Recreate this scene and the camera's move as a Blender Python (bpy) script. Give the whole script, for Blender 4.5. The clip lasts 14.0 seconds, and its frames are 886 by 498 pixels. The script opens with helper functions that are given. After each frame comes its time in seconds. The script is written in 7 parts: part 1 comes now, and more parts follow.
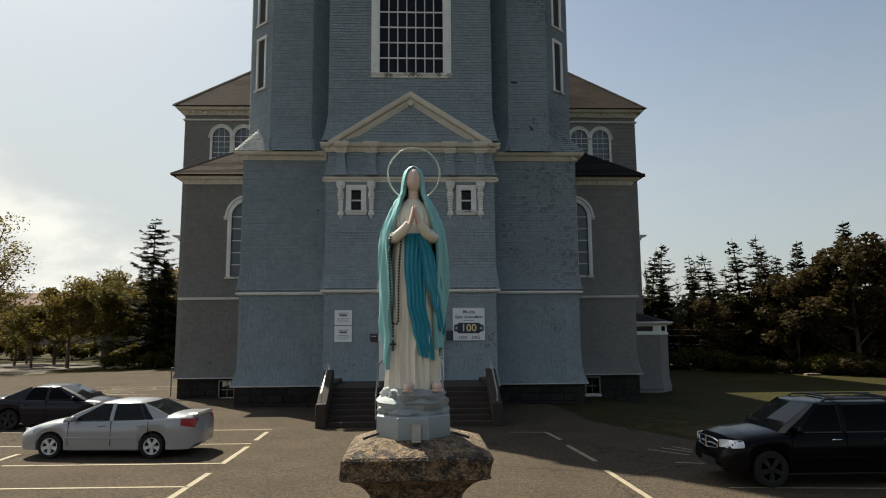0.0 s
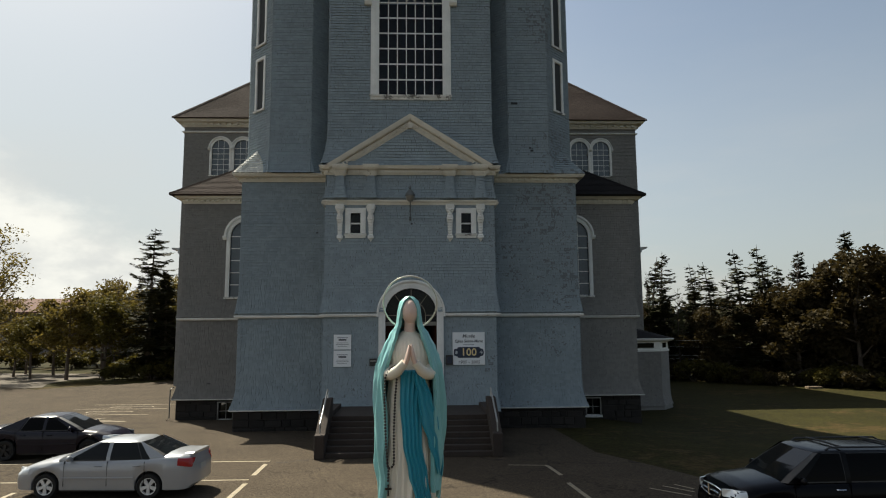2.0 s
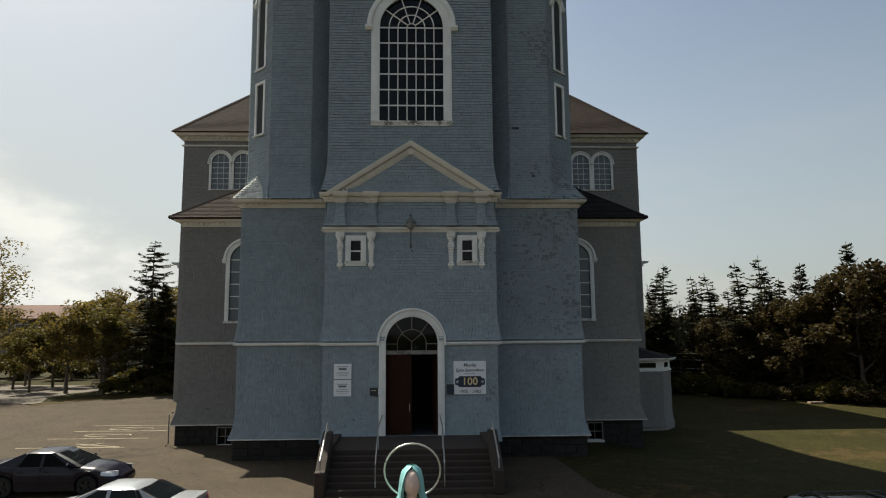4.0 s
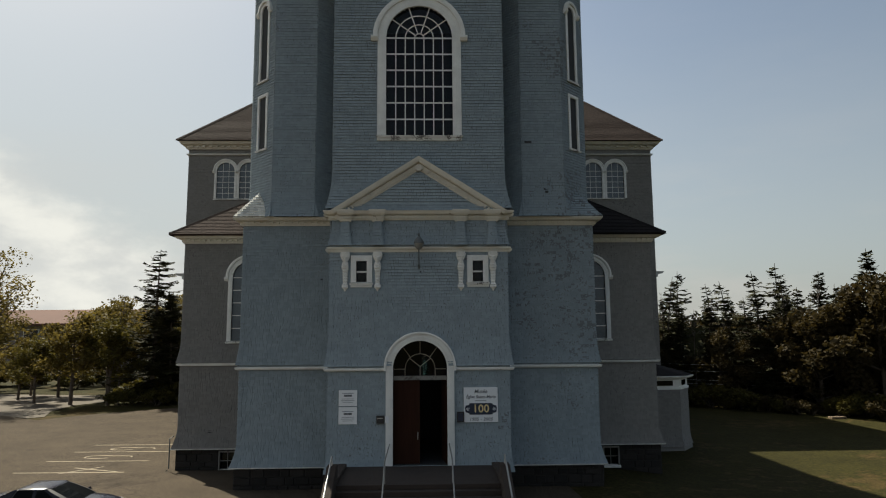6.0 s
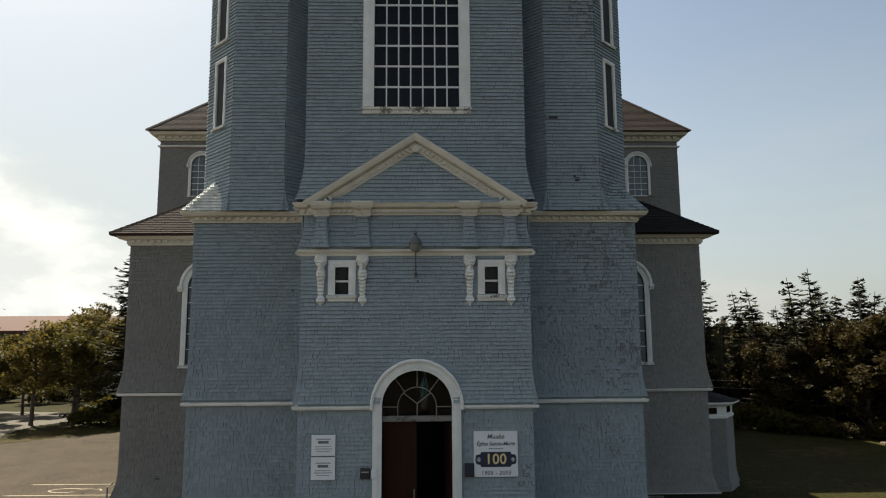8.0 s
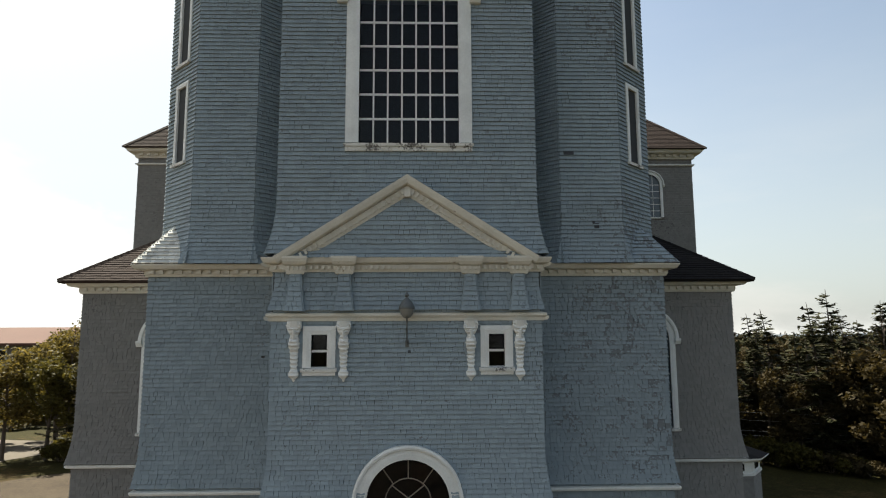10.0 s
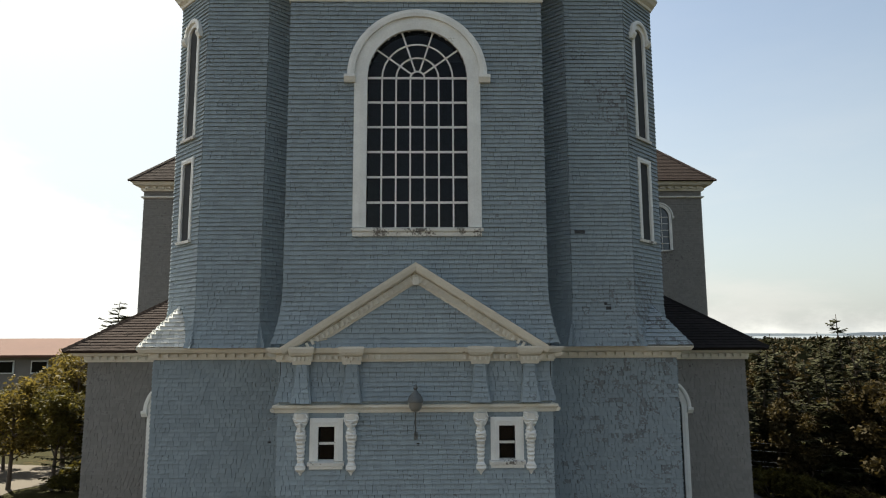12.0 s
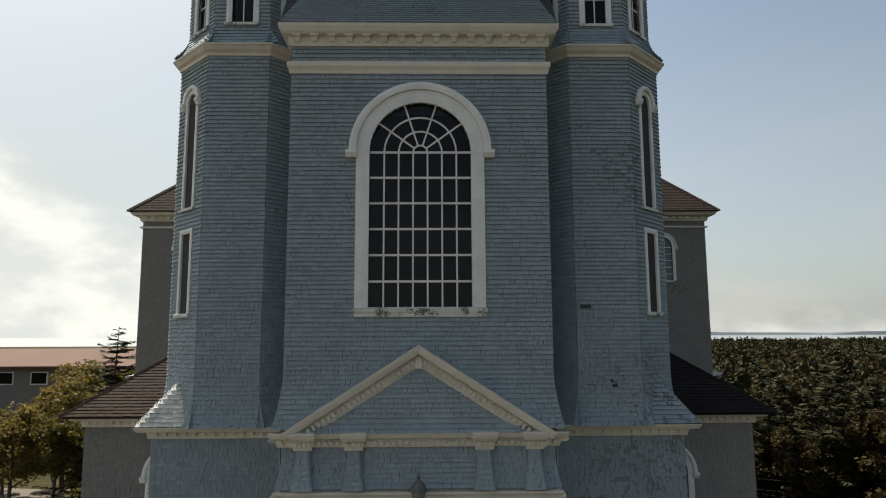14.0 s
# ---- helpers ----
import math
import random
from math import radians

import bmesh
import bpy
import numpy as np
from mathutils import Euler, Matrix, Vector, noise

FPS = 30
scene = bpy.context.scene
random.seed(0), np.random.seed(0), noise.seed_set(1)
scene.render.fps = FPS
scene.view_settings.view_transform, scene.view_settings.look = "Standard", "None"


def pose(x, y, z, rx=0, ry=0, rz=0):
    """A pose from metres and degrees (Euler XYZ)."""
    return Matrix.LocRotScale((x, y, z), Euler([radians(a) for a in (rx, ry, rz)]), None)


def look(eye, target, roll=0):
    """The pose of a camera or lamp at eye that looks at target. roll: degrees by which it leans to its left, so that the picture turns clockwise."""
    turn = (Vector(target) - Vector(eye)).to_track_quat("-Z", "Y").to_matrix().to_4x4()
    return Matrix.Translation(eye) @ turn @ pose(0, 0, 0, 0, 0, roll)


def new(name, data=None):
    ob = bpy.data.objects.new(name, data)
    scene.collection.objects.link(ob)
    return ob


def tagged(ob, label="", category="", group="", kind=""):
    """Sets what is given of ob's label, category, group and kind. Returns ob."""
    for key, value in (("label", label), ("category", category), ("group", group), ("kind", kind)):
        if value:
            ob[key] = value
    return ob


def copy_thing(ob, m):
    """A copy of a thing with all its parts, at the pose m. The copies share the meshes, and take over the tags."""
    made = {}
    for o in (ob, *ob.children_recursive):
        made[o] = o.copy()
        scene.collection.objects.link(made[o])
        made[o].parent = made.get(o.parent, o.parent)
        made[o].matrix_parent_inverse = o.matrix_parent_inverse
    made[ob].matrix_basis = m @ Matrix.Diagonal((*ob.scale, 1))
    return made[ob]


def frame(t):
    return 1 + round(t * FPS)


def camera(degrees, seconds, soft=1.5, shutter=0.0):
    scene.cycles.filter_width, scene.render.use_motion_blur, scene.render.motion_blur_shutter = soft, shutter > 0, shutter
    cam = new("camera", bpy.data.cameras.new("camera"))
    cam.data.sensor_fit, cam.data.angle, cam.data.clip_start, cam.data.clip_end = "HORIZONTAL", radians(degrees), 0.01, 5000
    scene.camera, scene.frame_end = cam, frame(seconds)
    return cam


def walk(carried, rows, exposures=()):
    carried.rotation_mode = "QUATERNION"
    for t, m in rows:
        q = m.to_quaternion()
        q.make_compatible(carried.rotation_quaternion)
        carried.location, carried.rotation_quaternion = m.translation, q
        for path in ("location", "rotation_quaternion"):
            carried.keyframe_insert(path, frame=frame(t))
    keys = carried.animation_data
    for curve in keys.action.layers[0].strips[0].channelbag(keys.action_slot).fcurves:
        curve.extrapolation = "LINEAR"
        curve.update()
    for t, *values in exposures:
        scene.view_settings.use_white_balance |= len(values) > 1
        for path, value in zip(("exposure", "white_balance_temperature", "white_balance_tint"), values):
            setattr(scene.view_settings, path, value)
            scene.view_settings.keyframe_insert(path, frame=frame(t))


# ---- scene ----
cam = camera(68.5, 14.0, soft=1.1)
METRES, EYE, TILT, LEAN, TURN = 18.2, 3.2, 0.0, 0.0, -2.4
ROWS = [
    (0.0, 0.0, 0.0, 0.0, 0.05, 7.15, 0.4),
    (0.5, 0.0002, 0.0009, 0.0144, 0.06, 7.19, 0.41),
    (1.0, 0.0003, 0.0016, 0.0271, 0.06, 7.22, 0.41),
    (1.5, 0.0012, 0.002, 0.0399, 0.06, 7.23, 0.42),
    (2.0, 0.0016, 0.0022, 0.0528, 0.08, 7.24, 0.42),
    (2.5, 0.0005, 0.0031, 0.0675, 0.09, 7.26, 0.41),
    (3.0, -0.0, 0.0037, 0.0829, 0.09, 7.27, 0.42),
    (5.5, 0.0013, 0.0272, 0.1618, 0.32, 7.3, 0.38),
    (6.0, -0.0005, 0.064, 0.1701, 0.89, 7.3, 0.41),
    (6.5, -0.0022, 0.1243, 0.1733, 0.99, 7.34, 0.41),
    (7.0, -0.0056, 0.2061, 0.1816, 0.98, 7.42, 0.42),
    (9.5, -0.0098, 0.5412, 0.2868, 0.86, 7.8, 0.29),
    (10.0, -0.0086, 0.5452, 0.3232, 0.85, 7.76, 0.29),
    (10.5, -0.0086, 0.5476, 0.3588, 1.07, 7.75, 0.3),
    (11.0, -0.0102, 0.5477, 0.3941, 1.31, 7.68, 0.25),
    (11.5, -0.0121, 0.5461, 0.4272, 1.33, 7.64, 0.26),
    (12.0, -0.0133, 0.5454, 0.4561, 1.33, 7.62, 0.26),
    (12.5, -0.0144, 0.5457, 0.4852, 1.33, 7.58, 0.24),
    (13.0, -0.0157, 0.5466, 0.5128, 1.33, 7.57, 0.25),
    (13.5, -0.0168, 0.5481, 0.5436, 1.34, 7.55, 0.25),
    (14.0, -0.0176, 0.5486, 0.5775, 1.35, 7.5, 0.25),
]
EXPOSURES = [(t, stops, 6700, 4) for t, stops in ((0.0, 0.86), (3.0, 0.83), (5.5, 0.72), (6.5, 0.66), (7.2, 0.78), (9.5, 1.37), (11.0, 1.37), (12.5, 1.31), (13.3, 1.14), (14.0, 0.93))]
walk(cam, [(t, pose(0, 0, EYE, TILT, LEAN, TURN) @ pose(METRES * x, METRES * y, METRES * z, 90 + pitch, roll, yaw)) for t, x, y, z, yaw, pitch, roll in ROWS], EXPOSURES)

# ---- world and sun ----
SUN_DIR = Vector((-0.64, 0.77, 1.25)).normalized()      # towards the sun
world = bpy.data.worlds.new("world")
scene.world = world
world.use_nodes = True
wt = world.node_tree
wt.nodes.clear()
w_out = wt.nodes.new("ShaderNodeOutputWorld")
w_bg = wt.nodes.new("ShaderNodeBackground")
w_sky = wt.nodes.new("ShaderNodeTexSky")
w_sky.sky_type = "NISHITA"
w_sky.sun_disc = False
w_sky.sun_elevation = math.asin(SUN_DIR.z)
w_sky.sun_rotation = math.atan2(SUN_DIR.x, SUN_DIR.y)
w_sky.air_density, w_sky.dust_density, w_sky.ozone_density = 1.0, 2.2, 1.0


def w_node(kind, **sockets):
    n = wt.nodes.new("ShaderNode" + kind)
    for key, v in sockets.items():
        name = key.replace("_", " ")
        if isinstance(v, bpy.types.NodeSocket):
            wt.links.new(v, n.inputs[name])
        else:
            n.inputs[name].default_value = v
    return n


def w_math(op, a, b):
    n = wt.nodes.new("ShaderNodeMath")
    n.operation = op
    for i, v in enumerate((a, b)):
        if isinstance(v, bpy.types.NodeSocket):
            wt.links.new(v, n.inputs[i])
        else:
            n.inputs[i].default_value = v
    return n.outputs[0]


def w_range(v, a, b, c, d):
    n = w_node("MapRange", Value=v, From_Min=a, From_Max=b, To_Min=c, To_Max=d)
    n.interpolation_type = "SMOOTHSTEP"
    return n.outputs[0]


def w_mix(fac, a, b):
    return w_node("MixRGB", Fac=fac, Color1=a, Color2=b).outputs[0]


w_dir = wt.nodes.new("ShaderNodeTexCoord").outputs["Generated"]
w_xyz = w_node("SeparateXYZ", Vector=w_dir)
w_x, w_z = w_xyz.outputs["X"], w_xyz.outputs["Z"]
w_flat = w_node("Mapping", Vector=w_dir, Scale=(1.0, 1.0, 1.9)).outputs[0]
w_puff = w_node("TexNoise", Vector=w_flat, Scale=5.5, Detail=8.0, Roughness=0.62).outputs["Fac"]
w_body = w_node("TexNoise", Vector=w_flat, Scale=7.0, Detail=5.0, Roughness=0.55).outputs["Fac"]
# haze, thicker low down and towards the west
w_haze = w_math("ADD", w_range(w_z, 0.0, 0.55, 0.62, 0.10), w_range(w_x, 0.30, -0.5, 0.0, 0.34))
w_col = w_mix(w_haze, w_sky.outputs[0], (5.4, 5.65, 5.85, 1))
# thin rosy cloud streaks low in the sky
w_thin = w_math("MULTIPLY", w_range(w_node("TexNoise", Vector=w_node("Mapping", Vector=w_dir, Scale=(1.6, 1.6, 6.0)).outputs[0], Scale=1.7, Detail=7.0, Roughness=0.6).outputs["Fac"], 0.42, 0.72, 0.0, 1.0), w_range(w_z, 0.30, 0.06, 0.05, 0.55))
w_col = w_mix(w_thin, w_col, (6.0, 5.75, 5.7, 1))
# a bank of cumulus low in the west
w_top = w_range(w_x, -0.66, -0.15, 0.30, 0.0)
w_edge = w_math("SUBTRACT", w_math("ADD", w_z, w_math("MULTIPLY", w_math("SUBTRACT", w_puff, 0.5), -0.22)), w_top)
w_bank = w_range(w_edge, 0.03, -0.06, 0.0, 0.94)
w_puffs = w_mix(w_range(w_body, 0.40, 0.62, 0.0, 1.0), (6.5, 6.5, 6.6, 1), (8.6, 8.4, 8.15, 1))
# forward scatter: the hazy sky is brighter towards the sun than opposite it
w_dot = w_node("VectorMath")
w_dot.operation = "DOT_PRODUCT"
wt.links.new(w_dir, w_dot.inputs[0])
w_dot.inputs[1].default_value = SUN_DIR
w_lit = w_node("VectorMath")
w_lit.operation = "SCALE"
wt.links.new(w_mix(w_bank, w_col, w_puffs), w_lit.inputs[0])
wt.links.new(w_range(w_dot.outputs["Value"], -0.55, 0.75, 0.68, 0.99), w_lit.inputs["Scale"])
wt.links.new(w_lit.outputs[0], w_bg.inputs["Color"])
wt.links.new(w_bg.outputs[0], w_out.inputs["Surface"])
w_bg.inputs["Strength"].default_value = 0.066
sun = new("sun", bpy.data.lights.new("sun", "SUN"))
sun.data.energy, sun.data.angle, sun.data.color = 5.0, radians(0.6), (1.0, 0.93, 0.82)
sun.matrix_world = look(SUN_DIR * 200, (0, 0, 0))


# ---- materials ----
def material(name, color, rough=0.7, metal=0.0, vary=0.15, scale=4.0, fine=60.0, bump=0.15, dark=None, dark_at=0.62, dark_scale=0.7,
             island=0.0, piece=0.0, spec=0.5, stretch=(1, 1, 1), coat=0.0, patch=()):
    """Two scales of noise over a base colour, optional worn patches of a second colour, and a shade of its own for each island or piece."""
    m = bpy.data.materials.new(name)
    m.use_nodes = True
    nt = m.node_tree
    b = nt.nodes["Principled BSDF"]
    link = nt.links.new
    b.inputs["Roughness"].default_value, b.inputs["Metallic"].default_value = rough, metal
    b.inputs["Specular IOR Level"].default_value = spec
    b.inputs["Coat Weight"].default_value = coat
    tc = nt.nodes.new("ShaderNodeTexCoord")
    mp = nt.nodes.new("ShaderNodeMapping")
    mp.inputs["Scale"].default_value = stretch
    link(tc.outputs["Object"], mp.inputs["Vector"])

    def noise_of(s, d=4.0):
        n = nt.nodes.new("ShaderNodeTexNoise")
        n.inputs["Scale"].default_value, n.inputs["Detail"].default_value = s, d
        link(mp.outputs[0], n.inputs["Vector"])
        return n.outputs["Fac"]

    def math_of(op, a, c):
        n = nt.nodes.new("ShaderNodeMath")
        n.operation = op
        for i, v in enumerate((a, c)):
            if isinstance(v, (int, float)):
                n.inputs[i].default_value = v
            else:
                link(v, n.inputs[i])
        return n.outputs[0]

    big, small = noise_of(scale), noise_of(fine, 3.0)
    value = math_of("ADD", math_of("MULTIPLY", math_of("SUBTRACT", big, 0.5), 2.4 * vary), math_of("MULTIPLY", math_of("SUBTRACT", small, 0.5), 1.6 * vary))
    if island:
        g = nt.nodes.new("ShaderNodeNewGeometry")
        value = math_of("ADD", value, math_of("MULTIPLY", math_of("SUBTRACT", g.outputs["Random Per Island"], 0.5), island))
    if piece:
        g = nt.nodes.new("ShaderNodeObjectInfo")
        value = math_of("ADD", value, math_of("MULTIPLY", math_of("SUBTRACT", g.outputs["Random"], 0.5), piece))
    hsv = nt.nodes.new("ShaderNodeHueSaturation")
    hsv.inputs["Color"].default_value = (*color, 1)
    link(math_of("ADD", value, 1.0), hsv.inputs["Value"])
    col = hsv.outputs[0]
    if dark:
        wear = noise_of(dark_scale, 8.0)
        wear2 = noise_of(dark_scale * (28 if island else 9), 5.0)
        mask = math_of("ADD", math_of("MULTIPLY", wear, 0.42 if island else 0.6), math_of("MULTIPLY", wear2, 0.58 if island else 0.4))
        for middle, reach, much in patch:
            dist = nt.nodes.new("ShaderNodeVectorMath")
            dist.operation = "DISTANCE"
            link(tc.outputs["Object"], dist.inputs[0])
            dist.inputs[1].default_value = middle
            mask = math_of("ADD", mask, math_of("MAXIMUM", math_of("SUBTRACT", much, math_of("MULTIPLY", dist.outputs["Value"], much / reach)), 0.0))
        if island:
            g2 = nt.nodes.new("ShaderNodeNewGeometry")
            mask = math_of("ADD", mask, math_of("MULTIPLY", math_of("SUBTRACT", g2.outputs["Random Per Island"], 0.5), 0.26))
        ramp = nt.nodes.new("ShaderNodeValToRGB")
        ramp.color_ramp.elements[0].position, ramp.color_ramp.elements[1].position = dark_at, dark_at + 0.06
        link(mask, ramp.inputs[0])
        mix = nt.nodes.new("ShaderNodeMixRGB")
        link(ramp.outputs[0], mix.inputs["Fac"])
        link(col, mix.inputs["Color1"])
        mix.inputs["Color2"].default_value = (*dark, 1)
        col = mix.outputs[0]
    link(col, b.inputs["Base Color"])
    if bump:
        bp = nt.nodes.new("ShaderNodeBump")
        bp.inputs["Strength"].default_value, bp.inputs["Distance"].default_value = bump, 0.02
        link(small, bp.inputs["Height"])
        link(bp.outputs[0], b.inputs["Normal"])
    return m


def glass_material(name, tint=(0.75, 0.8, 0.85), rough=0.03):
    m = bpy.data.materials.new(name)
    m.use_nodes = True
    nt = m.node_tree
    nt.nodes.clear()
    out, mix = nt.nodes.new("ShaderNodeOutputMaterial"), nt.nodes.new("ShaderNodeMixShader")
    tr, gl, fr = nt.nodes.new("ShaderNodeBsdfTransparent"), nt.nodes.new("ShaderNodeBsdfGlossy"), nt.nodes.new("ShaderNodeFresnel")
    tr.inputs["Color"].default_value = (*tint, 1)
    gl.inputs["Roughness"].default_value = rough
    fr.inputs["IOR"].default_value = 1.38
    nt.links.new(fr.outputs[0], mix.inputs[0])
    nt.links.new(tr.outputs[0], mix.inputs[1])
    nt.links.new(gl.outputs[0], mix.inputs[2])
    nt.links.new(mix.outputs[0], out.inputs["Surface"])
    return m


M_SHINGLE = material("blue_grey_shingle", (0.250, 0.301, 0.331), 0.8, vary=0.13, scale=1.2, fine=40, island=0.17, piece=0.17, dark=(0.148, 0.162, 0.174), dark_at=0.675,
                     dark_scale=0.55, patch=(((6.6, -1.2, 8.6), 4.8, 0.17), ((6.9, -1.0, 12.6), 2.6, 0.12), ((5.9, -1.4, 18.5), 3.2, 0.10), ((5.4, -1.2, 3.0), 3.6, 0.09), ((0.0, -2.6, 21.5), 1.6, 0.08)))
M_AISLE = material("weathered_shingle", (0.214, 0.207, 0.196), 0.85, vary=0.12, scale=0.8, fine=40, island=0.18, piece=0.18, dark=(0.13, 0.125, 0.12), dark_at=0.66, dark_scale=0.4)
# Lighter shingle colour that paints sunlight onto the west broach.
M_SUN_PALE = material("sunlit_pale_shingle", (0.62, 0.62, 0.58), 0.8, vary=0.15, scale=2, fine=40, island=0.4, dark=(0.3, 0.3, 0.29), dark_at=0.66)
# Sheathing coloured near-black so the gaps between shingles read as shadow.
M_WALLBACK = material("wall_sheathing", (0.035, 0.038, 0.04), 0.9, vary=0.1)
M_TRIM = material("white_painted_wood", (0.72, 0.73, 0.71), 0.6, vary=0.16, scale=2, fine=24, bump=0.3, dark=(0.34, 0.31, 0.27), dark_at=0.64, dark_scale=2.6)
M_CREAM = material("cream_painted_wood", (0.63, 0.605, 0.53), 0.6, vary=0.16, scale=1.6, fine=24, bump=0.3, dark=(0.33, 0.28, 0.2), dark_at=0.63, dark_scale=2.0)
M_PEEL = material("peeling_sill_paint", (0.66, 0.66, 0.63), 0.7, vary=0.2, scale=3, fine=30, dark=(0.14, 0.13, 0.12), dark_at=0.54, dark_scale=2.2)
# Dirty paint, greyed further to take in the shade over the cellar frames.
M_DIMMED = material("dimmed_dirty_paint", (0.21, 0.205, 0.19), 0.8, vary=0.2, scale=3, fine=30, dark=(0.09, 0.08, 0.07), dark_at=0.56, dark_scale=2.2)
M_GLASS = glass_material("window_glass", (0.42, 0.5, 0.62))
# Opaque blue-grey stands in for sky light in aisle and transept panes.
M_SKY_PANE = material("sky_coloured_pane", (0.085, 0.108, 0.13), 0.25, vary=0.25, scale=1.5, fine=12, bump=0.1)
M_CARGLASS = material("dark_tinted_glass", (0.006, 0.007, 0.008), 0.05, vary=0.05, bump=0, spec=0.2)
M_GRANITE = material("lichened_concrete", (0.17, 0.118, 0.072), 0.95, vary=0.5, scale=5, fine=70, bump=1.0, dark=(0.04, 0.032, 0.026), dark_at=0.495, dark_scale=14)
# Near-black colour for the unlit inside behind door and windows.
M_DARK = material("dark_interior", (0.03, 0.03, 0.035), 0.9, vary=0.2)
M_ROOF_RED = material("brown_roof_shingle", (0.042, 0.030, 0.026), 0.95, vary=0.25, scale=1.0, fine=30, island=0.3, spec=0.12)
# Dark shingle of the porch; on the east aisle it paints in shade.
M_ROOF_DARK = material("dark_shaded_shingle", (0.018, 0.016, 0.016), 0.95, vary=0.3, scale=1.0, fine=30, island=0.3, spec=0.12)
M_STONE = material("foundation_stone", (0.017, 0.0145, 0.013), 0.9, vary=0.3, scale=3, fine=30, bump=0.5, piece=0.8)
M_MORTAR = material("mortar", (0.022, 0.02, 0.018), 0.95, vary=0.2)
M_CONCRETE = material("weathered_concrete", (0.04, 0.029, 0.023), 0.92, vary=0.25, scale=2.5, fine=50, bump=0.4, dark=(0.03, 0.024, 0.02), dark_at=0.58)
M_ASPHALT = material("asphalt", (0.064, 0.050, 0.0355), 0.95, vary=0.26, scale=0.5, fine=26, bump=0.8, dark=(0.043, 0.034, 0.025), dark_at=0.58, dark_scale=0.12, spec=0.1)


def crack(m, scale, width, color):
    """Thin wandering cracks over a material's base colour."""
    nt = m.node_tree
    b = nt.nodes["Principled BSDF"]
    old = b.inputs["Base Color"].links[0].from_socket
    tc, vo, no = nt.nodes.new("ShaderNodeTexCoord"), nt.nodes.new("ShaderNodeTexVoronoi"), nt.nodes.new("ShaderNodeTexNoise")
    vo.feature = "DISTANCE_TO_EDGE"
    vo.inputs["Scale"].default_value, no.inputs["Scale"].default_value, no.inputs["Detail"].default_value = scale, 0.9, 6
    add, mulv = nt.nodes.new("ShaderNodeVectorMath"), nt.nodes.new("ShaderNodeVectorMath")
    mulv.operation = "SCALE"
    mulv.inputs["Scale"].default_value = 1.6
    nt.links.new(tc.outputs["Object"], no.inputs["Vector"])
    nt.links.new(no.outputs["Color"], mulv.inputs[0])
    nt.links.new(tc.outputs["Object"], add.inputs[0])
    nt.links.new(mulv.outputs[0], add.inputs[1])
    nt.links.new(add.outputs[0], vo.inputs["Vector"])
    rp, mx = nt.nodes.new("ShaderNodeValToRGB"), nt.nodes.new("ShaderNodeMixRGB")
    rp.color_ramp.elements[0].position, rp.color_ramp.elements[1].position = width * 0.4, width
    nt.links.new(vo.outputs["Distance"], rp.inputs[0])
    nt.links.new(rp.outputs[0], mx.inputs["Fac"])
    mx.inputs["Color1"].default_value = (*color, 1)
    nt.links.new(old, mx.inputs["Color2"])
    nt.links.new(mx.outputs[0], b.inputs["Base Color"])


def speckle(m, scale, low, high):
    """Stones of their own shade in a ground surface."""
    nt = m.node_tree
    b = nt.nodes["Principled BSDF"]
    old = b.inputs["Base Color"].links[0].from_socket
    tc, vo, mr, mx = nt.nodes.new("ShaderNodeTexCoord"), nt.nodes.new("ShaderNodeTexVoronoi"), nt.nodes.new("ShaderNodeMapRange"), nt.nodes.new("ShaderNodeVectorMath")
    vo.inputs["Scale"].default_value = scale
    sep = nt.nodes.new("ShaderNodeSeparateColor")
    mr.inputs["To Min"].default_value, mr.inputs["To Max"].default_value = low, high
    mx.operation = "SCALE"
    nt.links.new(tc.outputs["Object"], vo.inputs["Vector"])
    nt.links.new(vo.outputs["Color"], sep.inputs[0])
    nt.links.new(sep.outputs[0], mr.inputs[0])
    nt.links.new(old, mx.inputs[0])
    nt.links.new(mr.outputs[0], mx.inputs["Scale"])
    nt.links.new(mx.outputs[0], b.inputs["Base Color"])


speckle(M_ASPHALT, 34, 0.55, 1.45)
speckle(M_GRANITE, 75, 0.35, 1.7)
crack(M_ASPHALT, 0.17, 0.0045, (0.024, 0.02, 0.015))
M_GRASS = material("mown_grass", (0.027, 0.024, 0.0058), 0.95, vary=0.35, scale=0.5, fine=12, bump=0.5, dark=(0.05, 0.035, 0.012), dark_at=0.54, dark_scale=0.15, spec=0.1)
speckle(M_GRASS, 11, 0.6, 1.4)
M_LINE = material("worn_road_paint", (0.30, 0.25, 0.17), 0.8, vary=0.2, scale=3, fine=20, dark=(0.13, 0.115, 0.09), dark_at=0.55, dark_scale=3.0)
M_DOOR = material("brown_wooden_door", (0.03, 0.011, 0.006), 0.7, vary=0.3, scale=2, fine=30, stretch=(6, 6, 0.5), spec=0.12)
M_BLACK = material("black_plastic", (0.02, 0.02, 0.022), 0.5, vary=0.1)
M_STEEL = material("galvanised_steel", (0.45, 0.45, 0.44), 0.4, 0.8, vary=0.15)
M_SIGN = material("white_sign_board", (0.74, 0.77, 0.80), 0.4, vary=0.04)
M_ROAD = material("pale_road", (0.125, 0.108, 0.088), 0.95, vary=0.12, scale=0.3, fine=20, bump=0.2, spec=0.2)
M_HILL = material("far_hill", (0.23, 0.26, 0.29), 1.0, vary=0.05, scale=0.01, fine=0.05, bump=0, spec=0.0)
M_BARK = material("bark", (0.09, 0.07, 0.055), 0.95, vary=0.3, scale=3, fine=20, bump=0.5)
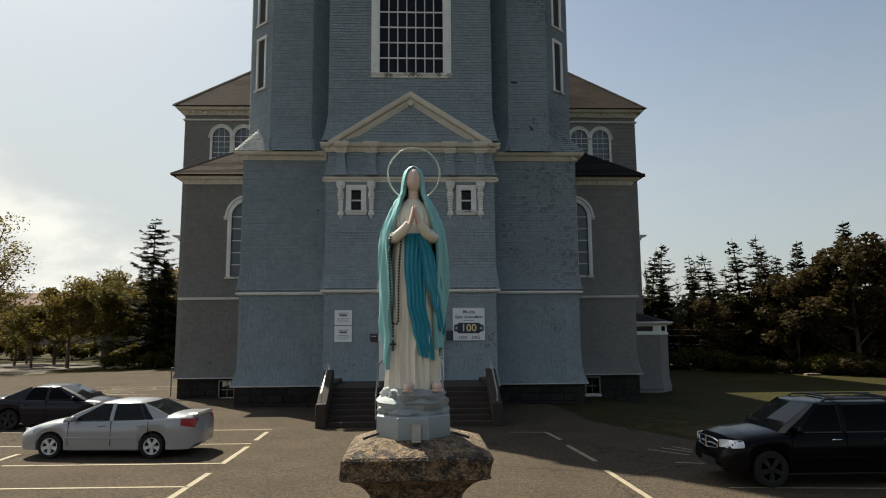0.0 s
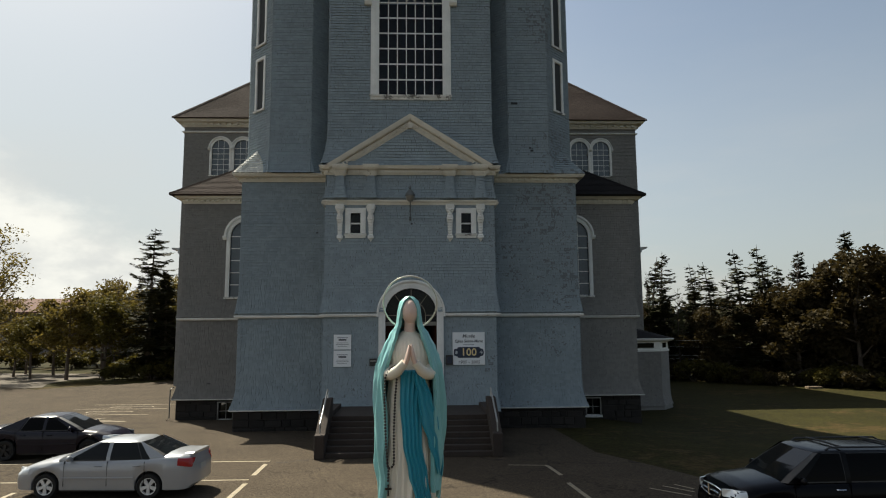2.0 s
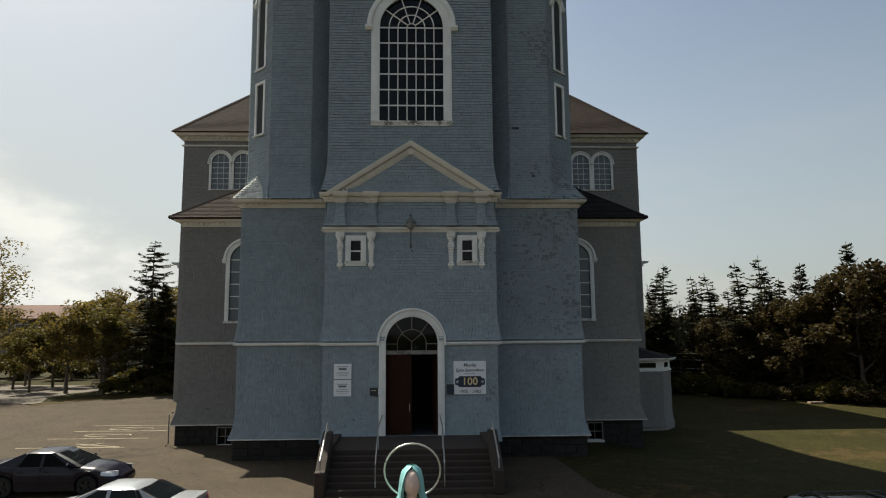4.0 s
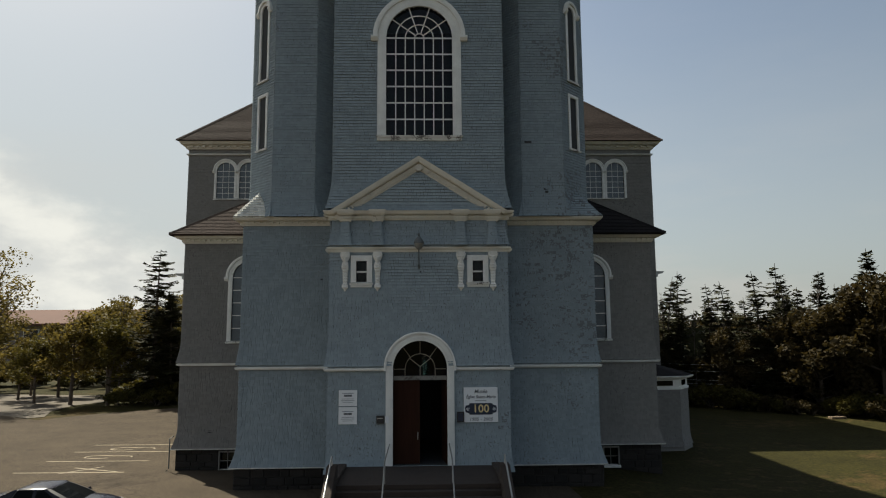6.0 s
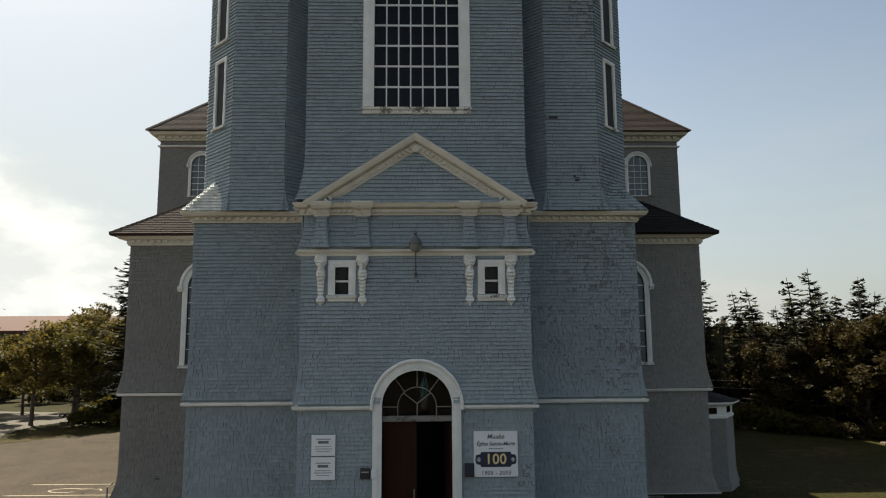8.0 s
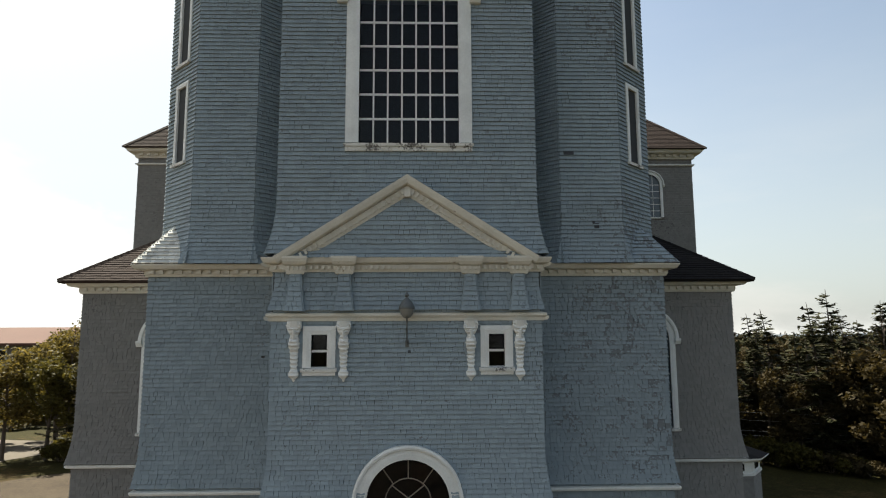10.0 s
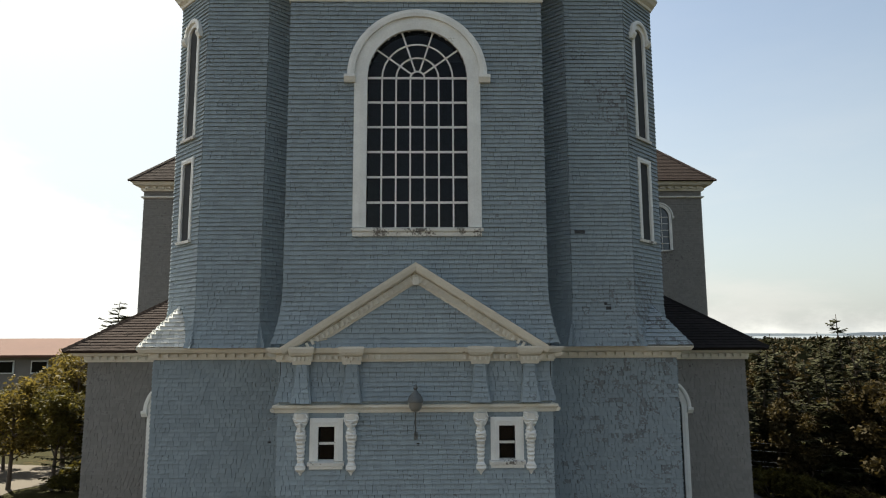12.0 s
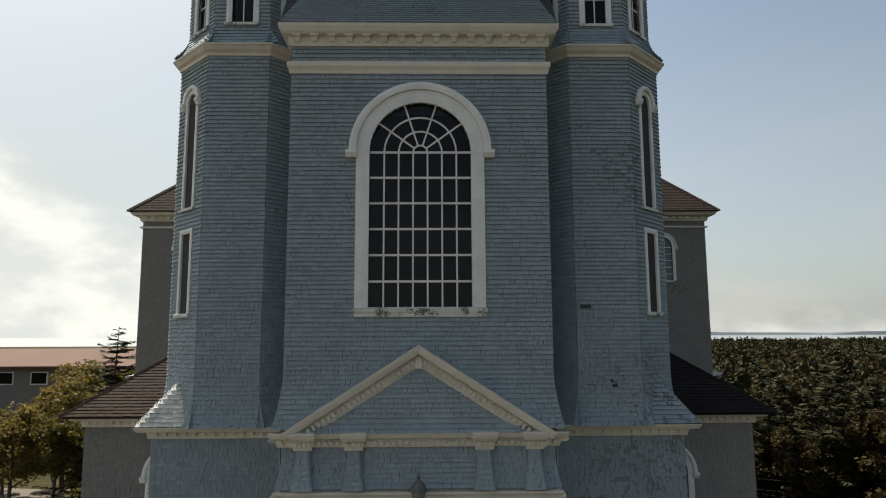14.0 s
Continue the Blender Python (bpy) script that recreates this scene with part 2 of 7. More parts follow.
M_LEAF = material("leaf", (0.062, 0.055, 0.016), 0.6, vary=0.25, scale=0.4, fine=3, bump=0, island=0.6, spec=0.08)
M_LEAF_OLIVE = material("olive_leaf", (0.084, 0.068, 0.024), 0.6, vary=0.25, scale=0.4, fine=3, bump=0, island=0.6, spec=0.08)
M_NEEDLE = material("needle", (0.034, 0.034, 0.016), 0.7, vary=0.25, scale=0.4, fine=3, bump=0, island=0.5, spec=0.06)
M_RUST_LEAF = material("rust_leaf", (0.044, 0.034, 0.016), 0.7, vary=0.25, scale=0.4, fine=3, bump=0, island=0.45, spec=0.08)
M_FAR_LEAF = material("far_brown_leaf", (0.043, 0.031, 0.015), 0.8, vary=0.2, scale=0.2, fine=2, bump=0, island=0.35, spec=0.05)
M_SEA = material("sea", (0.16, 0.18, 0.20), 0.7, vary=0.1, scale=0.01, fine=0.1)

for m_, share in ((M_LEAF, 0.24), (M_LEAF_OLIVE, 0.32), (M_RUST_LEAF, 0.15)):
    nt_ = m_.node_tree
    b_, o_ = nt_.nodes["Principled BSDF"], nt_.nodes["Material Output"]
    t_, x_ = nt_.nodes.new("ShaderNodeBsdfTranslucent"), nt_.nodes.new("ShaderNodeMixShader")
    x_.inputs[0].default_value = share
    br_ = nt_.nodes.new("ShaderNodeMixRGB")
    br_.blend_type = "MULTIPLY"
    br_.inputs["Fac"].default_value = 1.0
    br_.inputs["Color2"].default_value = (2.6, 2.4, 1.6, 1)
    nt_.links.new(b_.inputs["Base Color"].links[0].from_socket, br_.inputs["Color1"])
    nt_.links.new(br_.outputs[0], t_.inputs["Color"])
    nt_.links.new(b_.outputs[0], x_.inputs[1])
    nt_.links.new(t_.outputs[0], x_.inputs[2])
    nt_.links.new(x_.outputs[0], o_.inputs["Surface"])

# ---- geometry helpers ----
SHIFT = {}


class Geo:
    """Verts and faces of one mesh, with a material slot for each face."""

    def __init__(self):
        self.v, self.f, self.m = [], [], []

    def face(self, pts, slot=0):
        n = len(self.v)
        self.v.extend(tuple(p) for p in pts)
        self.f.append(tuple(range(n, n + len(pts))))
        self.m.append(slot)

    def solid(self, verts, faces, slot=0):
        n = len(self.v)
        self.v.extend(tuple(p) for p in verts)
        self.f.extend(tuple(i + n for i in f) for f in faces)
        self.m.extend([slot] * len(faces))

    def box(self, x0, x1, y0, y1, z0, z1, slot=0):
        self.solid([(x, y, z) for z in (z0, z1) for y in (y0, y1) for x in (x0, x1)],
                   [(0, 2, 3, 1), (4, 5, 7, 6), (0, 1, 5, 4), (2, 6, 7, 3), (0, 4, 6, 2), (1, 3, 7, 5)], slot)

    def loft(self, rings, slot=0, closed=True, caps=True):
        n, k = len(self.v), len(rings[0])
        for r in rings:
            self.v.extend(tuple(p) for p in r)
        for i in range(len(rings) - 1):
            for j in range(k if closed else k - 1):
                a, b = n + i * k + j, n + i * k + (j + 1) % k
                self.f.append((a, b, b + k, a + k))
                self.m.append(slot)
        if caps:
            self.f.append(tuple(n + j for j in reversed(range(k))))
            self.f.append(tuple(n + (len(rings) - 1) * k + j for j in range(k)))
            self.m.extend([slot, slot])

    def tube(self, path, radius, sides=8, slot=0, closed=False):
        path = [Vector(p) for p in path]
        rings = []
        for i, p in enumerate(path):
            a = path[i - 1] if i or closed else p
            b = path[(i + 1) % len(path)] if i < len(path) - 1 or closed else p
            d = (b - a).normalized()
            side = d.cross(Vector((0, 0, 1)) if abs(d.z) < 0.9 else Vector((1, 0, 0))).normalized()
            up = side.cross(d)
            r = radius(i / max(1, len(path) - 1)) if callable(radius) else radius
            rings.append([p + (side * math.cos(t) + up * math.sin(t)) * r for t in [2 * math.pi * j / sides for j in range(sides)]])
        if closed:
            rings.append(rings[0])
        self.loft(rings, slot, caps=not closed)

    def ball(self, c, rx, ry, rz, nu=12, nv=8, slot=0):
        self.loft([[(c[0] + rx * math.cos(t) * math.sin(a), c[1] + ry * math.sin(t) * math.sin(a), c[2] - rz * math.cos(a)) for t in [2 * math.pi * j / nu for j in range(nu)]]
                   for a in [math.pi * (0.04 + 0.92 * i / nv) for i in range(nv + 1)]], slot)

    def lathe(self, c, prof, sides=16, slot=0, caps=True):
        self.loft([[(c[0] + r * math.cos(t), c[1] + r * math.sin(t), c[2] + z) for t in [2 * math.pi * j / sides for j in range(sides)]] for r, z in prof], slot, caps=caps)

    def move(self, m):
        self.v = [tuple(m @ Vector(p)) for p in self.v]
        return self


def build(name, g, mats, smooth=False, bevel=0.0, shift=(0, 0, 0)):
    me = bpy.data.meshes.new(name)
    v = np.array(g.v, dtype=float).reshape(-1, 3) - np.array(shift)
    me.from_pydata(v.tolist(), [], g.f)
    for m in (mats if isinstance(mats, (list, tuple)) else [mats]):
        me.materials.append(m)
    me.polygons.foreach_set("material_index", g.m)
    me.update()
    if smooth:
        me.polygons.foreach_set("use_smooth", [True] * len(me.polygons))
        me.set_sharp_from_angle(angle=radians(smooth))
    ob = new(name, me)
    if bevel:
        b = ob.modifiers.new("bevel", "BEVEL")
        b.width, b.segments, b.limit_method = bevel, 2, "ANGLE"
    return ob


def part(name, g, mats, parent, label="", smooth=False, bevel=0.0):
    top = parent
    while top.parent:
        top = top.parent
    ob = build(name, g, mats, smooth, bevel, SHIFT.get(top.name, (0, 0, 0)))
    ob.parent = parent
    return tagged(ob, label)


def thing(name, loc, label, category, group="", kind=""):
    """An Empty at a thing's base; its parts are given in world coordinates."""
    ob = new(name)
    ob.location = loc
    SHIFT[ob.name] = tuple(loc)
    return tagged(ob, label, category, group, kind)


def lerp_keys(keys, x):
    for (a, va), (b, vb) in zip(keys, keys[1:]):
        if x <= b:
            return va + (vb - va) * max(0.0, (x - a) / (b - a))
    return keys[-1][1]


class Plane:
    """A wall's plane: u along it, v up, d outwards."""

    def __init__(self, origin, u, up=(0, 0, 1)):
        self.o, self.u, self.up = Vector(origin), Vector(u).normalized(), Vector(up).normalized()
        self.n = self.u.cross(self.up)

    def p(self, u, v, d=0.0):
        return self.o + self.u * u + self.n * d + self.up * v


class Hole:
    """An opening: middle, half width, bottom, top of the straight part; arched or square."""

    def __init__(self, c, hw, v0, v1, arch=True):
        self.c, self.hw, self.v0, self.v1, self.arch = c, hw, v0, v1, arch
        self.top = v1 + hw if arch else v1

    def half(self, v, grow=0.0):
        """Half the width at a height, or -1 outside it."""
        if v < self.v0 - grow or v > self.top + grow:
            return -1
        if v <= self.v1 or not self.arch:
            return self.hw + grow
        r = self.hw + grow
        return math.sqrt(max(0.0, r * r - (v - self.v1) ** 2))

    def ring(self, grow=0.0, n=20, low=None):
        """The outline from the bottom left up and over to the bottom right."""
        low = self.v0 if low is None else low
        hw = self.hw + grow
        if not self.arch:
            return [(self.c - hw, low), (self.c - hw, self.v1 + grow), (self.c + hw, self.v1 + grow), (self.c + hw, low)]
        return [(self.c - hw, low)] + [(self.c - hw * math.cos(math.pi * i / n), self.v1 + hw * math.sin(math.pi * i / n)) for i in range(n + 1)] + [(self.c + hw, low)]


def wall_geo(pl, u0, u1, v0, v1, holes=(), thick=0.3, d=0.0):
    """A wall of real thickness with openings through it."""
    g = Geo()
    holes = sorted(holes, key=lambda h: h.c)

    def slab(pts):
        a, b = [pl.p(u, v, d) for u, v in pts], [pl.p(u, v, d - thick) for u, v in pts]
        g.face(a)
        g.face(b[::-1])

    edge = u0
    for h in holes:
        if h.c - h.hw > edge:
            slab([(edge, v0), (h.c - h.hw, v0), (h.c - h.hw, v1), (edge, v1)])
        l, r = h.c - h.hw, h.c + h.hw
        if h.v0 > v0:
            slab([(l, v0), (r, v0), (r, h.v0), (l, h.v0)])
        if h.top < v1:
            slab([(l, h.top), (r, h.top), (r, v1), (l, v1)])
        ring = h.ring()
        if h.arch:
            for (a, b), (c, e) in zip(ring[1:-1], ring[2:-1]):
                slab([(a, b), (c, e), (c, h.top), (a, h.top)])
        for (a, b), (c, e) in zip(ring, ring[1:] + ring[:1]):
            g.face([pl.p(a, b, d), pl.p(a, b, d - thick), pl.p(c, e, d - thick), pl.p(c, e, d)])
        edge = r
    slab([(edge, v0), (u1, v0), (u1, v1), (edge, v1)])
    for a, b, c, e in ((u0, v0, u0, v1), (u1, v1, u1, v0), (u0, v1, u1, v1), (u1, v0, u0, v0)):
        g.face([pl.p(a, b, d), pl.p(c, e, d), pl.p(c, e, d - thick), pl.p(a, b, d - thick)])
    return g


def flare(*bands):
    """Outward sweep of a shingled wall: (height, reach, how far out) for each skirt."""
    def off(v):
        out = 0.0
        for low, reach, far in bands:
            if low <= v < low + reach:
                out = max(out, far * (1 - (v - low) / reach) ** 2)
        return out
    return off


COURSE = 0.124


def shingle_geo(pl, lo, hi, v0, v1, holes=(), off=None, d=0.02, seed=1, course=COURSE, keep=None, butt=0.026):
    """Courses of shingles between lo and hi (numbers, or functions of the height). keep(u, v): those left out for single pieces."""
    rng = random.Random(seed)
    g = Geo()
    left = []
    n = max(1, round((v1 - v0) / course))
    c = (v1 - v0) / n
    off = off or (lambda v: 0.0)
    for i in range(n):
        a = v0 + i * c
        mid = a + c / 2
        b0 = lo(mid) if callable(lo) else lo
        b1 = hi(mid) if callable(hi) else hi
        b0, b1 = b0 - off(a), b1 + off(a)
        spans = [(b0, b1)]
        for h in holes:
            hw = h.half(mid, 0.06)
            if hw > 0:
                nxt = []
                for s, e in spans:
                    if h.c - hw > s:
                        nxt.append((s, min(e, h.c - hw)))
                    if h.c + hw < e:
                        nxt.append((max(s, h.c + hw), e))
                spans = [q for q in nxt if q[1] - q[0] > 0.02]
        for s, e in spans:
            u = s
            while u < e - 0.005:
                w = rng.uniform(0.09, 0.23)
                r = min(e, u + w)
                if e - r < 0.06:
                    r = e
                lift = d + rng.uniform(-0.003, 0.004)
                drop = rng.uniform(-0.006, 0.006)
                o0, o1 = off(a), off(a + c)
                gap = rng.choice((0.001, 0.0015, 0.002, 0.003, 0.004, 0.007))
                pts = [pl.p(u + gap, a + drop, o0 + lift + butt), pl.p(r - gap, a + drop, o0 + lift + butt),
                       pl.p(r - gap, a + c + 0.02, o1 + lift - 0.016), pl.p(u + gap, a + c + 0.02, o1 + lift - 0.016),
                       pl.p(u + gap, a + drop, o0 - 0.01), pl.p(r - gap, a + drop, o0 - 0.01)]
                faces = [(0, 1, 2, 3), (4, 5, 1, 0), (4, 0, 3), (1, 5, 2)]
                if keep and keep(u, a) and len(left) < 290:
                    left.append((pts, faces))
                else:
                    g.solid(pts, faces)
                u = r
    return (g, left) if keep else g


def moulding(pl, u0, u1, prof, g=None, slot=0, mitre=(0, 0)):
    """A straight moulding: its section (d, v) swept along the wall; mitre 1: the end runs out with the section to meet a return."""
    g = g or Geo()
    g.loft([[pl.p(u0 - mitre[0] * a, b, a) for a, b in prof], [pl.p(u1 + mitre[1] * a, b, a) for a, b in prof]], slot)
    return g


def dentils(pl, u0, u1, v, d, w, h, deep, step, g):
    n = max(1, int((u1 - u0) / step))
    s = (u1 - u0) / n
    for i in range(n):
        u = u0 + (i + 0.5) * s
        pts = [pl.p(a, b, c) for c in (d, d + deep) for b in (v, v + h) for a in (u - w / 2, u + w / 2)]
        g.solid(pts, [(4, 5, 7, 6), (0, 1, 5, 4), (2, 6, 7, 3), (0, 4, 6, 2), (1, 3, 7, 5)])
    return g


def casing_geo(pl, h, width, proud, n=20, inner=0.0, low=None, back=-0.08):
    """The frame round an opening."""
    g = Geo()
    a, b = h.ring(-inner, n, low), h.ring(width, n, low)
    g.loft([[pl.p(*p, back) for p in a], [pl.p(*p, proud) for p in a], [pl.p(*p, proud + 0.015) for p in [((x + X) / 2, (y + Y) / 2) for (x, y), (X, Y) in zip(a, b)]],
            [pl.p(*p, proud) for p in b], [pl.p(*p, -0.02) for p in b]], closed=False, caps=False)
    for q, p in ((a[0], b[0]), (b[-1], a[-1])):
        g.face([pl.p(*q, back), pl.p(*q, proud), pl.p(*p, proud), pl.p(*p, -0.02)])
    return g


def window(pl, h, parent, width=0.2, cols=2, rows=4, fan=False, hood=0.0, proud=0.06, bar=0.03, name="window", label="", sill=True, mat=None, glass=None):
    """A window in its opening: casing, glazing bars, panes, sill."""
    mat, glass = mat or M_TRIM, glass or M_GLASS
    frame_ob = part(name, casing_geo(pl, h, width, proud, 24 if h.arch else 4), mat, parent, label)
    def stick(a, b, w=bar, into=None):
        g = into or Geo()
        (x0, y0), (x1, y1) = a, b
        L = math.hypot(x1 - x0, y1 - y0)
        if L < 0.01:
            return
        nx, ny = -(y1 - y0) / L * w / 2, (x1 - x0) / L * w / 2
        q = [(x0 + nx, y0 + ny), (x1 + nx, y1 + ny), (x1 - nx, y1 - ny), (x0 - nx, y0 - ny)]
        pts = [pl.p(*p, -0.085) for p in q] + [pl.p(*p, -0.05) for p in q]
        g.solid(pts, [(4, 5, 6, 7), (0, 1, 5, 4), (1, 2, 6, 5), (2, 3, 7, 6), (3, 0, 4, 7)])
        if not into:
            part("glazing_bar", g, mat, frame_ob)

    top = h.v1
    for i in range(1, cols):
        u = h.c - h.hw + 2 * h.hw * i / cols
        stick((u, h.v0), (u, top if fan or not h.arch else top + math.sqrt(max(0, h.hw ** 2 - (u - h.c) ** 2))))
    for j in range(1, rows + (1 if h.arch else 0)):
        v = h.v0 + (top - h.v0) * j / rows
        stick((h.c - h.hw, v), (h.c + h.hw, v), bar * 1.3)
    if fan:
        radii = [h.hw * k / cols for k in range(1, cols, 2)]
        for r in radii:
            q = [(h.c - r * math.cos(math.pi * k / 16), top + r * math.sin(math.pi * k / 16)) for k in range(17)]
            arc = Geo()
            for a, b in zip(q, q[1:]):
                stick(a, b, bar, arc)
            part("glazing_bar", arc, mat, frame_ob)
        for k in range(1, 5):
            t = math.pi * k / 5
            stick((h.c + radii[0] * math.cos(t), top + radii[0] * math.sin(t)), (h.c + h.hw * math.cos(t), top + h.hw * math.sin(t)))
    for i in range(cols):
        for j in range(rows):
            u, v = h.c - h.hw + 2 * h.hw * i / cols, h.v0 + (top - h.v0) * j / rows
            du, dv = 2 * h.hw / cols, (top - h.v0) / rows
            q = Geo()
            tilt = 0.004 * math.sin(i * 5.1 + j * 3.7)
            q.face([pl.p(u, v, -0.07 + tilt), pl.p(u + du, v, -0.07 - tilt), pl.p(u + du, v + dv, -0.07), pl.p(u, v + dv, -0.07 + tilt)])
            part("pane", q, glass, frame_ob)
    if h.arch:
        q = Geo()
        q.face([pl.p(*p, -0.07) for p in h.ring()[1:-1]][::-1])
        part("arched_pane", q, glass, frame_ob)
    if hood:
        hh = Hole(h.c, h.hw + width, h.v1 - 0.12, h.v1, True)
        q = casing_geo(pl, hh, hood, proud + 0.07, 24, 0.0)
        for s in (-1, 1):
            c = h.c + s * (h.hw + width + hood * 0.6)
            moulding(pl, c - hood * 0.8, c + hood * 0.8, [(0.0, h.v1 - 0.18), (proud + 0.05, h.v1 - 0.18), (proud + 0.13, h.v1 - 0.06), (proud + 0.13, h.v1 + 0.02), (0.0, h.v1 + 0.02)], q)
        part("hood_mould", q, mat, frame_ob)
    if sill:
        q = moulding(pl, h.c - h.hw - width - 0.04, h.c + h.hw + width + 0.04, [(-0.08, h.v0 - 0.06), (proud + 0.05, h.v0 - 0.11), (proud + 0.06, h.v0 - 0.03), (-0.08, h.v0 + 0.03)])
        part("sill", q, M_PEEL, frame_ob)
    return frame_ob


# ---- ground ----
def smooth_step(a, b, x):
    t = min(1.0, max(0.0, (x - a) / (b - a)))
    return t * t * (3 - 2 * t)


def land(x, y):
    """Height of the land: level before the church, a little lower to its east."""
    return -0.6 * smooth_step(7.5, 13, x) * smooth_step(20, 34, y) * (1 - smooth_step(200, 400, y)) + 0.02 * math.sin(x * 0.31) * math.sin(y * 0.23) * smooth_step(14, 22, abs(x)) - 0.03


g = Geo()
xs = [-2500, -900, -300, -150, -100] + [-80 + 2 * i for i in range(81)] + [100, 150, 300, 900, 2500]
ys = [-1500, -400, -100, -40] + [-20 + 2 * i for i in range(61)] + [120, 150, 200, 400, 900]
g.v = [(x, y, land(x, y)) for y in ys for x in xs]
nx = len(xs)
g.f = [(j * nx + i, j * nx + i + 1, (j + 1) * nx + i + 1, (j + 1) * nx + i) for j in range(len(ys) - 1) for i in range(nx - 1)]
g.m = [0] * len(g.f)
tagged(build("ground", g, M_GRASS, smooth=60), "dry mown grass with brown patches", "ground", kind="structure")


def flat(name, pts, z, mat, label, category):
    q = Geo()
    q.face([(x, y, z) for x, y in pts])
    return tagged(build(name, q, mat), label, category, kind="structure")


flat("parking_lot", [(-70, -60), (20, -60), (13.5, -20), (10.5, 10), (9.3, 16), (7.4, 20.5), (6.2, 23), (5.6, 34), (-11.3, 34), (-11.3, 60.5), (-21.6, 59.1), (-25.6, 56.2), (-28.2, 53.0), (-28.9, 51.7), (-33.2, 54.6), (-70, 62)], 0.0, M_ASPHALT,
     "worn grey-brown asphalt parking lot", "pavement")
flat("road", [(-90, 64), (-50, 58.5), (-33.2, 54.62), (-30.4, 52.9), (-29.6, 53.8), (-31.2, 57.5), (-31.6, 62), (-29.0, 66.5), (-24, 70), (-24, 73), (-34, 71.5), (-46, 74), (-90, 82)], 0.012, M_ROAD, "pale sunlit road behind the trees", "road")
g = Geo()
g.face([(-9000, 900, 0.5), (12000, 900, 0.5), (30000, 30000, 0.5), (-30000, 30000, 0.5)])
tagged(build("water", g, M_SEA), "distant blue-grey sea on the horizon", "sea", kind="structure")
g = Geo()
g.loft([[(-500 + 250 * i, 4500, 0) for i in range(27)], [(-500 + 250 * i, 4520, min(1.0, i / 3) * (22 + 5 * math.sin(i * 0.9) + 3 * math.sin(i * 2.3))) for i in range(27)], [(-500 + 250 * i, 4700, 0) for i in range(27)]], closed=False, caps=False)
tagged(build("backdrop", g, M_HILL), "low blue headland beyond the sea", "headland", kind="structure")

# ---- church ----
CX = -0.22
church = thing("church", (CX, 30, 0), "tall blue-grey shingled wooden church with white and cream trim", "church")
SHIFT["church"] = (0, 30, 0)
F_BAY = Plane((0, 27.4, 0), (1, 0, 0))
F_BASE = Plane((0, 28.9, 0), (1, 0, 0))
F_AISLE = Plane((0, 32.9, 0), (1, 0, 0))
F_TRAN = Plane((0, 54.0, 0), (1, 0, 0))
BELT = 4.85


SINGLE = []


def clad(name, pl, u0, u1, v0, v1, holes=(), off=None, mat=None, seed=1, thick=0.3, label="", keep=None):
    w = part(name, wall_geo(pl, u0, u1, v0, v1, holes, thick), M_WALLBACK, church, label)
    g = shingle_geo(pl, u0, u1, v0, v1, holes, off, seed=seed, keep=keep)
    if keep:
        g, left = g
        SINGLE.append((w, left))
    s = part("shingles", g, mat or M_SHINGLE, w)
    tagged(s, kind="stuff")
    return w


# centre bay
door_hole = Hole(0.03, 1.07, 1.17, 4.9)
small_l, small_r = Hole(-2.32, 0.21, 8.31, 9.18, False), Hole(2.38, 0.21, 8.31, 9.18, False)
big = Hole(0.033, 1.39, 14.42, 18.70)
clad("bay_wall", F_BAY, -3.6, 3.6, 0.9, 9.7, [door_hole, small_l, small_r], flare((0.9, 0.9, 0.12), (BELT + 0.1, 1.3, 0.16)), seed=2)
clad("bay_wall", F_BAY, -3.55, 3.55, 9.7, 21.9, [big], flare((9.75, 0.8, 0.14), (11.2, 1.6, 0.24)), seed=3, keep=lambda u, v: abs(u) < 2.0 and 13.2 < v < 14.25)
for s in (-1, 1):
    side = Plane((3.58 * s, 27.4 if s > 0 else 29.9, 0), (0, s, 0))
    clad("bay_side_wall", side, 0, 2.5, 0.9, 11.3, seed=4 + s)
    side = Plane((3.53 * s, 27.4 if s > 0 else 29.9, 0), (0, s, 0))
    clad("bay_side_wall", side, 0, 2.5, 11.3, 21.9, seed=14 + s, off=flare((11.3, 1.6, 0.24)))

# tower base
for s in (-1, 1):
    u0, u1 = (-7.5, -3.6) if s < 0 else (3.6, 7.5)
    clad("tower_base_wall", F_BASE, u0, u1, 0.9, 11.1, [], flare((0.9, 1.1, 0.22), (BELT + 0.1, 1.3, 0.14)), seed=7 + s)
    side = Plane((7.5 * s, 28.9 if s > 0 else 33.0, 0), (0, s, 0))
    clad("tower_base_side_wall", side, 0, 4.1, 0.9, 11.1, [], flare((0.9, 1.1, 0.22), (BELT + 0.1, 1.3, 0.14)), seed=10 + s)

# turrets
AP, TS = 2.17, 1.8
TY = 28.6 + AP
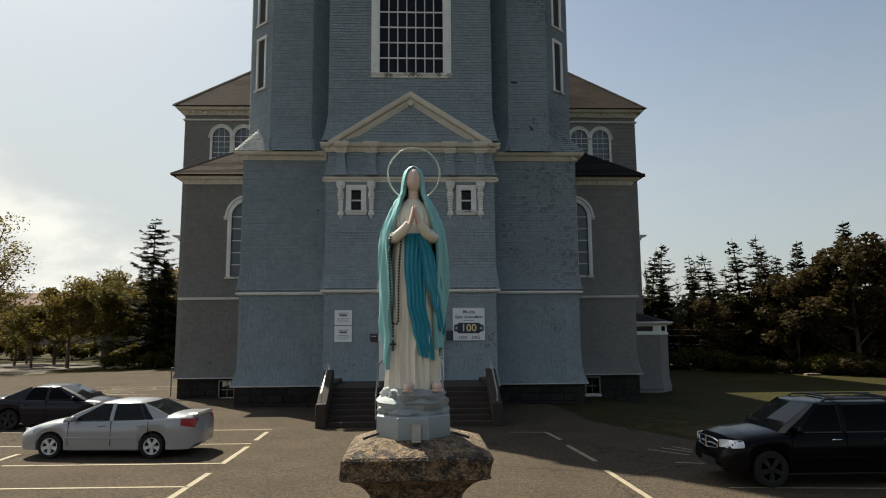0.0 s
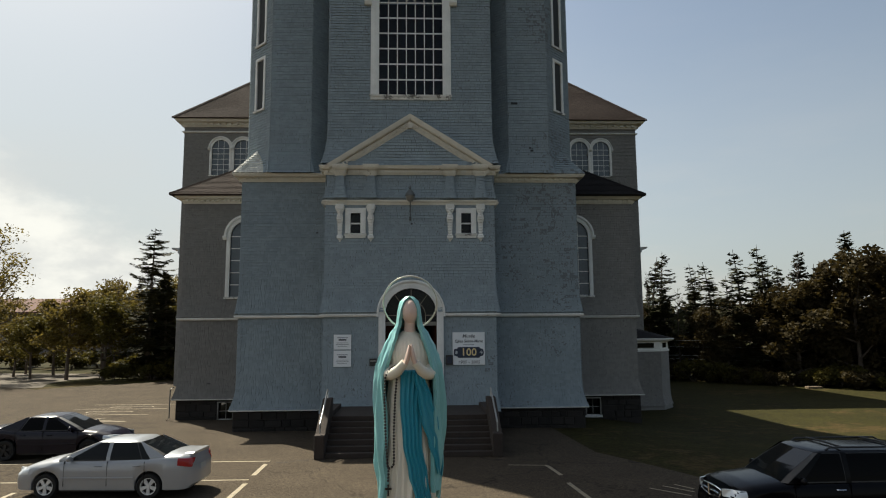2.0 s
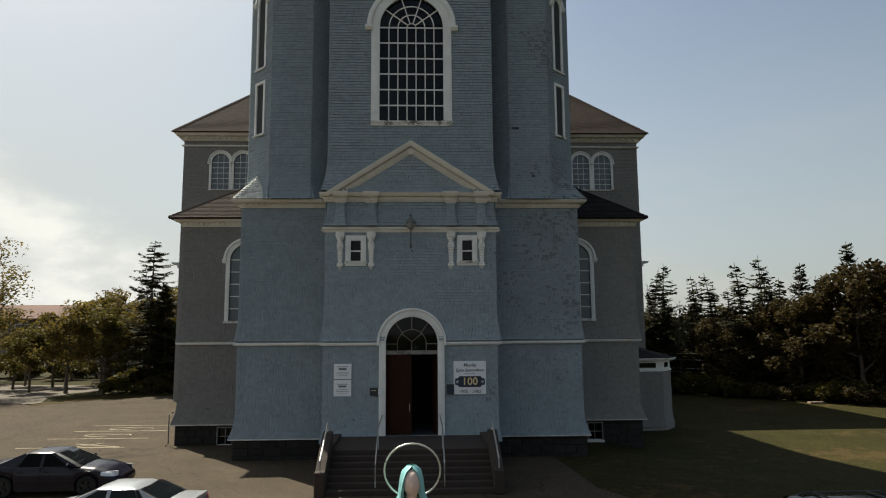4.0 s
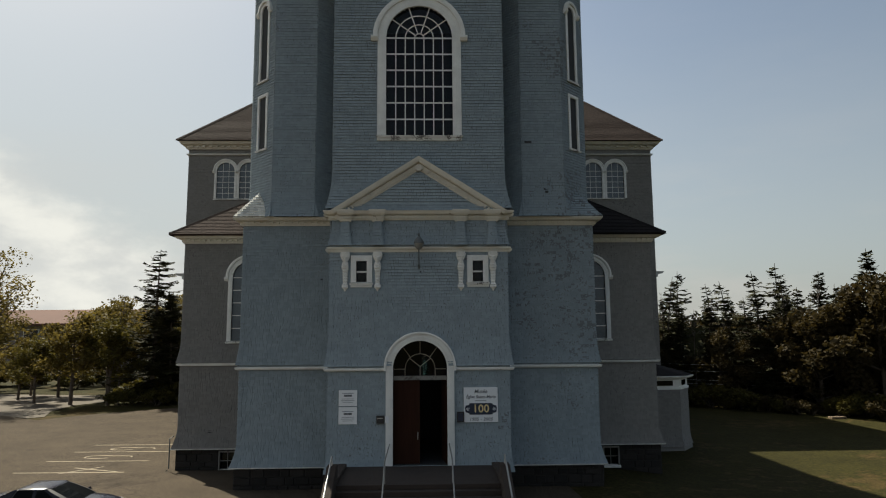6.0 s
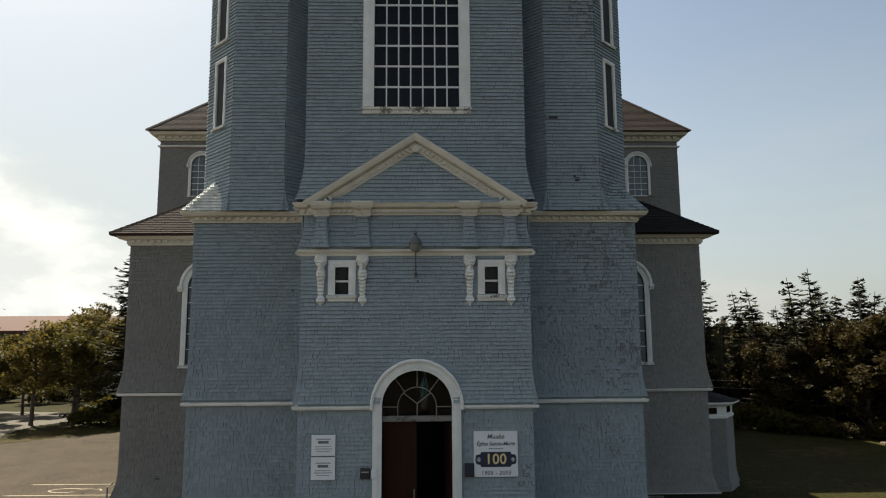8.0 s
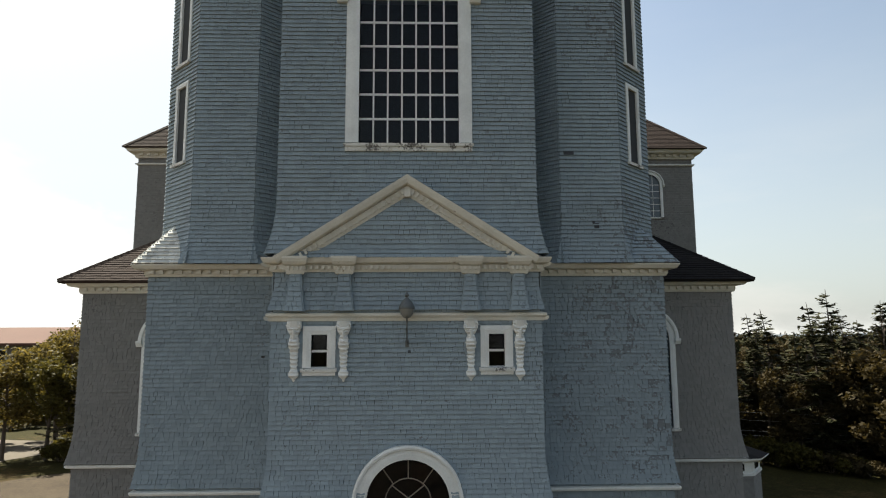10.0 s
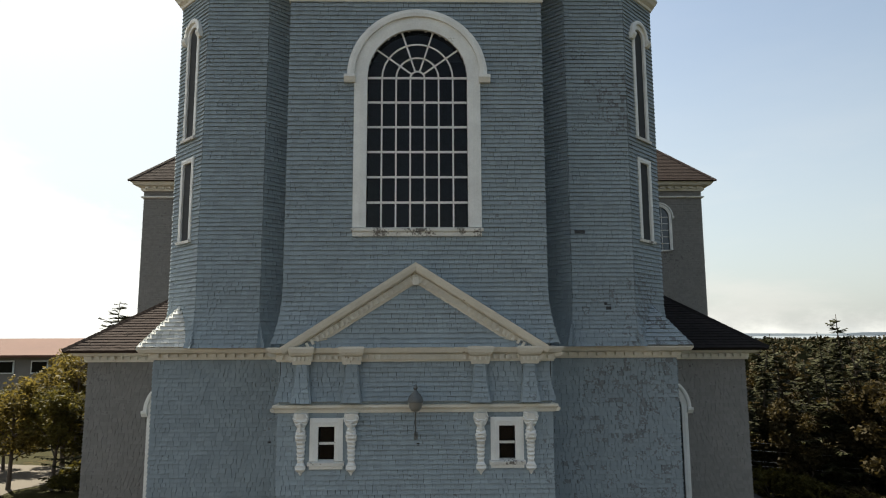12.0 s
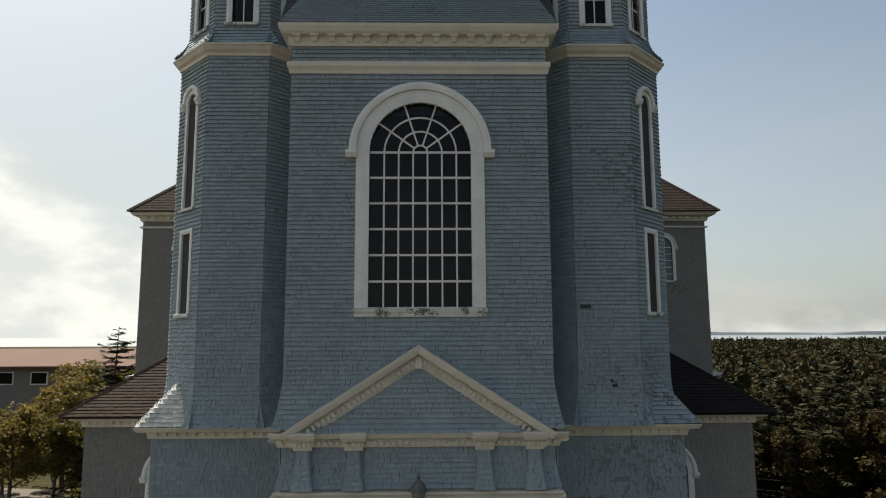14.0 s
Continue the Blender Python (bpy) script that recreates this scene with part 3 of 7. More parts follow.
for s in (-1, 1):
    cx = 5.37 * s
    for k in range(8):
        ang = -math.pi / 2 + k * math.pi / 4
        n = Vector((math.cos(ang), math.sin(ang), 0))
        u = Vector((-n.y, n.x, 0))
        pl = Plane(Vector((cx, TY, 0)) + n * AP - u * (TS / 2), u)
        outer = (s > 0 and k == 1) or (s < 0 and k == 7)
        holes = [Hole(TS / 2, 0.27, 14.35, 16.7, False), Hole(TS / 2, 0.27, 17.5, 20.75, True)] if outer else []
        if k in (3, 4, 5):
            part("turret_back_wall", wall_geo(pl, 0, TS, 11.3, 22.0), M_WALLBACK, church)
            continue
        clad("turret_wall", pl, 0, TS, 11.2, 22.0, holes, flare((11.2, 1.3, 0.22)), seed=20 + k + 10 * s)
        if outer:
            window(pl, holes[0], church, 0.14, 1, 3, label="narrow white-framed turret window")
            window(pl, holes[1], church, 0.14, 1, 4, hood=0.12, label="narrow arched white-framed turret window")

# aisles
for s in (-1, 1):
    a0, a1 = (-11.4, -7.5) if s < 0 else (7.5, 11.4)
    hole = Hole(8.3 * s, 0.78, 5.95, 9.0)
    cellar = Hole(9.05 * s, 0.33, 0.05, 0.85, False)
    clad("aisle_wall", F_AISLE, a0, a1, 1.0, 11.0, [hole], flare((1.0, 1.0, 0.2), (BELT + 0.1, 1.3, 0.16)), M_AISLE, seed=40 + s)
    side = Plane((11.4 * s, 32.9 if s > 0 else 54.0, 0), (0, s, 0))
    clad("aisle_side_wall", side, 0, 21.1, 1.0, 11.0, [], flare((1.0, 1.0, 0.2), (BELT + 0.1, 1.3, 0.16)), M_AISLE, seed=50 + s)
    window(F_AISLE, hole, church, 0.2, 3, 5, hood=0.12, label="tall arched white-framed aisle window", glass=M_SKY_PANE)
    # transept
    t0, t1 = (-19.2, -7) if s < 0 else (7, 19.2)
    holes = [Hole(14.3 * s, 0.72, 17.3, 19.6), Hole(16.15 * s, 0.72, 17.3, 19.6)]
    clad("transept_wall", F_TRAN, t0, t1, 0, 21.6, holes, None, M_AISLE, seed=60 + s)
    side = Plane((19.2 * s, 54.0 if s > 0 else 70.0, 0), (0, s, 0))
    clad("transept_side_wall", side, 0, 16, 0, 21.6, [], None, M_AISLE, seed=70 + s)
    for h in holes:
        window(F_TRAN, h, church, 0.2, 3, 5, hood=0.1, label="paired arched white-framed transept window", glass=M_SKY_PANE)

great = window(F_BAY, big, church, 0.365, 7, 6, fan=True, hood=0.2, bar=0.045, proud=0.08, label="great arched window with white peeling bars")
q = moulding(F_BAY, big.c - big.hw - 0.365, big.c + big.hw + 0.365, [(-0.08, 14.18), (0.08, 14.18), (0.095, 14.25), (0.08, 14.36), (-0.08, 14.36)])
part("bottom_rail", q, M_PEEL, great)
for h in (small_l, small_r):
    sash = window(F_BAY, h, church, 0.22, 1, 2, label="small square white-framed sash window", bar=0.05)
    q = moulding(F_BAY, h.c - h.hw - 0.22, h.c + h.hw + 0.22, [(-0.08, h.v0 - 0.2), (0.06, h.v0 - 0.2), (0.075, h.v0 - 0.14), (0.06, h.v0 - 0.06), (-0.08, h.v0 - 0.06)])
    part("bottom_rail", q, M_TRIM, sash)

# string courses and cornices
CORNICE = [(0.0, 0.0), (0.10, 0.0), (0.12, 0.07), (0.12, 0.22), (0.30, 0.24), (0.40, 0.26), (0.44, 0.32), (0.48, 0.38), (0.48, 0.42), (0.0, 0.46)]
STRING = [(0.0, -0.02), (0.14, 0.0), (0.17, 0.05), (0.17, 0.10), (0.0, 0.14)]


def cornice(pl, u0, u1, z, mitre=(0, 0), scale=1.0, step=0.26, name="cornice", mat=None, prof=CORNICE, label=""):
    ob = part(name, moulding(pl, u0, u1, [(a * scale, z + b * scale) for a, b in prof], mitre=mitre), mat or M_CREAM, church, label)
    if step:
        dentil_row(pl, u0, u1, z + 0.10 * scale, 0.11 * scale, step * 0.5, 0.125 * scale, 0.13 * scale, step, mat or M_CREAM, ob)
    return ob


def dentil_row(pl, u0, u1, v, d, w, h, deep, step, mat, parent):
    """Dentils one by one where a row is short, in one course where it is long."""
    n = max(1, int((u1 - u0) / step))
    if n > 60:
        tagged(part("dentil_course", dentils(pl, u0, u1, v, d, w, h, deep, step, Geo()), mat, parent), kind="stuff")
        return
    s = (u1 - u0) / n
    for i in range(n):
        part("dentil", dentils(pl, u0 + i * s, u0 + (i + 1) * s, v, d, w, h, deep, s * 0.9, Geo()), mat, parent)


def side_plane(x, y0, y1, s):
    return Plane((x * s, y0 if s > 0 else y1, 0), (0, s, 0))


for s in (-1, 1):
    m_out = (1, 0) if s < 0 else (0, 1)
    m_in = (0, 1) if s < 0 else (1, 0)
    u0, u1 = (-7.5, -3.75) if s < 0 else (3.75, 7.5)
    cornice(F_BASE, u0, u1, 10.86, m_out, 0.8, label="cream cornice with dentils")
    cornice(side_plane(7.5, 28.9, 33.2, s), 0, 4.3, 10.86, m_in, 0.8)
    cornice(F_BASE, u0, u1, BELT - 0.04, m_out, step=0, prof=STRING, name="string_course", mat=M_TRIM)
    cornice(side_plane(7.5, 28.9, 33.2, s), 0, 4.3, BELT - 0.04, m_in, step=0, prof=STRING, name="string_course", mat=M_TRIM)
    cornice(F_BASE, u0 + s * 0.0, u1, 0.86, m_out, step=0, prof=[(0.0, -0.03), (0.20, -0.02), (0.25, 0.0), (0.25, 0.05), (0.0, 0.07)], name="drip_board", mat=M_TRIM)
    a0, a1 = (-11.4, -7.5) if s < 0 else (7.5, 11.4)
    cornice(F_AISLE, a0, a1, 10.66, m_out, 0.9)
    cornice(side_plane(11.4, 32.9, 54, s), 0, 21.1, 10.66, m_in, 0.9)
    cornice(F_AISLE, a0, a1, BELT - 0.04, m_out, step=0, prof=STRING, name="string_course", mat=M_TRIM)
    cornice(side_plane(11.4, 32.9, 54, s), 0, 21.1, BELT - 0.04, m_in, step=0, prof=STRING, name="string_course", mat=M_TRIM)
    cornice(F_AISLE, a0, a1, 0.96, m_out, step=0, prof=[(0.0, -0.03), (0.18, -0.02), (0.23, 0.0), (0.23, 0.05), (0.0, 0.07)], name="drip_board", mat=M_TRIM)
    t0, t1 = (-19.2, -7) if s < 0 else (7, 19.2)
    cornice(F_TRAN, t0, t1, 21.42, m_out, 1.35, 0.5)
    cornice(side_plane(19.2, 54, 70, s), 0, 16, 21.42, m_in, 1.35, 0.5)
    cornice(F_TRAN, t0, t1, 20.95, m_out, step=0, prof=STRING, name="string_course", mat=M_TRIM)
    cornice(side_plane(19.2, 54, 70, s), 0, 16, 20.95, m_in, step=0, prof=STRING, name="string_course", mat=M_TRIM)
    cornice(side_plane(19.2, 54, 70, s), 0, 16, 10.7, (1, 1), step=0, name="string_course", mat=M_TRIM)
    # bay belt, either side of the door
    b0, b1 = (-3.6, -1.36) if s < 0 else (1.42, 3.6)
    cornice(F_BAY, b0, b1, BELT - 0.04, m_out, step=0, prof=STRING, name="string_course", mat=M_TRIM)
    cornice(side_plane(3.6, 27.4, 28.9, s), 0, 1.5, BELT - 0.04, m_in, step=0, prof=STRING, name="string_course", mat=M_TRIM)
    cornice(side_plane(3.6, 27.4, 28.9, s), 0, 1.5, 9.55, m_in, step=0, prof=STRING, name="string_course", mat=M_CREAM)
    cornice(side_plane(3.6, 27.4, 28.9, s), 0, 1.5, 10.84, m_in, 0.55, name="cornice")

cornice(F_BAY, -3.6, 3.6, 9.53, (1, 1), step=0, prof=[(0, 0), (0.06, 0.0), (0.08, 0.08), (0.13, 0.14), (0.13, 0.20), (0, 0.24)], name="string_course", label="cream string course over the small windows")
cornice(F_BAY, -3.6, 3.6, 10.84, (1, 1), 0.7, step=0.16, prof=[(0.0, 0.0), (0.08, 0.0), (0.10, 0.08), (0.10, 0.28), (0.24, 0.31), (0.31, 0.34), (0.36, 0.43), (0.39, 0.50), (0.39, 0.54), (0.0, 0.57)], label="cream cornice with dentils under the pediment")

# flared shingled pilasters with cornice breaks and carved brackets below
for x in (-2.97, -1.67, 1.69, 2.99):
    g = Geo()
    rings = []
    for i in range(9):
        v = i / 8
        hw = 0.165 + 0.115 * (1 - v) ** 1.8
        d = 0.15 + 0.12 * (1 - v) ** 1.8
        z = 9.79 + v * 1.06
        rings.append([F_BAY.p(x - hw, z, 0), F_BAY.p(x - hw, z, d), F_BAY.p(x + hw, z, d), F_BAY.p(x + hw, z, 0)])
    g.loft(rings)
    pil = part("pilaster", g, M_SHINGLE, church, "flared shingled pilaster")
    curl = lambda v: max(0.0, min(1.0, 1 - (v - 9.79) / 1.06)) ** 1.8
    q = shingle_geo(F_BAY, lambda v: x + 0.03 + 0.01 * curl(v), lambda v: x - 0.03 - 0.01 * curl(v), 9.8, 10.84, d=0.02, off=lambda v: 0.155 + 0.12 * curl(v), seed=int(90 + x))
    tagged(part("shingles", q, M_SHINGLE, pil), kind="stuff")
    g = moulding(F_BAY, x - 0.14, x + 0.14, [(0.04, 10.76), (0.20, 10.78), (0.22, 10.87), (0.24, 10.98), (0.32, 11.02), (0.37, 11.09), (0.40, 11.18), (0.40, 11.235), (0.04, 11.26)], mitre=(0.5, 0.5))
    cap = part("pilaster_capital", g, M_CREAM, church)
    dentil_row(F_BAY, x - 0.22, x + 0.22, 10.88, 0.21, 0.05, 0.1, 0.07, 0.11, M_CREAM, cap)
    # scroll bracket: a side profile with a carved, stepped front
    g = Geo()
    rings = []
    for i in range(57):
        v = i / 56
        z = 9.53 - v * 1.58
        hw = lerp_keys([(0, 0.17), (0.10, 0.19), (0.17, 0.15), (0.24, 0.085), (0.32, 0.14), (0.40, 0.15), (0.48, 0.115), (0.74, 0.10), (0.80, 0.085), (0.86, 0.135), (0.91, 0.12), (0.95, 0.05), (1.0, 0.015)], v)
        if (i // 2) % 2 and 0.30 < v < 0.80:
            hw -= 0.022
        d = 0.07 + 0.20 * max(0, 1 - v * 1.9) + lerp_keys([(0, 0.0), (0.24, -0.02), (0.36, 0.07), (0.5, 0.03), (0.8, 0.01), (0.87, 0.06), (1, -0.03)], v) + (0.03 if (i // 2) % 2 and 0.12 < v < 0.92 else 0)
        rings.append([F_BAY.p(x - hw, z, 0), F_BAY.p(x - hw, z, d * 0.8), F_BAY.p(x - hw * 0.5, z, d), F_BAY.p(x + hw * 0.5, z, d), F_BAY.p(x + hw, z, d * 0.8), F_BAY.p(x + hw, z, 0)])
    g.loft(rings)
    for sx in (-1, 1):
        g.tube([F_BAY.p(x + sx * (0.13 + 0.05 * math.cos(t)), 9.42 + 0.05 * math.sin(t), 0.2) for t in [k * math.pi / 4 for k in range(8)]], 0.03, 6, closed=True)
    g.tube([F_BAY.p(x, 9.30 - 0.07 * k, 0.24 - 0.022 * k) for k in range(6)], 0.045, 6)
    part("scroll_bracket", g, M_TRIM, church, "carved white scroll bracket")

# pediment: raking mouldings, tympanum, little roof
PX, PZ, PT = 3.53, 11.23, 13.46
slope = math.atan2(PT - PZ, PX)
for s in (-1, 1):
    up = Vector((-s * math.sin(slope), 0, math.cos(slope)))
    if s < 0:
        pl = Plane((-PX, 27.4, PZ), (math.cos(slope), 0, math.sin(slope)), (-math.sin(slope), 0, math.cos(slope)))
        L = PX / math.cos(slope)
        ends = (0.0, L)
    else:
        pl = Plane((0, 27.4, PT), (math.cos(slope), 0, -math.sin(slope)), (math.sin(slope), 0, math.cos(slope)))
        L = PX / math.cos(slope)
        ends = (0.0, L)
    prof = [(0.12, -0.48), (0.20, -0.48), (0.22, -0.42), (0.22, -0.24), (0.34, -0.22), (0.38, -0.19), (0.42, -0.10), (0.44, -0.02), (0.0, 0.0)]
    k = math.tan(slope)
    g = Geo()
    # plumb cuts at the apex and the foot
    if s < 0:
        ra, rb = [pl.p(b * 0.0, b, a) for a, b in prof], [pl.p(L + b * k, b, a) for a, b in prof]
    else:
        ra, rb = [pl.p(-b * k, b, a) for a, b in prof], [pl.p(L, b, a) for a, b in prof]
    g.loft([ra, rb])
    rake = part("raking_cornice", g, M_CREAM, church, "cream raking cornice of the pediment")
    dentil_row(pl, 0.55 if s < 0 else 0.15, L - 0.15 if s < 0 else L - 0.55, -0.40, 0.21, 0.07, 0.13, 0.08, 0.15, M_CREAM, rake)
g = Geo()
g.box(-0.09, 0.09, 27.08, 27.25, PT - 0.62, PT - 0.40)
part("apex_block", g, M_CREAM, church, bevel=0.01)
g = Geo()
g.solid([(-3.4, 27.24, PZ - 0.03), (3.4, 27.24, PZ - 0.03), (0, 27.24, PT - 0.25), (-3.4, 27.4, PZ - 0.03), (3.4, 27.4, PZ - 0.03), (0, 27.4, PT - 0.25)], [(0, 1, 2), (3, 5, 4), (0, 3, 4, 1), (1, 4, 5, 2), (2, 5, 3, 0)])
tymp = part("tympanum", g, M_WALLBACK, church)
edge_of = lambda v: 3.4 * max(0.0, 1 - (v - PZ) / (PT - 0.25 - PZ))
tagged(part("shingles", shingle_geo(Plane((0, 27.24, 0), (1, 0, 0)), lambda v: -edge_of(v), edge_of, PZ - 0.02, PT - 0.35, seed=77, off=lambda v: 0.08 * max(0.0, 1 - (v - PZ) / 0.3) ** 2), M_SHINGLE, tymp), kind="stuff")
# top of the bay
TOP_STRING = [(0, 0), (0.05, 0.0), (0.07, 0.10), (0.12, 0.20), (0.12, 0.33), (0, 0.37)]
TOP_CORNICE = [(0.0, 0.0), (0.08, 0.0), (0.10, 0.07), (0.10, 0.26), (0.24, 0.29), (0.29, 0.35), (0.34, 0.48), (0.35, 0.56), (0.0, 0.60)]
cornice(F_BAY, -3.55, 3.55, 20.93, (1, 1), step=0, prof=TOP_STRING, name="string_course")
top_c = cornice(F_BAY, -3.55, 3.55, 21.72, (1, 1), step=0, prof=TOP_CORNICE, label="cream bracketed cornice at the tower top")
for i in range(15):
    u = -3.4 + i * 6.8 / 14
    g = Geo()
    g.loft([[F_BAY.p(u - w, z, 0.08), F_BAY.p(u - w, z, d), F_BAY.p(u + w, z, d), F_BAY.p(u + w, z, 0.08)] for w, d, z in ((0.05, 0.13, 21.81), (0.075, 0.16, 21.84), (0.085, 0.20, 21.93), (0.115, 0.25, 21.96), (0.115, 0.26, 22.005))])
    part("modillion", g, M_CREAM, top_c)
for s in (-1, 1):
    pl = side_plane(3.55, 27.4, 30.0, s)
    m_in = (0, 1) if s < 0 else (1, 0)
    cornice(pl, 0, 2.6, 21.72, m_in, step=0, prof=TOP_CORNICE)
    cornice(pl, 0, 2.6, 20.93, m_in, step=0, prof=TOP_STRING, name="string_course")
pl = Plane((0, 27.08, 22.3), (1, 0, 0), (0, 0.75, 1))
g = wall_geo(pl, -3.85, 3.85, 0, 2.6, thick=0.1)
sk = part("tower_skirt_roof", g, M_WALLBACK, church)
tagged(part("shingles", shingle_geo(pl, lambda v: -3.85 + 0.25 * v, lambda v: 3.85 - 0.25 * v, 0, 2.6, seed=5), M_SHINGLE, sk), kind="stuff")

# turret cornices and upper stages, spire
def octagon(cx, cy, ap, z):
    r = ap / math.cos(math.pi / 8)
    return [(cx + r * math.cos(math.pi / 8 + k * math.pi / 4), cy + r * math.sin(math.pi / 8 + k * math.pi / 4), z) for k in range(8)]


for s in (-1, 1):
    cx = 5.37 * s
    g = Geo()
    g.loft([octagon(cx, TY, AP + a, z) for a, z in ((0.0, 21.96), (0.07, 21.97), (0.09, 22.05), (0.18, 22.12), (0.24, 22.22), (0.27, 22.24), (0.27, 22.29), (0.15, 22.33))])
    part("turret_cornice", g, M_CREAM, church, "cream octagonal turret cornice")
    for k in range(8):
        ang = -math.pi / 2 + k * math.pi / 4
        n = Vector((math.cos(ang), math.sin(ang), 0))
        u = Vector((-n.y, n.x, 0))
        ap2 = 2.0
        ts2 = 2 * ap2 * math.tan(math.pi / 8)
        pl = Plane(Vector((cx, TY, 0)) + n * ap2 - u * (ts2 / 2), u)
        shown = k in (0, 1, 7)
        hole = Hole(ts2 / 2, 0.32, 23.12, 25.6, False)
        w = part("turret_upper_wall", wall_geo(pl, 0, ts2, 22.3, 31, [hole] if shown else []), M_WALLBACK if shown else M_SHINGLE, church)
        if k in (0, 1, 2, 6, 7):
            tagged(part("shingles", shingle_geo(pl, 0, ts2, 22.34, 26.0, [hole] if shown else [], flare((22.34, 0.9, 0.32)), seed=120 + k + s), M_SHINGLE, w), kind="stuff")
        if shown:
            window(pl, hole, church, 0.17, 2, 3, bar=0.035, label="square white-framed upper turret window")
    g = Geo()
    g.loft([octagon(cx, TY, a, z) for a, z in ((2.3, 31), (2.2, 31.4), (0.9, 34.5), (0.06, 37.5))])
    part("turret_roof", g, M_ROOF_RED, church)
g = Geo()
g.loft([[(-a, 31.4 - a, z), (a, 31.4 - a, z), (a, 31.4 + a, z), (-a, 31.4 + a, z)] for a, z in ((3.5, 21.9), (3.5, 24.6), (3.2, 25), (3.2, 35), (3.6, 35.2), (3.4, 35.6), (2.2, 38), (0.06, 56))])
part("steeple", g, M_SHINGLE, church)

# pyramid broaches on the base block's corners
for s in (-1, 1):
    c, p1, p2, top = Vector((7.86 * s, 28.52, 11.21)), Vector((6.11 * s, 28.52, 11.21)), Vector((7.86 * s, 30.4, 11.21)), Vector((6.98 * s, 29.25, 12.38))
    g = Geo()
    g.solid([c, p1, p2, top], [(0, 1, 3), (0, 3, 2), (0, 2, 1), (1, 2, 3)])
    br = part("broach", g, M_WALLBACK, church, "shingled corner broach")
    up = (top - (c + (p1 - c) * 0.55))
    pl = Plane(c if s < 0 else p1, (1, 0, 0), (0, (top.y - c.y), (top.z - c.z)))
    H = math.hypot(top.y - c.y, top.z - c.z)
    w = 1.75
    tx = (top.x - pl.o.x)
    q = shingle_geo(pl, lambda v: tx * v / H, lambda v: w + (tx - w) * v / H, 0, H, seed=9 + s, course=0.14)
    pl2 = Plane(p2 if s < 0 else c, (0, -1, 0) if s < 0 else (0, 1, 0), (-s * (c.x - top.x) * s, 0, top.z - c.z))
    H2 = math.hypot(top.x - c.x, top.z - c.z)
    t2 = (top - pl2.o).dot(pl2.u)
    q2 = shingle_geo(pl2, lambda v: t2 * v / H2, lambda v: 1.88 + (t2 - 1.88) * v / H2, 0, H2, seed=19 + s, course=0.14)
    q.solid(q2.v, q2.f)
    # the west broach carries its sunlight in the colour
    tagged(part("shingles", q, M_SUN_PALE if s < 0 else M_SHINGLE, br), kind="stuff")
# lean-to skirt between base cornice and turrets
g = Geo()
for s in (-1, 1):
    g.solid([(3.5 * s, 28.54, 11.205), (7.85 * s, 28.54, 11.205), (7.85 * s, 33, 11.205), (3.5 * s, 33, 11.205)], [(0, 1, 2, 3) if s > 0 else (3, 2, 1, 0)])
part("base_ledge", g, M_SHINGLE, church)

# aisle and transept roofs
def roof_slope(name, pl, lo, hi, length, seed, course=0.16, mat=None, label="brown shingled roof slope"):
    mat = mat or M_ROOF_RED
    q = Geo()
    q.face([pl.p(lo(0), 0), pl.p(hi(0), 0), pl.p(hi(length), length), pl.p(lo(length), length)])
    q.face([pl.p(lo(0), 0, -0.1), pl.p(lo(length), length, -0.1), pl.p(hi(length), length, -0.1), pl.p(hi(0), 0, -0.1)])
    q.face([pl.p(lo(0), 0, -0.1), pl.p(hi(0), 0, -0.1), pl.p(hi(0), 0), pl.p(lo(0), 0)])
    w = part(name, q, mat, church, label)
    tagged(part("shingles", shingle_geo(pl, lo, hi, 0, length, seed=seed, course=course, d=0.012, butt=0.006), mat, w), kind="stuff")


th = math.atan(0.73)
ca, sa = math.cos(th), math.sin(th)
for s in (-1, 1):
    if s < 0:
        roof_slope("aisle_roof", Plane((-12.0, 32.3, 11.06), (1, 0, 0), (0, ca, sa)), lambda v: v * ca, lambda v: 5.6, 5.5 / ca, 31)
        roof_slope("aisle_side_roof", Plane((-12.0, 54, 11.06), (0, -1, 0), (ca, 0, sa)), lambda v: 0.0, lambda v: 21.7 - v * ca, 5.5 / ca, 32, 0.2)
    else:
        # east slopes and hip: brown roof with the shade put into its colour
        roof_slope("aisle_roof", Plane((6.4, 32.3, 11.06), (1, 0, 0), (0, ca, sa)), lambda v: 0.0, lambda v: 5.6 - v * ca, 5.5 / ca, 33, mat=M_ROOF_DARK, label="shingled roof slope coloured dark for its shade")
        roof_slope("aisle_side_roof", Plane((12.0, 32.3, 11.06), (0, 1, 0), (-ca, 0, sa)), lambda v: v * ca, lambda v: 21.7, 5.5 / ca, 34, 0.2, M_ROOF_DARK, "shingled roof slope coloured dark for its shade")
c45 = math.sqrt(0.5)
roof_slope("transept_roof", Plane((-20.0, 53.2, 22.04), (1, 0, 0), (0, c45, c45)), lambda v: v * c45, lambda v: 40 - v * c45, 8.8 / c45, 35, 0.2)
roof_slope("transept_side_roof", Plane((-20.0, 70.8, 22.04), (0, -1, 0), (c45, 0, c45)), lambda v: v * c45, lambda v: 17.6 - v * c45, 8.79 / c45, 36, 0.25)
roof_slope("transept_side_roof", Plane((20.0, 53.2, 22.04), (0, 1, 0), (-c45, 0, c45)), lambda v: v * c45, lambda v: 17.6 - v * c45, 8.79 / c45, 37, 0.25)


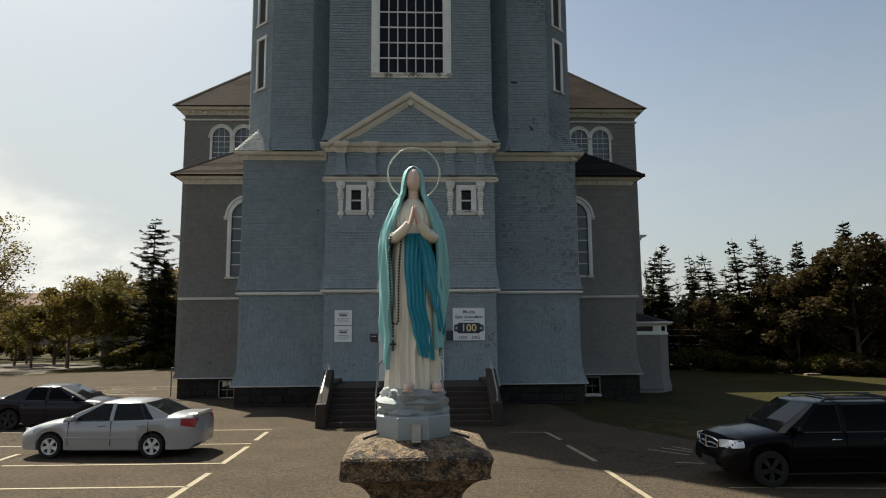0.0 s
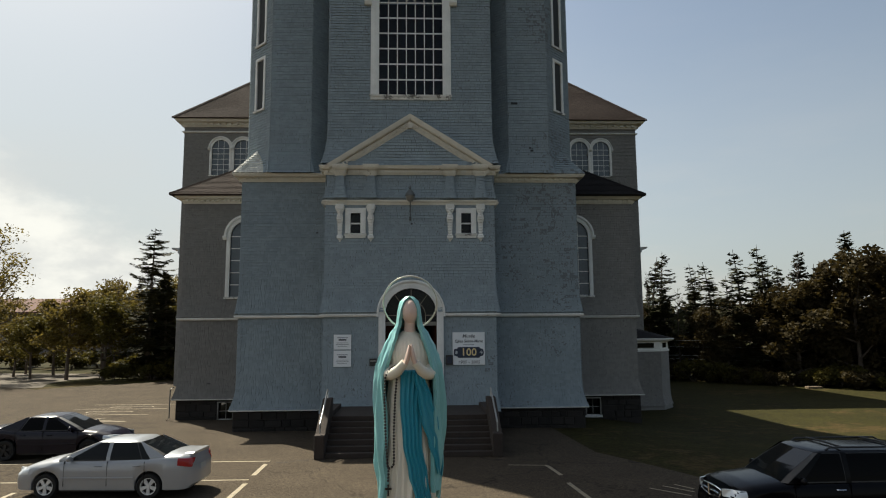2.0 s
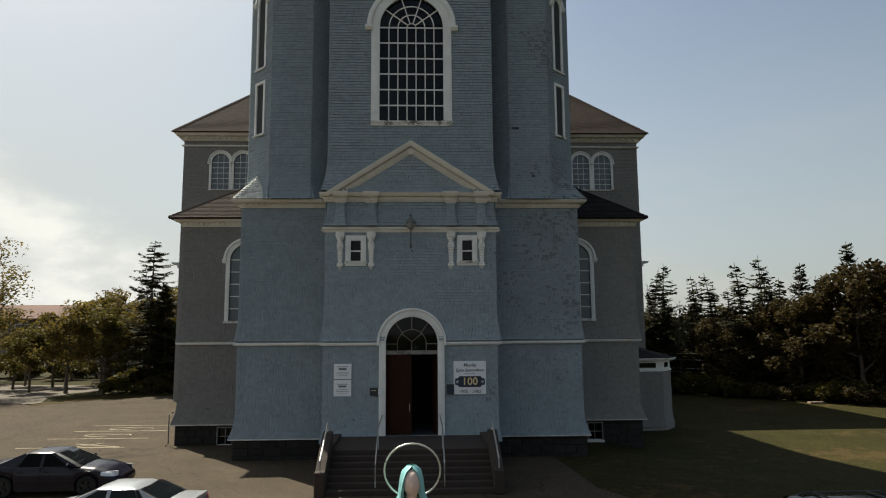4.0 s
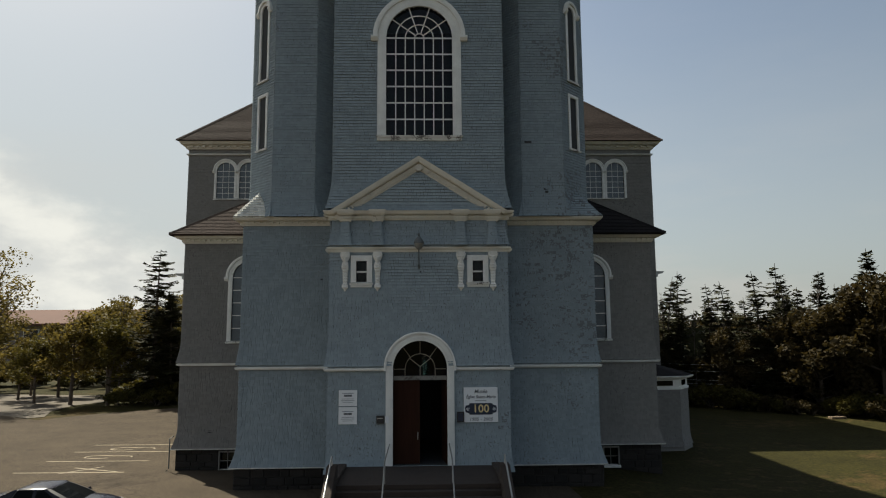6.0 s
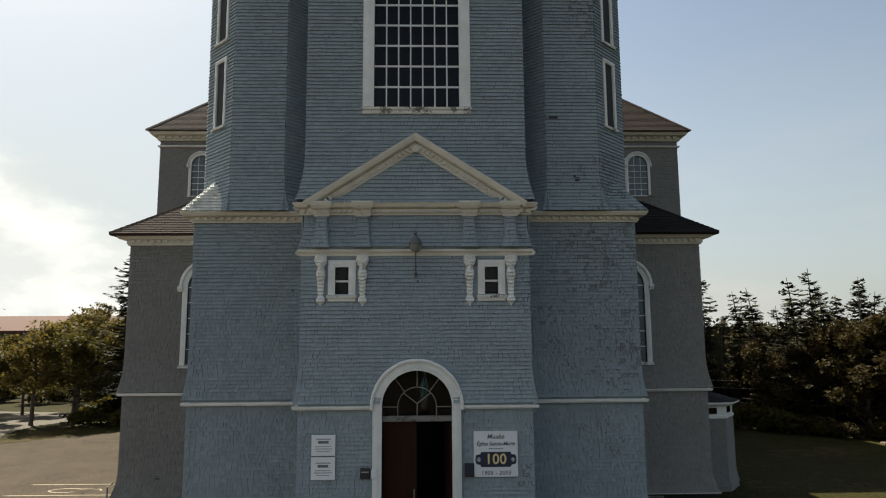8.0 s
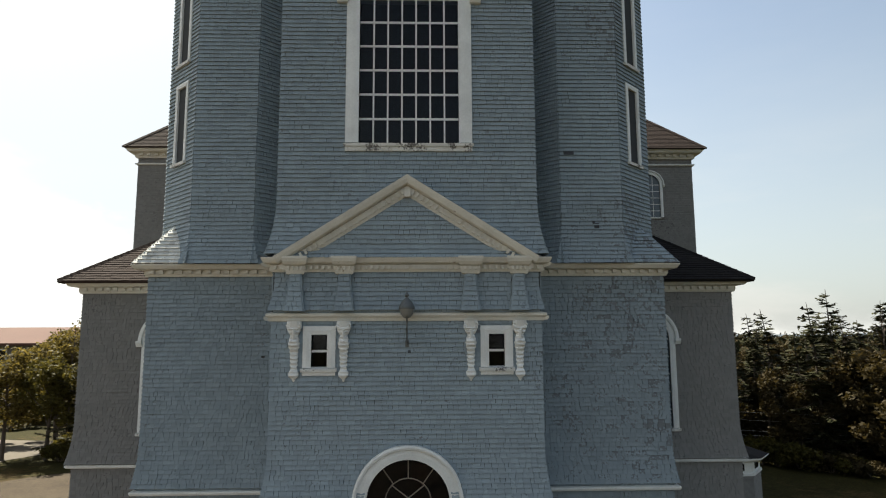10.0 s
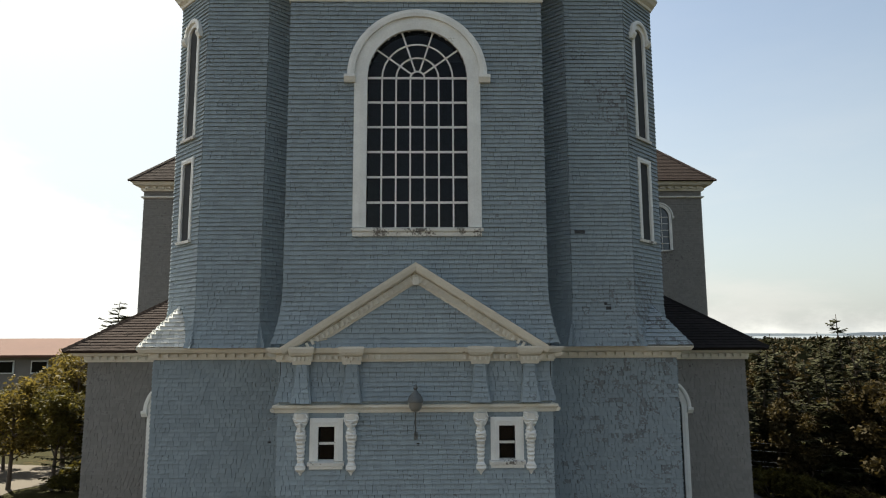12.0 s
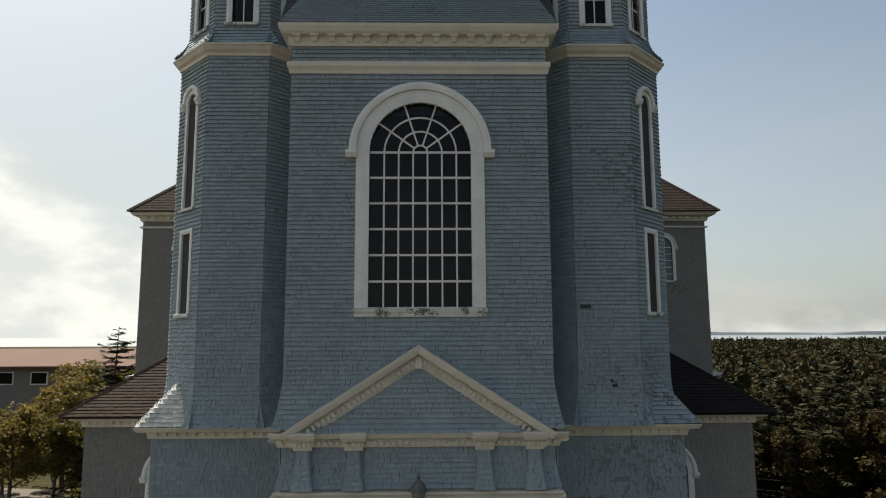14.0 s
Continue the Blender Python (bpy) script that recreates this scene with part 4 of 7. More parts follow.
def hip_cap(a, b, mat, w=0.13):
    """A ridge of folded shingles along a hip."""
    a, b = Vector(a), Vector(b)
    d = (b - a).normalized()
    side = Vector((-d.y, d.x, 0)).normalized()
    up = side.cross(d) if side.cross(d).z > 0 else d.cross(side)
    n = max(2, int((b - a).length / 0.22))
    q = Geo()
    for i in range(n):
        p0, p1 = a.lerp(b, i / n), a.lerp(b, (i + 1.15) / n)
        q.loft([[p - side * w - up * 0.09 + up * h, p + up * (0.035 + h), p + side * w - up * 0.09 + up * h, p - up * 0.06 + up * h] for p, h in ((p0, 0.02), (p1, 0.005))])
    tagged(part("hip_cap", q, mat, church), kind="stuff")


for s in (-1, 1):
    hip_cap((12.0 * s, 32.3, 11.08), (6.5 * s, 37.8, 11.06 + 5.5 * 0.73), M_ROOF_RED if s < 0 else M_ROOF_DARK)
    hip_cap((20.0 * s, 53.2, 22.05), (11.2 * s, 62.0, 30.86), M_ROOF_RED, 0.2)
g = Geo()
g.face([(20, 70.8, 22.0), (-20, 70.8, 22.0), (-11.2, 62, 30.8), (11.2, 62, 30.8)])
g.face([(19.2, 70, 0), (-19.2, 70, 0), (-19.2, 70, 22), (19.2, 70, 22)])
part("transept_back", g, M_ROOF_RED, church)
# nave that closes the building, with added near-black floors and wall darkening its inside
g = Geo()
g.box(-7.2, 7.2, 34, 54.5, 0.2, 21.6)
g.solid([(-7.4, 33.8, 21.6), (7.4, 33.8, 21.6), (7.4, 62, 21.6), (-7.4, 62, 21.6), (0, 33.8, 30.5), (0, 62, 30.5)], [(0, 1, 4), (1, 2, 5, 4), (3, 0, 4, 5), (2, 3, 5)])
part("nave", g, M_WALLBACK, church)
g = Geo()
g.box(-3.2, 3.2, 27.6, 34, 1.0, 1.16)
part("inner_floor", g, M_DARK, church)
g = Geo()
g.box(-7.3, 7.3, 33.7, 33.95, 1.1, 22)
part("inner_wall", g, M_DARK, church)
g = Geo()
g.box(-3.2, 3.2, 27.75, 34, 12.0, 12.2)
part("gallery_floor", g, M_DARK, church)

# stone foundation
def foundation(pl, u0, u1, z1, d, seed, holes=()):
    rng = random.Random(seed)
    w = part("foundation_wall", wall_geo(pl, u0, u1, -0.6, z1, holes, 0.4, d - 0.03), M_MORTAR, church, "dark stone foundation")
    v = -0.45
    while v < z1 - 0.05:
        h = min(rng.uniform(0.22, 0.36), z1 - v)
        u = u0
        while u < u1 - 0.02:
            r = min(u1, u + rng.uniform(0.3, 0.75))
            if not any(o.c - o.hw < r and o.c + o.hw > u and o.v0 < v + h for o in holes):
                g = Geo()
                k = rng.uniform(0.0, 0.03)
                a = [pl.p(x, y, d - 0.03) for x, y in ((u + 0.015, v + 0.015), (r - 0.015, v + 0.015), (r - 0.015, v + h - 0.015), (u + 0.015, v + h - 0.015))]
                b = [pl.p(x, y, d + k) for x, y in ((u + 0.04, v + 0.04), (r - 0.04, v + 0.035), (r - 0.035, v + h - 0.04), (u + 0.045, v + h - 0.035))]
                g.loft([a, b])
                part("stone", g, M_STONE, w)
            u = r
        v += h


for s in (-1, 1):
    u0, u1 = (-7.6, -3.1) if s < 0 else (3.1, 7.6)
    foundation(F_BASE, u0, u1, 0.86, 0.10, 3 + s)
    foundation(side_plane(7.5, 28.8, 33, s), 0, 4.1, 0.86, 0.10, 13 + s)
    cellar = Hole(9.05 * s, 0.33, 0.0, 0.8, False)
    a0, a1 = (-11.45, -7.5) if s < 0 else (7.5, 11.45)
    foundation(F_AISLE, a0, a1, 0.96, 0.06, 23 + s, [cellar])
    foundation(side_plane(11.4, 32.85, 54, s), 0, 5, 0.96, 0.06, 33 + s)
    window(Plane((0, 32.88, 0), (1, 0, 0)), cellar, church, 0.06, 2, 2, bar=0.03, label="small peeling white-framed cellar window", mat=M_DIMMED)
    # boarded bottom of the bay's side
    foundation(side_plane(3.55, 27.4, 28.9, s), 0, 1.5, 0.9, 0.05, 43 + s)
foundation(F_BAY, -3.55, 3.55, 0.9, 0.05, 53)

# door and its fanlight
dc = part("door_casing", casing_geo(F_BAY, door_hole, 0.28, 0.14, 28, back=-0.3), M_TRIM, church, "white arched door casing")
g = casing_geo(F_BAY, Hole(0.03, 1.33, 4.8, 4.9), 0.10, 0.20, 28)
part("hood_mould", g, M_TRIM, dc)
g = Geo()
g.box(-1.04, 1.10, 27.5, 27.66, 4.42, 4.58)
part("transom_bar", g, M_DIMMED, dc)


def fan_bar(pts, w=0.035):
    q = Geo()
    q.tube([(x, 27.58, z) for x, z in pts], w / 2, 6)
    part("glazing_bar", q, M_DIMMED, dc)


fan_bar([(0.03 - 0.6 * math.cos(math.pi * k / 16), 4.85 + 0.6 * math.sin(math.pi * k / 16)) for k in range(17)])
for sx in (-0.6, 0.6):
    fan_bar([(0.03 + sx, 4.58), (0.03 + sx, 4.85)])
for a in (50, 90, 130):
    t = radians(a)
    fan_bar([(0.03 + 0.6 * math.cos(t), 4.85 + 0.6 * math.sin(t)), (0.03 + 1.06 * math.cos(t), 4.9 + 1.06 * math.sin(t))])
fan_bar([(0.03, 4.95), (0.03 + 0.42, 5.27)])
fan_bar([(0.03, 4.95), (0.03 - 0.42, 5.27)])
fan_bar([(0.03, 4.58), (0.03, 4.95)])
for sx in (-1, 1):
    fan_bar([(0.03 + sx * 0.6, 4.85), (0.03 + sx * 1.06, 4.85)])
q = Geo()
q.face([F_BAY.p(a, b, -0.22) for a, b in door_hole.ring(0, 20, 4.5)][::-1])
part("fanlight_pane", q, M_GLASS, dc)


def door_leaf(x0, x1, ang, hinge):
    q = Geo()
    w = x1 - x0
    q.box(0, w, 0, 0.06, 1.18, 4.42)
    for z0, z1 in ((1.4, 2.35), (2.5, 4.2)):
        for k in (0, 1):
            a = 0.1 + k * (w - 0.1) / 2
            b = a + (w - 0.3) / 2
            q.loft([[(a, -0.004, z0), (b, -0.004, z0), (b, -0.004, z1), (a, -0.004, z1)], [(a + 0.05, 0.03, z0 + 0.05), (b - 0.05, 0.03, z0 + 0.05), (b - 0.05, 0.03, z1 - 0.05), (a + 0.05, 0.03, z1 - 0.05)]])
    q.move(pose(hinge, 27.62, 0, 0, 0, ang))
    d = part("door", q, M_DOOR, church, "brown panelled wooden church door leaf", bevel=0.008)
    k = Geo()
    k.tube([(w * 0.92, -0.05, 2.1), (w * 0.92, -0.09, 2.15), (w * 0.92, -0.09, 2.35), (w * 0.92, -0.05, 2.4)], 0.015, 8)
    k.move(pose(hinge, 27.62, 0, 0, 0, ang))
    part("handle", k, M_STEEL, d)


door_leaf(0, 1.06, 0, -1.04)
door_leaf(0, 1.06, 98, 1.10)

# the stairs
stairs = thing("front_stairs", (CX, 24, 0), "weathered concrete entrance stairs with seven steps", "stairs")
SHIFT["front_stairs"] = (0, 24, 0)
for i in range(7):
    g = Geo()
    z = 1.17 * (i + 1) / 7
    y = 22.45 + 0.28 * i
    g.box(-2.8, 2.8, y, 27.25 if i == 6 else y + 0.4, z - 0.167 if i else 0, z)
    part("step", g, M_CONCRETE, stairs, bevel=0.015)
for s in (-1, 1):
    g = Geo()
    x0, x1 = 2.8 * s, 3.14 * s
    side = [(22.30, 0), (22.30, 0.78), (22.58, 0.80), (24.2, 1.78), (24.55, 1.80), (24.55, 1.30), (27.2, 1.30), (27.2, 0)]
    g.loft([[(x0, y, z) for y, z in side], [(x1, y, z) for y, z in side]])
    part("cheek_wall", g, M_CONCRETE, stairs, bevel=0.03)
    g = Geo()
    g.tube([(2.97 * s, 22.45, 0.82), (2.97 * s, 22.45, 1.12), (2.97 * s, 24.3, 2.1), (2.97 * s, 24.3, 1.8)], 0.03, 8)
    part("handrail", g, M_STEEL, stairs, "pale galvanised handrail", smooth=40)
    g = Geo()
    g.tube([(1.16 * s, 22.7, 0.2), (1.16 * s, 22.7, 0.95), (1.16 * s, 24.3, 1.95), (1.16 * s, 27.2, 2.0)], 0.024, 8)
    g.tube([(1.16 * s, 24.3, 1.1), (1.16 * s, 24.3, 1.95)], 0.02, 8)
    part("handrail", g, M_STEEL, stairs, "pale galvanised handrail", smooth=40)

# ---- wall fittings of the church front ----
def plaque(name, x0, x1, z0, z1, mat, label, category, thick=0.03, d=0.06):
    t = thing(name, (CX + (x0 + x1) / 2, 27.38, z0), label, category)
    q = Geo()
    q.box(CX + x0, CX + x1, 27.4 - d - thick, 27.4 - d, z0, z1)
    part("board", q, mat, t, bevel=0.004)
    q = Geo()
    q.box(CX + x0 + 0.02, CX + x1 - 0.02, 27.4 - d, 27.4, z0 + 0.02, z1 - 0.02)
    part("backing", q, M_WALLBACK, t)
    return t


def letters(text, x, z, size, mat, parent, y, spacing=1.0, shear=0.0):
    cu = bpy.data.curves.new("lettering", "FONT")
    cu.offset = size * 0.018
    cu.body, cu.size, cu.align_x, cu.align_y, cu.extrude, cu.space_character, cu.shear = text, size, "CENTER", "CENTER", 0.001, spacing, shear
    cu.materials.append(mat)
    ob = new("lettering", cu)
    ob.parent = parent
    s = SHIFT[parent.name]
    ob.location = (CX + x - s[0], y - s[1], z - s[2])
    ob.rotation_euler = (math.pi / 2, 0, 0)
    return ob


M_INK = material("dark_lettering", (0.12, 0.13, 0.15), 0.6, vary=0.05)
M_GOLD = material("pale_gold_lettering", (0.72, 0.58, 0.30), 0.5, vary=0.05)
M_NAVY = material("navy_panel", (0.012, 0.022, 0.05), 0.4, vary=0.1)
M_GREYBAR = material("grey_print", (0.3, 0.33, 0.36), 0.6, vary=0.05)
sign = plaque("museum_sign", 1.75, 3.09, 2.79, 4.13, M_SIGN, "white square sign with a dark blue centenary panel", "sign")
YS = 27.4 - 0.06 - 0.034
letters("Mus\u00e9e", 2.42, 3.97, 0.20, M_INK, sign, YS, shear=0.2)
letters("\u00c9glise Sainte-Marie", 2.42, 3.76, 0.165, M_INK, sign, YS, 0.95, shear=0.2)
letters("1905 - 2005", 2.42, 2.90, 0.17, M_INK, sign, YS, 1.1, shear=0.2)
q = Geo()
ring = [(1.79, 3.30), (1.82, 3.17), (1.95, 3.14), (1.97, 3.08), (2.87, 3.08), (2.89, 3.14), (3.02, 3.17), (3.05, 3.30), (3.02, 3.43), (2.89, 3.46), (2.87, 3.52), (1.97, 3.52), (1.95, 3.46), (1.82, 3.43)]
q.loft([[(CX + x, YS + 0.004, z) for x, z in ring], [(CX + x, YS - 0.008, z) for x, z in ring]])
part("panel", q, M_NAVY, sign, "dark blue shaped panel")
letters("100", 2.42, 3.30, 0.42, M_GOLD, sign, YS - 0.010, 1.05)
for x in (1.90, 2.94):
    q = Geo()
    for k in range(4):
        a = k * math.pi / 2
        q.tube([(CX + x + 0.035 * math.cos(a) + 0.028 * math.cos(t), YS - 0.010, 3.30 + 0.035 * math.sin(a) + 0.028 * math.sin(t)) for t in [j * math.pi / 4 for j in range(8)]], 0.006, 5, closed=True)
    part("ornament", q, M_SIGN, sign)
q = Geo()
q.box(CX + 2.2, CX + 2.64, YS - 0.002, YS + 0.004, 3.60, 3.63)
part("print_bar", q, M_GREYBAR, sign)

for z0, z1 in ((3.46, 4.07), (2.76, 3.42)):
    t = plaque("notice_board", -3.16, -2.44, z0, z1, M_SIGN, "small white notice board with dark print", "sign")
    t["group"] = "notices beside the door"
    for (u0, u1, v, h) in ((0.14, 0.58, 0.47, 0.035), (0.2, 0.52, 0.36, 0.075), (0.12, 0.60, 0.26, 0.02), (0.1, 0.62, 0.19, 0.025), (0.16, 0.56, 0.12, 0.02)):
        q = Geo()
        q.box(CX - 3.16 + u0, CX - 3.16 + u1, YS - 0.002, YS + 0.004, z0 + v, z0 + v + h)
        part("print_bar", q, M_INK if h > 0.05 else M_GREYBAR, t)
t = plaque("mail_box", -1.68, -1.38, 2.78, 3.08, M_BLACK, "small black box beside the church door", "box", 0.1)
q = Geo()
q.box(CX - 1.64, CX - 1.42, 27.235, 27.24, 2.97, 3.0)
part("slot", q, M_STEEL, t)
plaque("door_notice", -1.34, -1.2, 2.80, 3.06, M_SIGN, "small white notice on the door casing", "sign", 0.01, 0.17)
t = plaque("intercom_box", 1.47, 1.76, 2.80, 3.2, M_BLACK, "dark grey box on the wall by the sign", "box", 0.08)
q = Geo()
q.box(CX + 1.52, CX + 1.71, 27.255, 27.262, 2.86, 3.14)
part("cover", q, M_NAVY, t)

# lantern on its bracket
M_LANTERN = material("weathered_lantern_metal", (0.13, 0.14, 0.14), 0.6, 0.4, vary=0.25, scale=6, dark=(0.05, 0.04, 0.035), dark_at=0.58, dark_scale=8)
lamp = thing("wall_lantern", (CX, 27.4, 8.9), "grey metal dome lantern on a wall bracket", "lamp")
q = Geo()
q.tube([(CX, 27.38, 8.92), (CX, 27.25, 8.95), (CX, 27.12, 9.15), (CX, 27.05, 9.5), (CX, 27.0, 9.62)], 0.022, 8)
part("bracket", q, M_LANTERN, lamp, smooth=50)
q = Geo()
q.box(CX - 0.05, CX + 0.05, 27.34, 27.4, 8.84, 9.02)
part("wall_plate", q, M_LANTERN, lamp, bevel=0.01)
q = Geo()
q.lathe((CX, 26.95, 9.82), [(0.20, 0.0), (0.21, 0.03), (0.19, 0.1), (0.13, 0.2), (0.06, 0.27), (0.03, 0.31), (0.06, 0.36), (0.03, 0.42), (0.005, 0.46)])
part("dome", q, M_LANTERN, lamp, smooth=50)
q = Geo()
q.lathe((CX, 26.95, 9.58), [(0.03, 0.0), (0.10, 0.03), (0.16, 0.11), (0.19, 0.24)])
part("glass_bowl", q, material("frosted_bowl", (0.2, 0.2, 0.185), 0.3, vary=0.1), lamp, smooth=50)

# drainpipe on the west corner
pipe = thing("drainpipe", (-11.9, 32.72, 0), "short grey drainpipe at the church corner", "pipe")
q = Geo()
q.tube([(-11.75, 32.8, 1.58), (-11.9, 32.7, 1.48), (-11.9, 32.7, 0.12), (-12.0, 32.62, 0.02)], 0.028, 8)
part("tube", q, M_LANTERN, pipe, smooth=50)

# missing shingles
for x, z, w, h, pl in ((4.74, 14.49, 0.3, 0.10, Plane((0, 28.6, 0), (1, 0, 0))), (5.5, 12.30, 0.14, 0.16, Plane((0, 28.6, 0), (1, 0, 0))), (5.42, 12.40, 0.08, 0.08, Plane((0, 28.6, 0), (1, 0, 0))),
                       (-4.15, 8.56, 0.09, 0.05, F_BASE), (0.06, 8.72, 0.07, 0.07, F_BAY), (-9.9, 1.75, 0.16, 0.12, F_AISLE)):
    q = moulding(pl, x - w / 2, x + w / 2, [(0.0, z - h / 2), (0.045, z - h / 2), (0.042, z + h / 2), (0.0, z + h / 2)])
    part("shingle_gap", q, M_BLACK, church)

# side porch
porch = thing("side_porch", (CX + 13.5, 41.5, -0.6), "small shingled side porch with a white window band", "porch")
plan = [(11.4, 39.6), (12.6, 39.6), (15.2, 39.9), (16.2, 41.2), (16.2, 44.5), (11.4, 44.5)]


def porch_ring(grow, z):
    c = (13.4, 42.2)
    return [(CX + x + (grow if x > 12 else 0) * (1 if x > c[0] else -0.3), y + grow * (-1 if y < c[1] else 1), z) for x, y in plan]


q = Geo()
q.loft([porch_ring(0.12, -0.7), porch_ring(0.05, -0.2), porch_ring(0, 0.3), porch_ring(0, 2.9)])
part("wall", q, M_AISLE, porch)
for k in range(4):
    (xa, ya), (xb, yb) = plan[k], plan[k + 1]
    pl = Plane((CX + xa, ya, 0), (xb - xa, yb - ya, 0))
    L = math.hypot(xb - xa, yb - ya)
    tagged(part("shingles", shingle_geo(pl, 0, L, -0.4, 2.88, seed=200 + k, off=flare((-0.4, 0.8, 0.12))), M_AISLE, porch), kind="stuff")
q = Geo()
q.loft([porch_ring(0.06, 2.86), porch_ring(0.06, 2.98), porch_ring(0.0, 3.0), porch_ring(0.0, 3.44), porch_ring(0.2, 3.5), porch_ring(0.3, 3.6), porch_ring(0.3, 3.66)])
part("cornice", q, M_TRIM, porch)
for k, (f0, f1) in ((1, (0.25, 0.85)), (2, (0.3, 0.75)), (0, (0.2, 0.8))):
    (xa, ya), (xb, yb) = plan[k], plan[k + 1]
    pl = Plane((CX + xa, ya, 0), (xb - xa, yb - ya, 0))
    L = math.hypot(xb - xa, yb - ya)
    q = moulding(pl, L * f0, L * f1, [(0.0, 3.08), (0.012, 3.08), (0.012, 3.38), (0.0, 3.38)])
    part("pane", q, M_CARGLASS, porch)
q = Geo()
q.loft([porch_ring(0.3, 3.66), [(CX + 11.3, 42.0, 4.8), (CX + 11.9, 42.0, 4.8), (CX + 12.6, 42.1, 4.7), (CX + 13, 42.4, 4.7), (CX + 13, 43.2, 4.7), (CX + 11.3, 43.2, 4.8)]])
part("roof", q, M_ROOF_DARK, porch)

# ---- painted bay lines ----
def painted(pts, w=0.1, name="bay_line", label="worn cream bay line painted on the asphalt"):
    q = Geo()
    for (x0, y0), (x1, y1) in zip(pts, pts[1:]):
        L = math.hypot(x1 - x0, y1 - y0)
        nx_, ny_ = -(y1 - y0) / L * w / 2, (x1 - x0) / L * w / 2
        q.face([(x0 - nx_, y0 - ny_, 0.008), (x1 - nx_, y1 - ny_, 0.008), (x1 + nx_, y1 + ny_, 0.008), (x0 + nx_, y0 + ny_, 0.008)])
    if q.f and sum((q.v[1][i] - q.v[0][i]) * (q.v[2][(i + 1) % 2] - q.v[0][(i + 1) % 2]) * (1 if i == 0 else -1) for i in range(2)) < 0:
        q.f = [f[::-1] for f in q.f]
    tagged(build(name, q, M_LINE), label, "road marking", "bay lines", "structure")


for pts in (((-4.79, 21.72), (-4.77, 20.09)), ((-4.74, 19.04), (-4.74, 16.62)), ((-4.74, 15.61), (-4.80, 12.6)), ((-4.8, 11.6), (-4.8, 9.2))):
    painted(pts, 0.14)
painted(((-10.62, 18.4), (-10.58, 16.5)), 0.13)
for y in (22.2, 19.5, 16.7, 14.3, 11.6):
    painted(((-4.75, y), (-10.1, y + 0.1)))
    painted(((-11.0, y + 0.1), (-15.8, y + 0.2)))
for pts in (((4.08, 20.83), (4.22, 19.43)), ((4.2, 18.49), (4.38, 16.26)), ((4.34, 15.23), (4.45, 12.5)), ((4.45, 11.4), (4.5, 9.0))):
    painted(pts, 0.13)
for pts in (((6.2, 17.72), (6.96, 16.86)), ((6.64, 17.94), (7.2, 17.23)), ((7.01, 18.08), (7.33, 17.55)), ((6.24, 15.98), (6.9, 15.8)), ((6.32, 13.42), (11.0, 13.0)), ((4.1, 20.85), (2.9, 21.0))):
    painted(pts, 0.07)
for y in (32.6, 35.3, 37.9, 40.1):
    painted(((-19.0, y + 0.1), (-13.9, y)), 0.1)
painted(((-16.76, 32.39), (-15.46, 33.94)), 0.1)
painted(((-16.73, 33.74), (-14.21, 32.69)), 0.1)
for cx_, cy_ in ((-16.9, 36.5), (-16.7, 38.9)):
    painted([(cx_ + 0.75 * math.cos(t), cy_ + 0.42 * math.sin(t)) for t in [0.5 + k * 0.5 for k in range(11)]], 0.09, "wheelchair_symbol", "worn wheelchair symbol painted on the asphalt")
    painted(((cx_ + 0.6, cy_ + 0.3), (cx_ + 1.5, cy_ + 0.2), (cx_ + 1.7, cy_ - 0.1)), 0.09, "wheelchair_symbol", "worn wheelchair symbol painted on the asphalt")

# ---- pedestal ----
ped = thing("pedestal", (0.0, 4.75, 0), "tall weathered concrete pedestal with a broad worn cap", "pedestal")


def square(h, z, r=0.02, wob=0.0):
    k = 0.012 * wob
    return [(sx * (h - r * a) + k * math.sin(z * 31 + sx * 3 + a), 4.78 + sy * (h - r * b) + k * math.cos(z * 23 + sy * 2 + b), z) for sx, sy, a, b in
            ((-1, -1, 0, 1), (-1, -1, 1, 0), (1, -1, 1, 0), (1, -1, 0, 1), (1, 1, 0, 1), (1, 1, 1, 0), (-1, 1, 1, 0), (-1, 1, 0, 1))]


q = Geo()
q.loft([square(0.29, 0), square(0.28, 0.05), square(0.28, 2.06)])
part("shaft", q, M_GRANITE, ped, bevel=0.01)
q = Geo()
q.loft([square(0.285, 2.06), square(0.30, 2.09), square(0.31, 2.12), square(0.335, 2.16), square(0.375, 2.20), square(0.43, 2.235), square(0.47, 2.245, 0.02, 0.6), square(0.488, 2.252, 0.025, 0.6), square(0.485, 2.27, 0.03, 0.8), square(0.487, 2.33, 0.03, 0.8),
        square(0.492, 2.378, 0.03, 0.8), square(0.478, 2.395, 0.03, 0.8), square(0.37, 2.437, 0.03, 0.8), square(0.26, 2.475, 0.02)])
part("cap", q, M_GRANITE, ped, "rough worn concrete cap, brown with lichen", smooth=30)
q = Geo()
q.box(-0.03, 0.03, 4.488, 4.495, 2.47, 2.575)
q.box(-0.03, 0.03, 4.42, 4.495, 2.468, 2.475)
part("strap", q, M_STEEL, ped, "small steel fixing strap")
q = Geo()
for sx in (-1, 1):
    q.tube([(sx * 0.26, 4.62, 2.50), (sx * 0.36, 4.56, 2.475)], 0.009, 6)
part("anchor_rod", q, M_BLACK, ped)

# ---- statue: one plain mesh ----
SY = 4.76
S_CREAM, S_AQUA, S_BLUE, S_SKIN, S_ROCK, S_BEAD, S_HALO, S_PLINTH = range(8)
q = Geo()


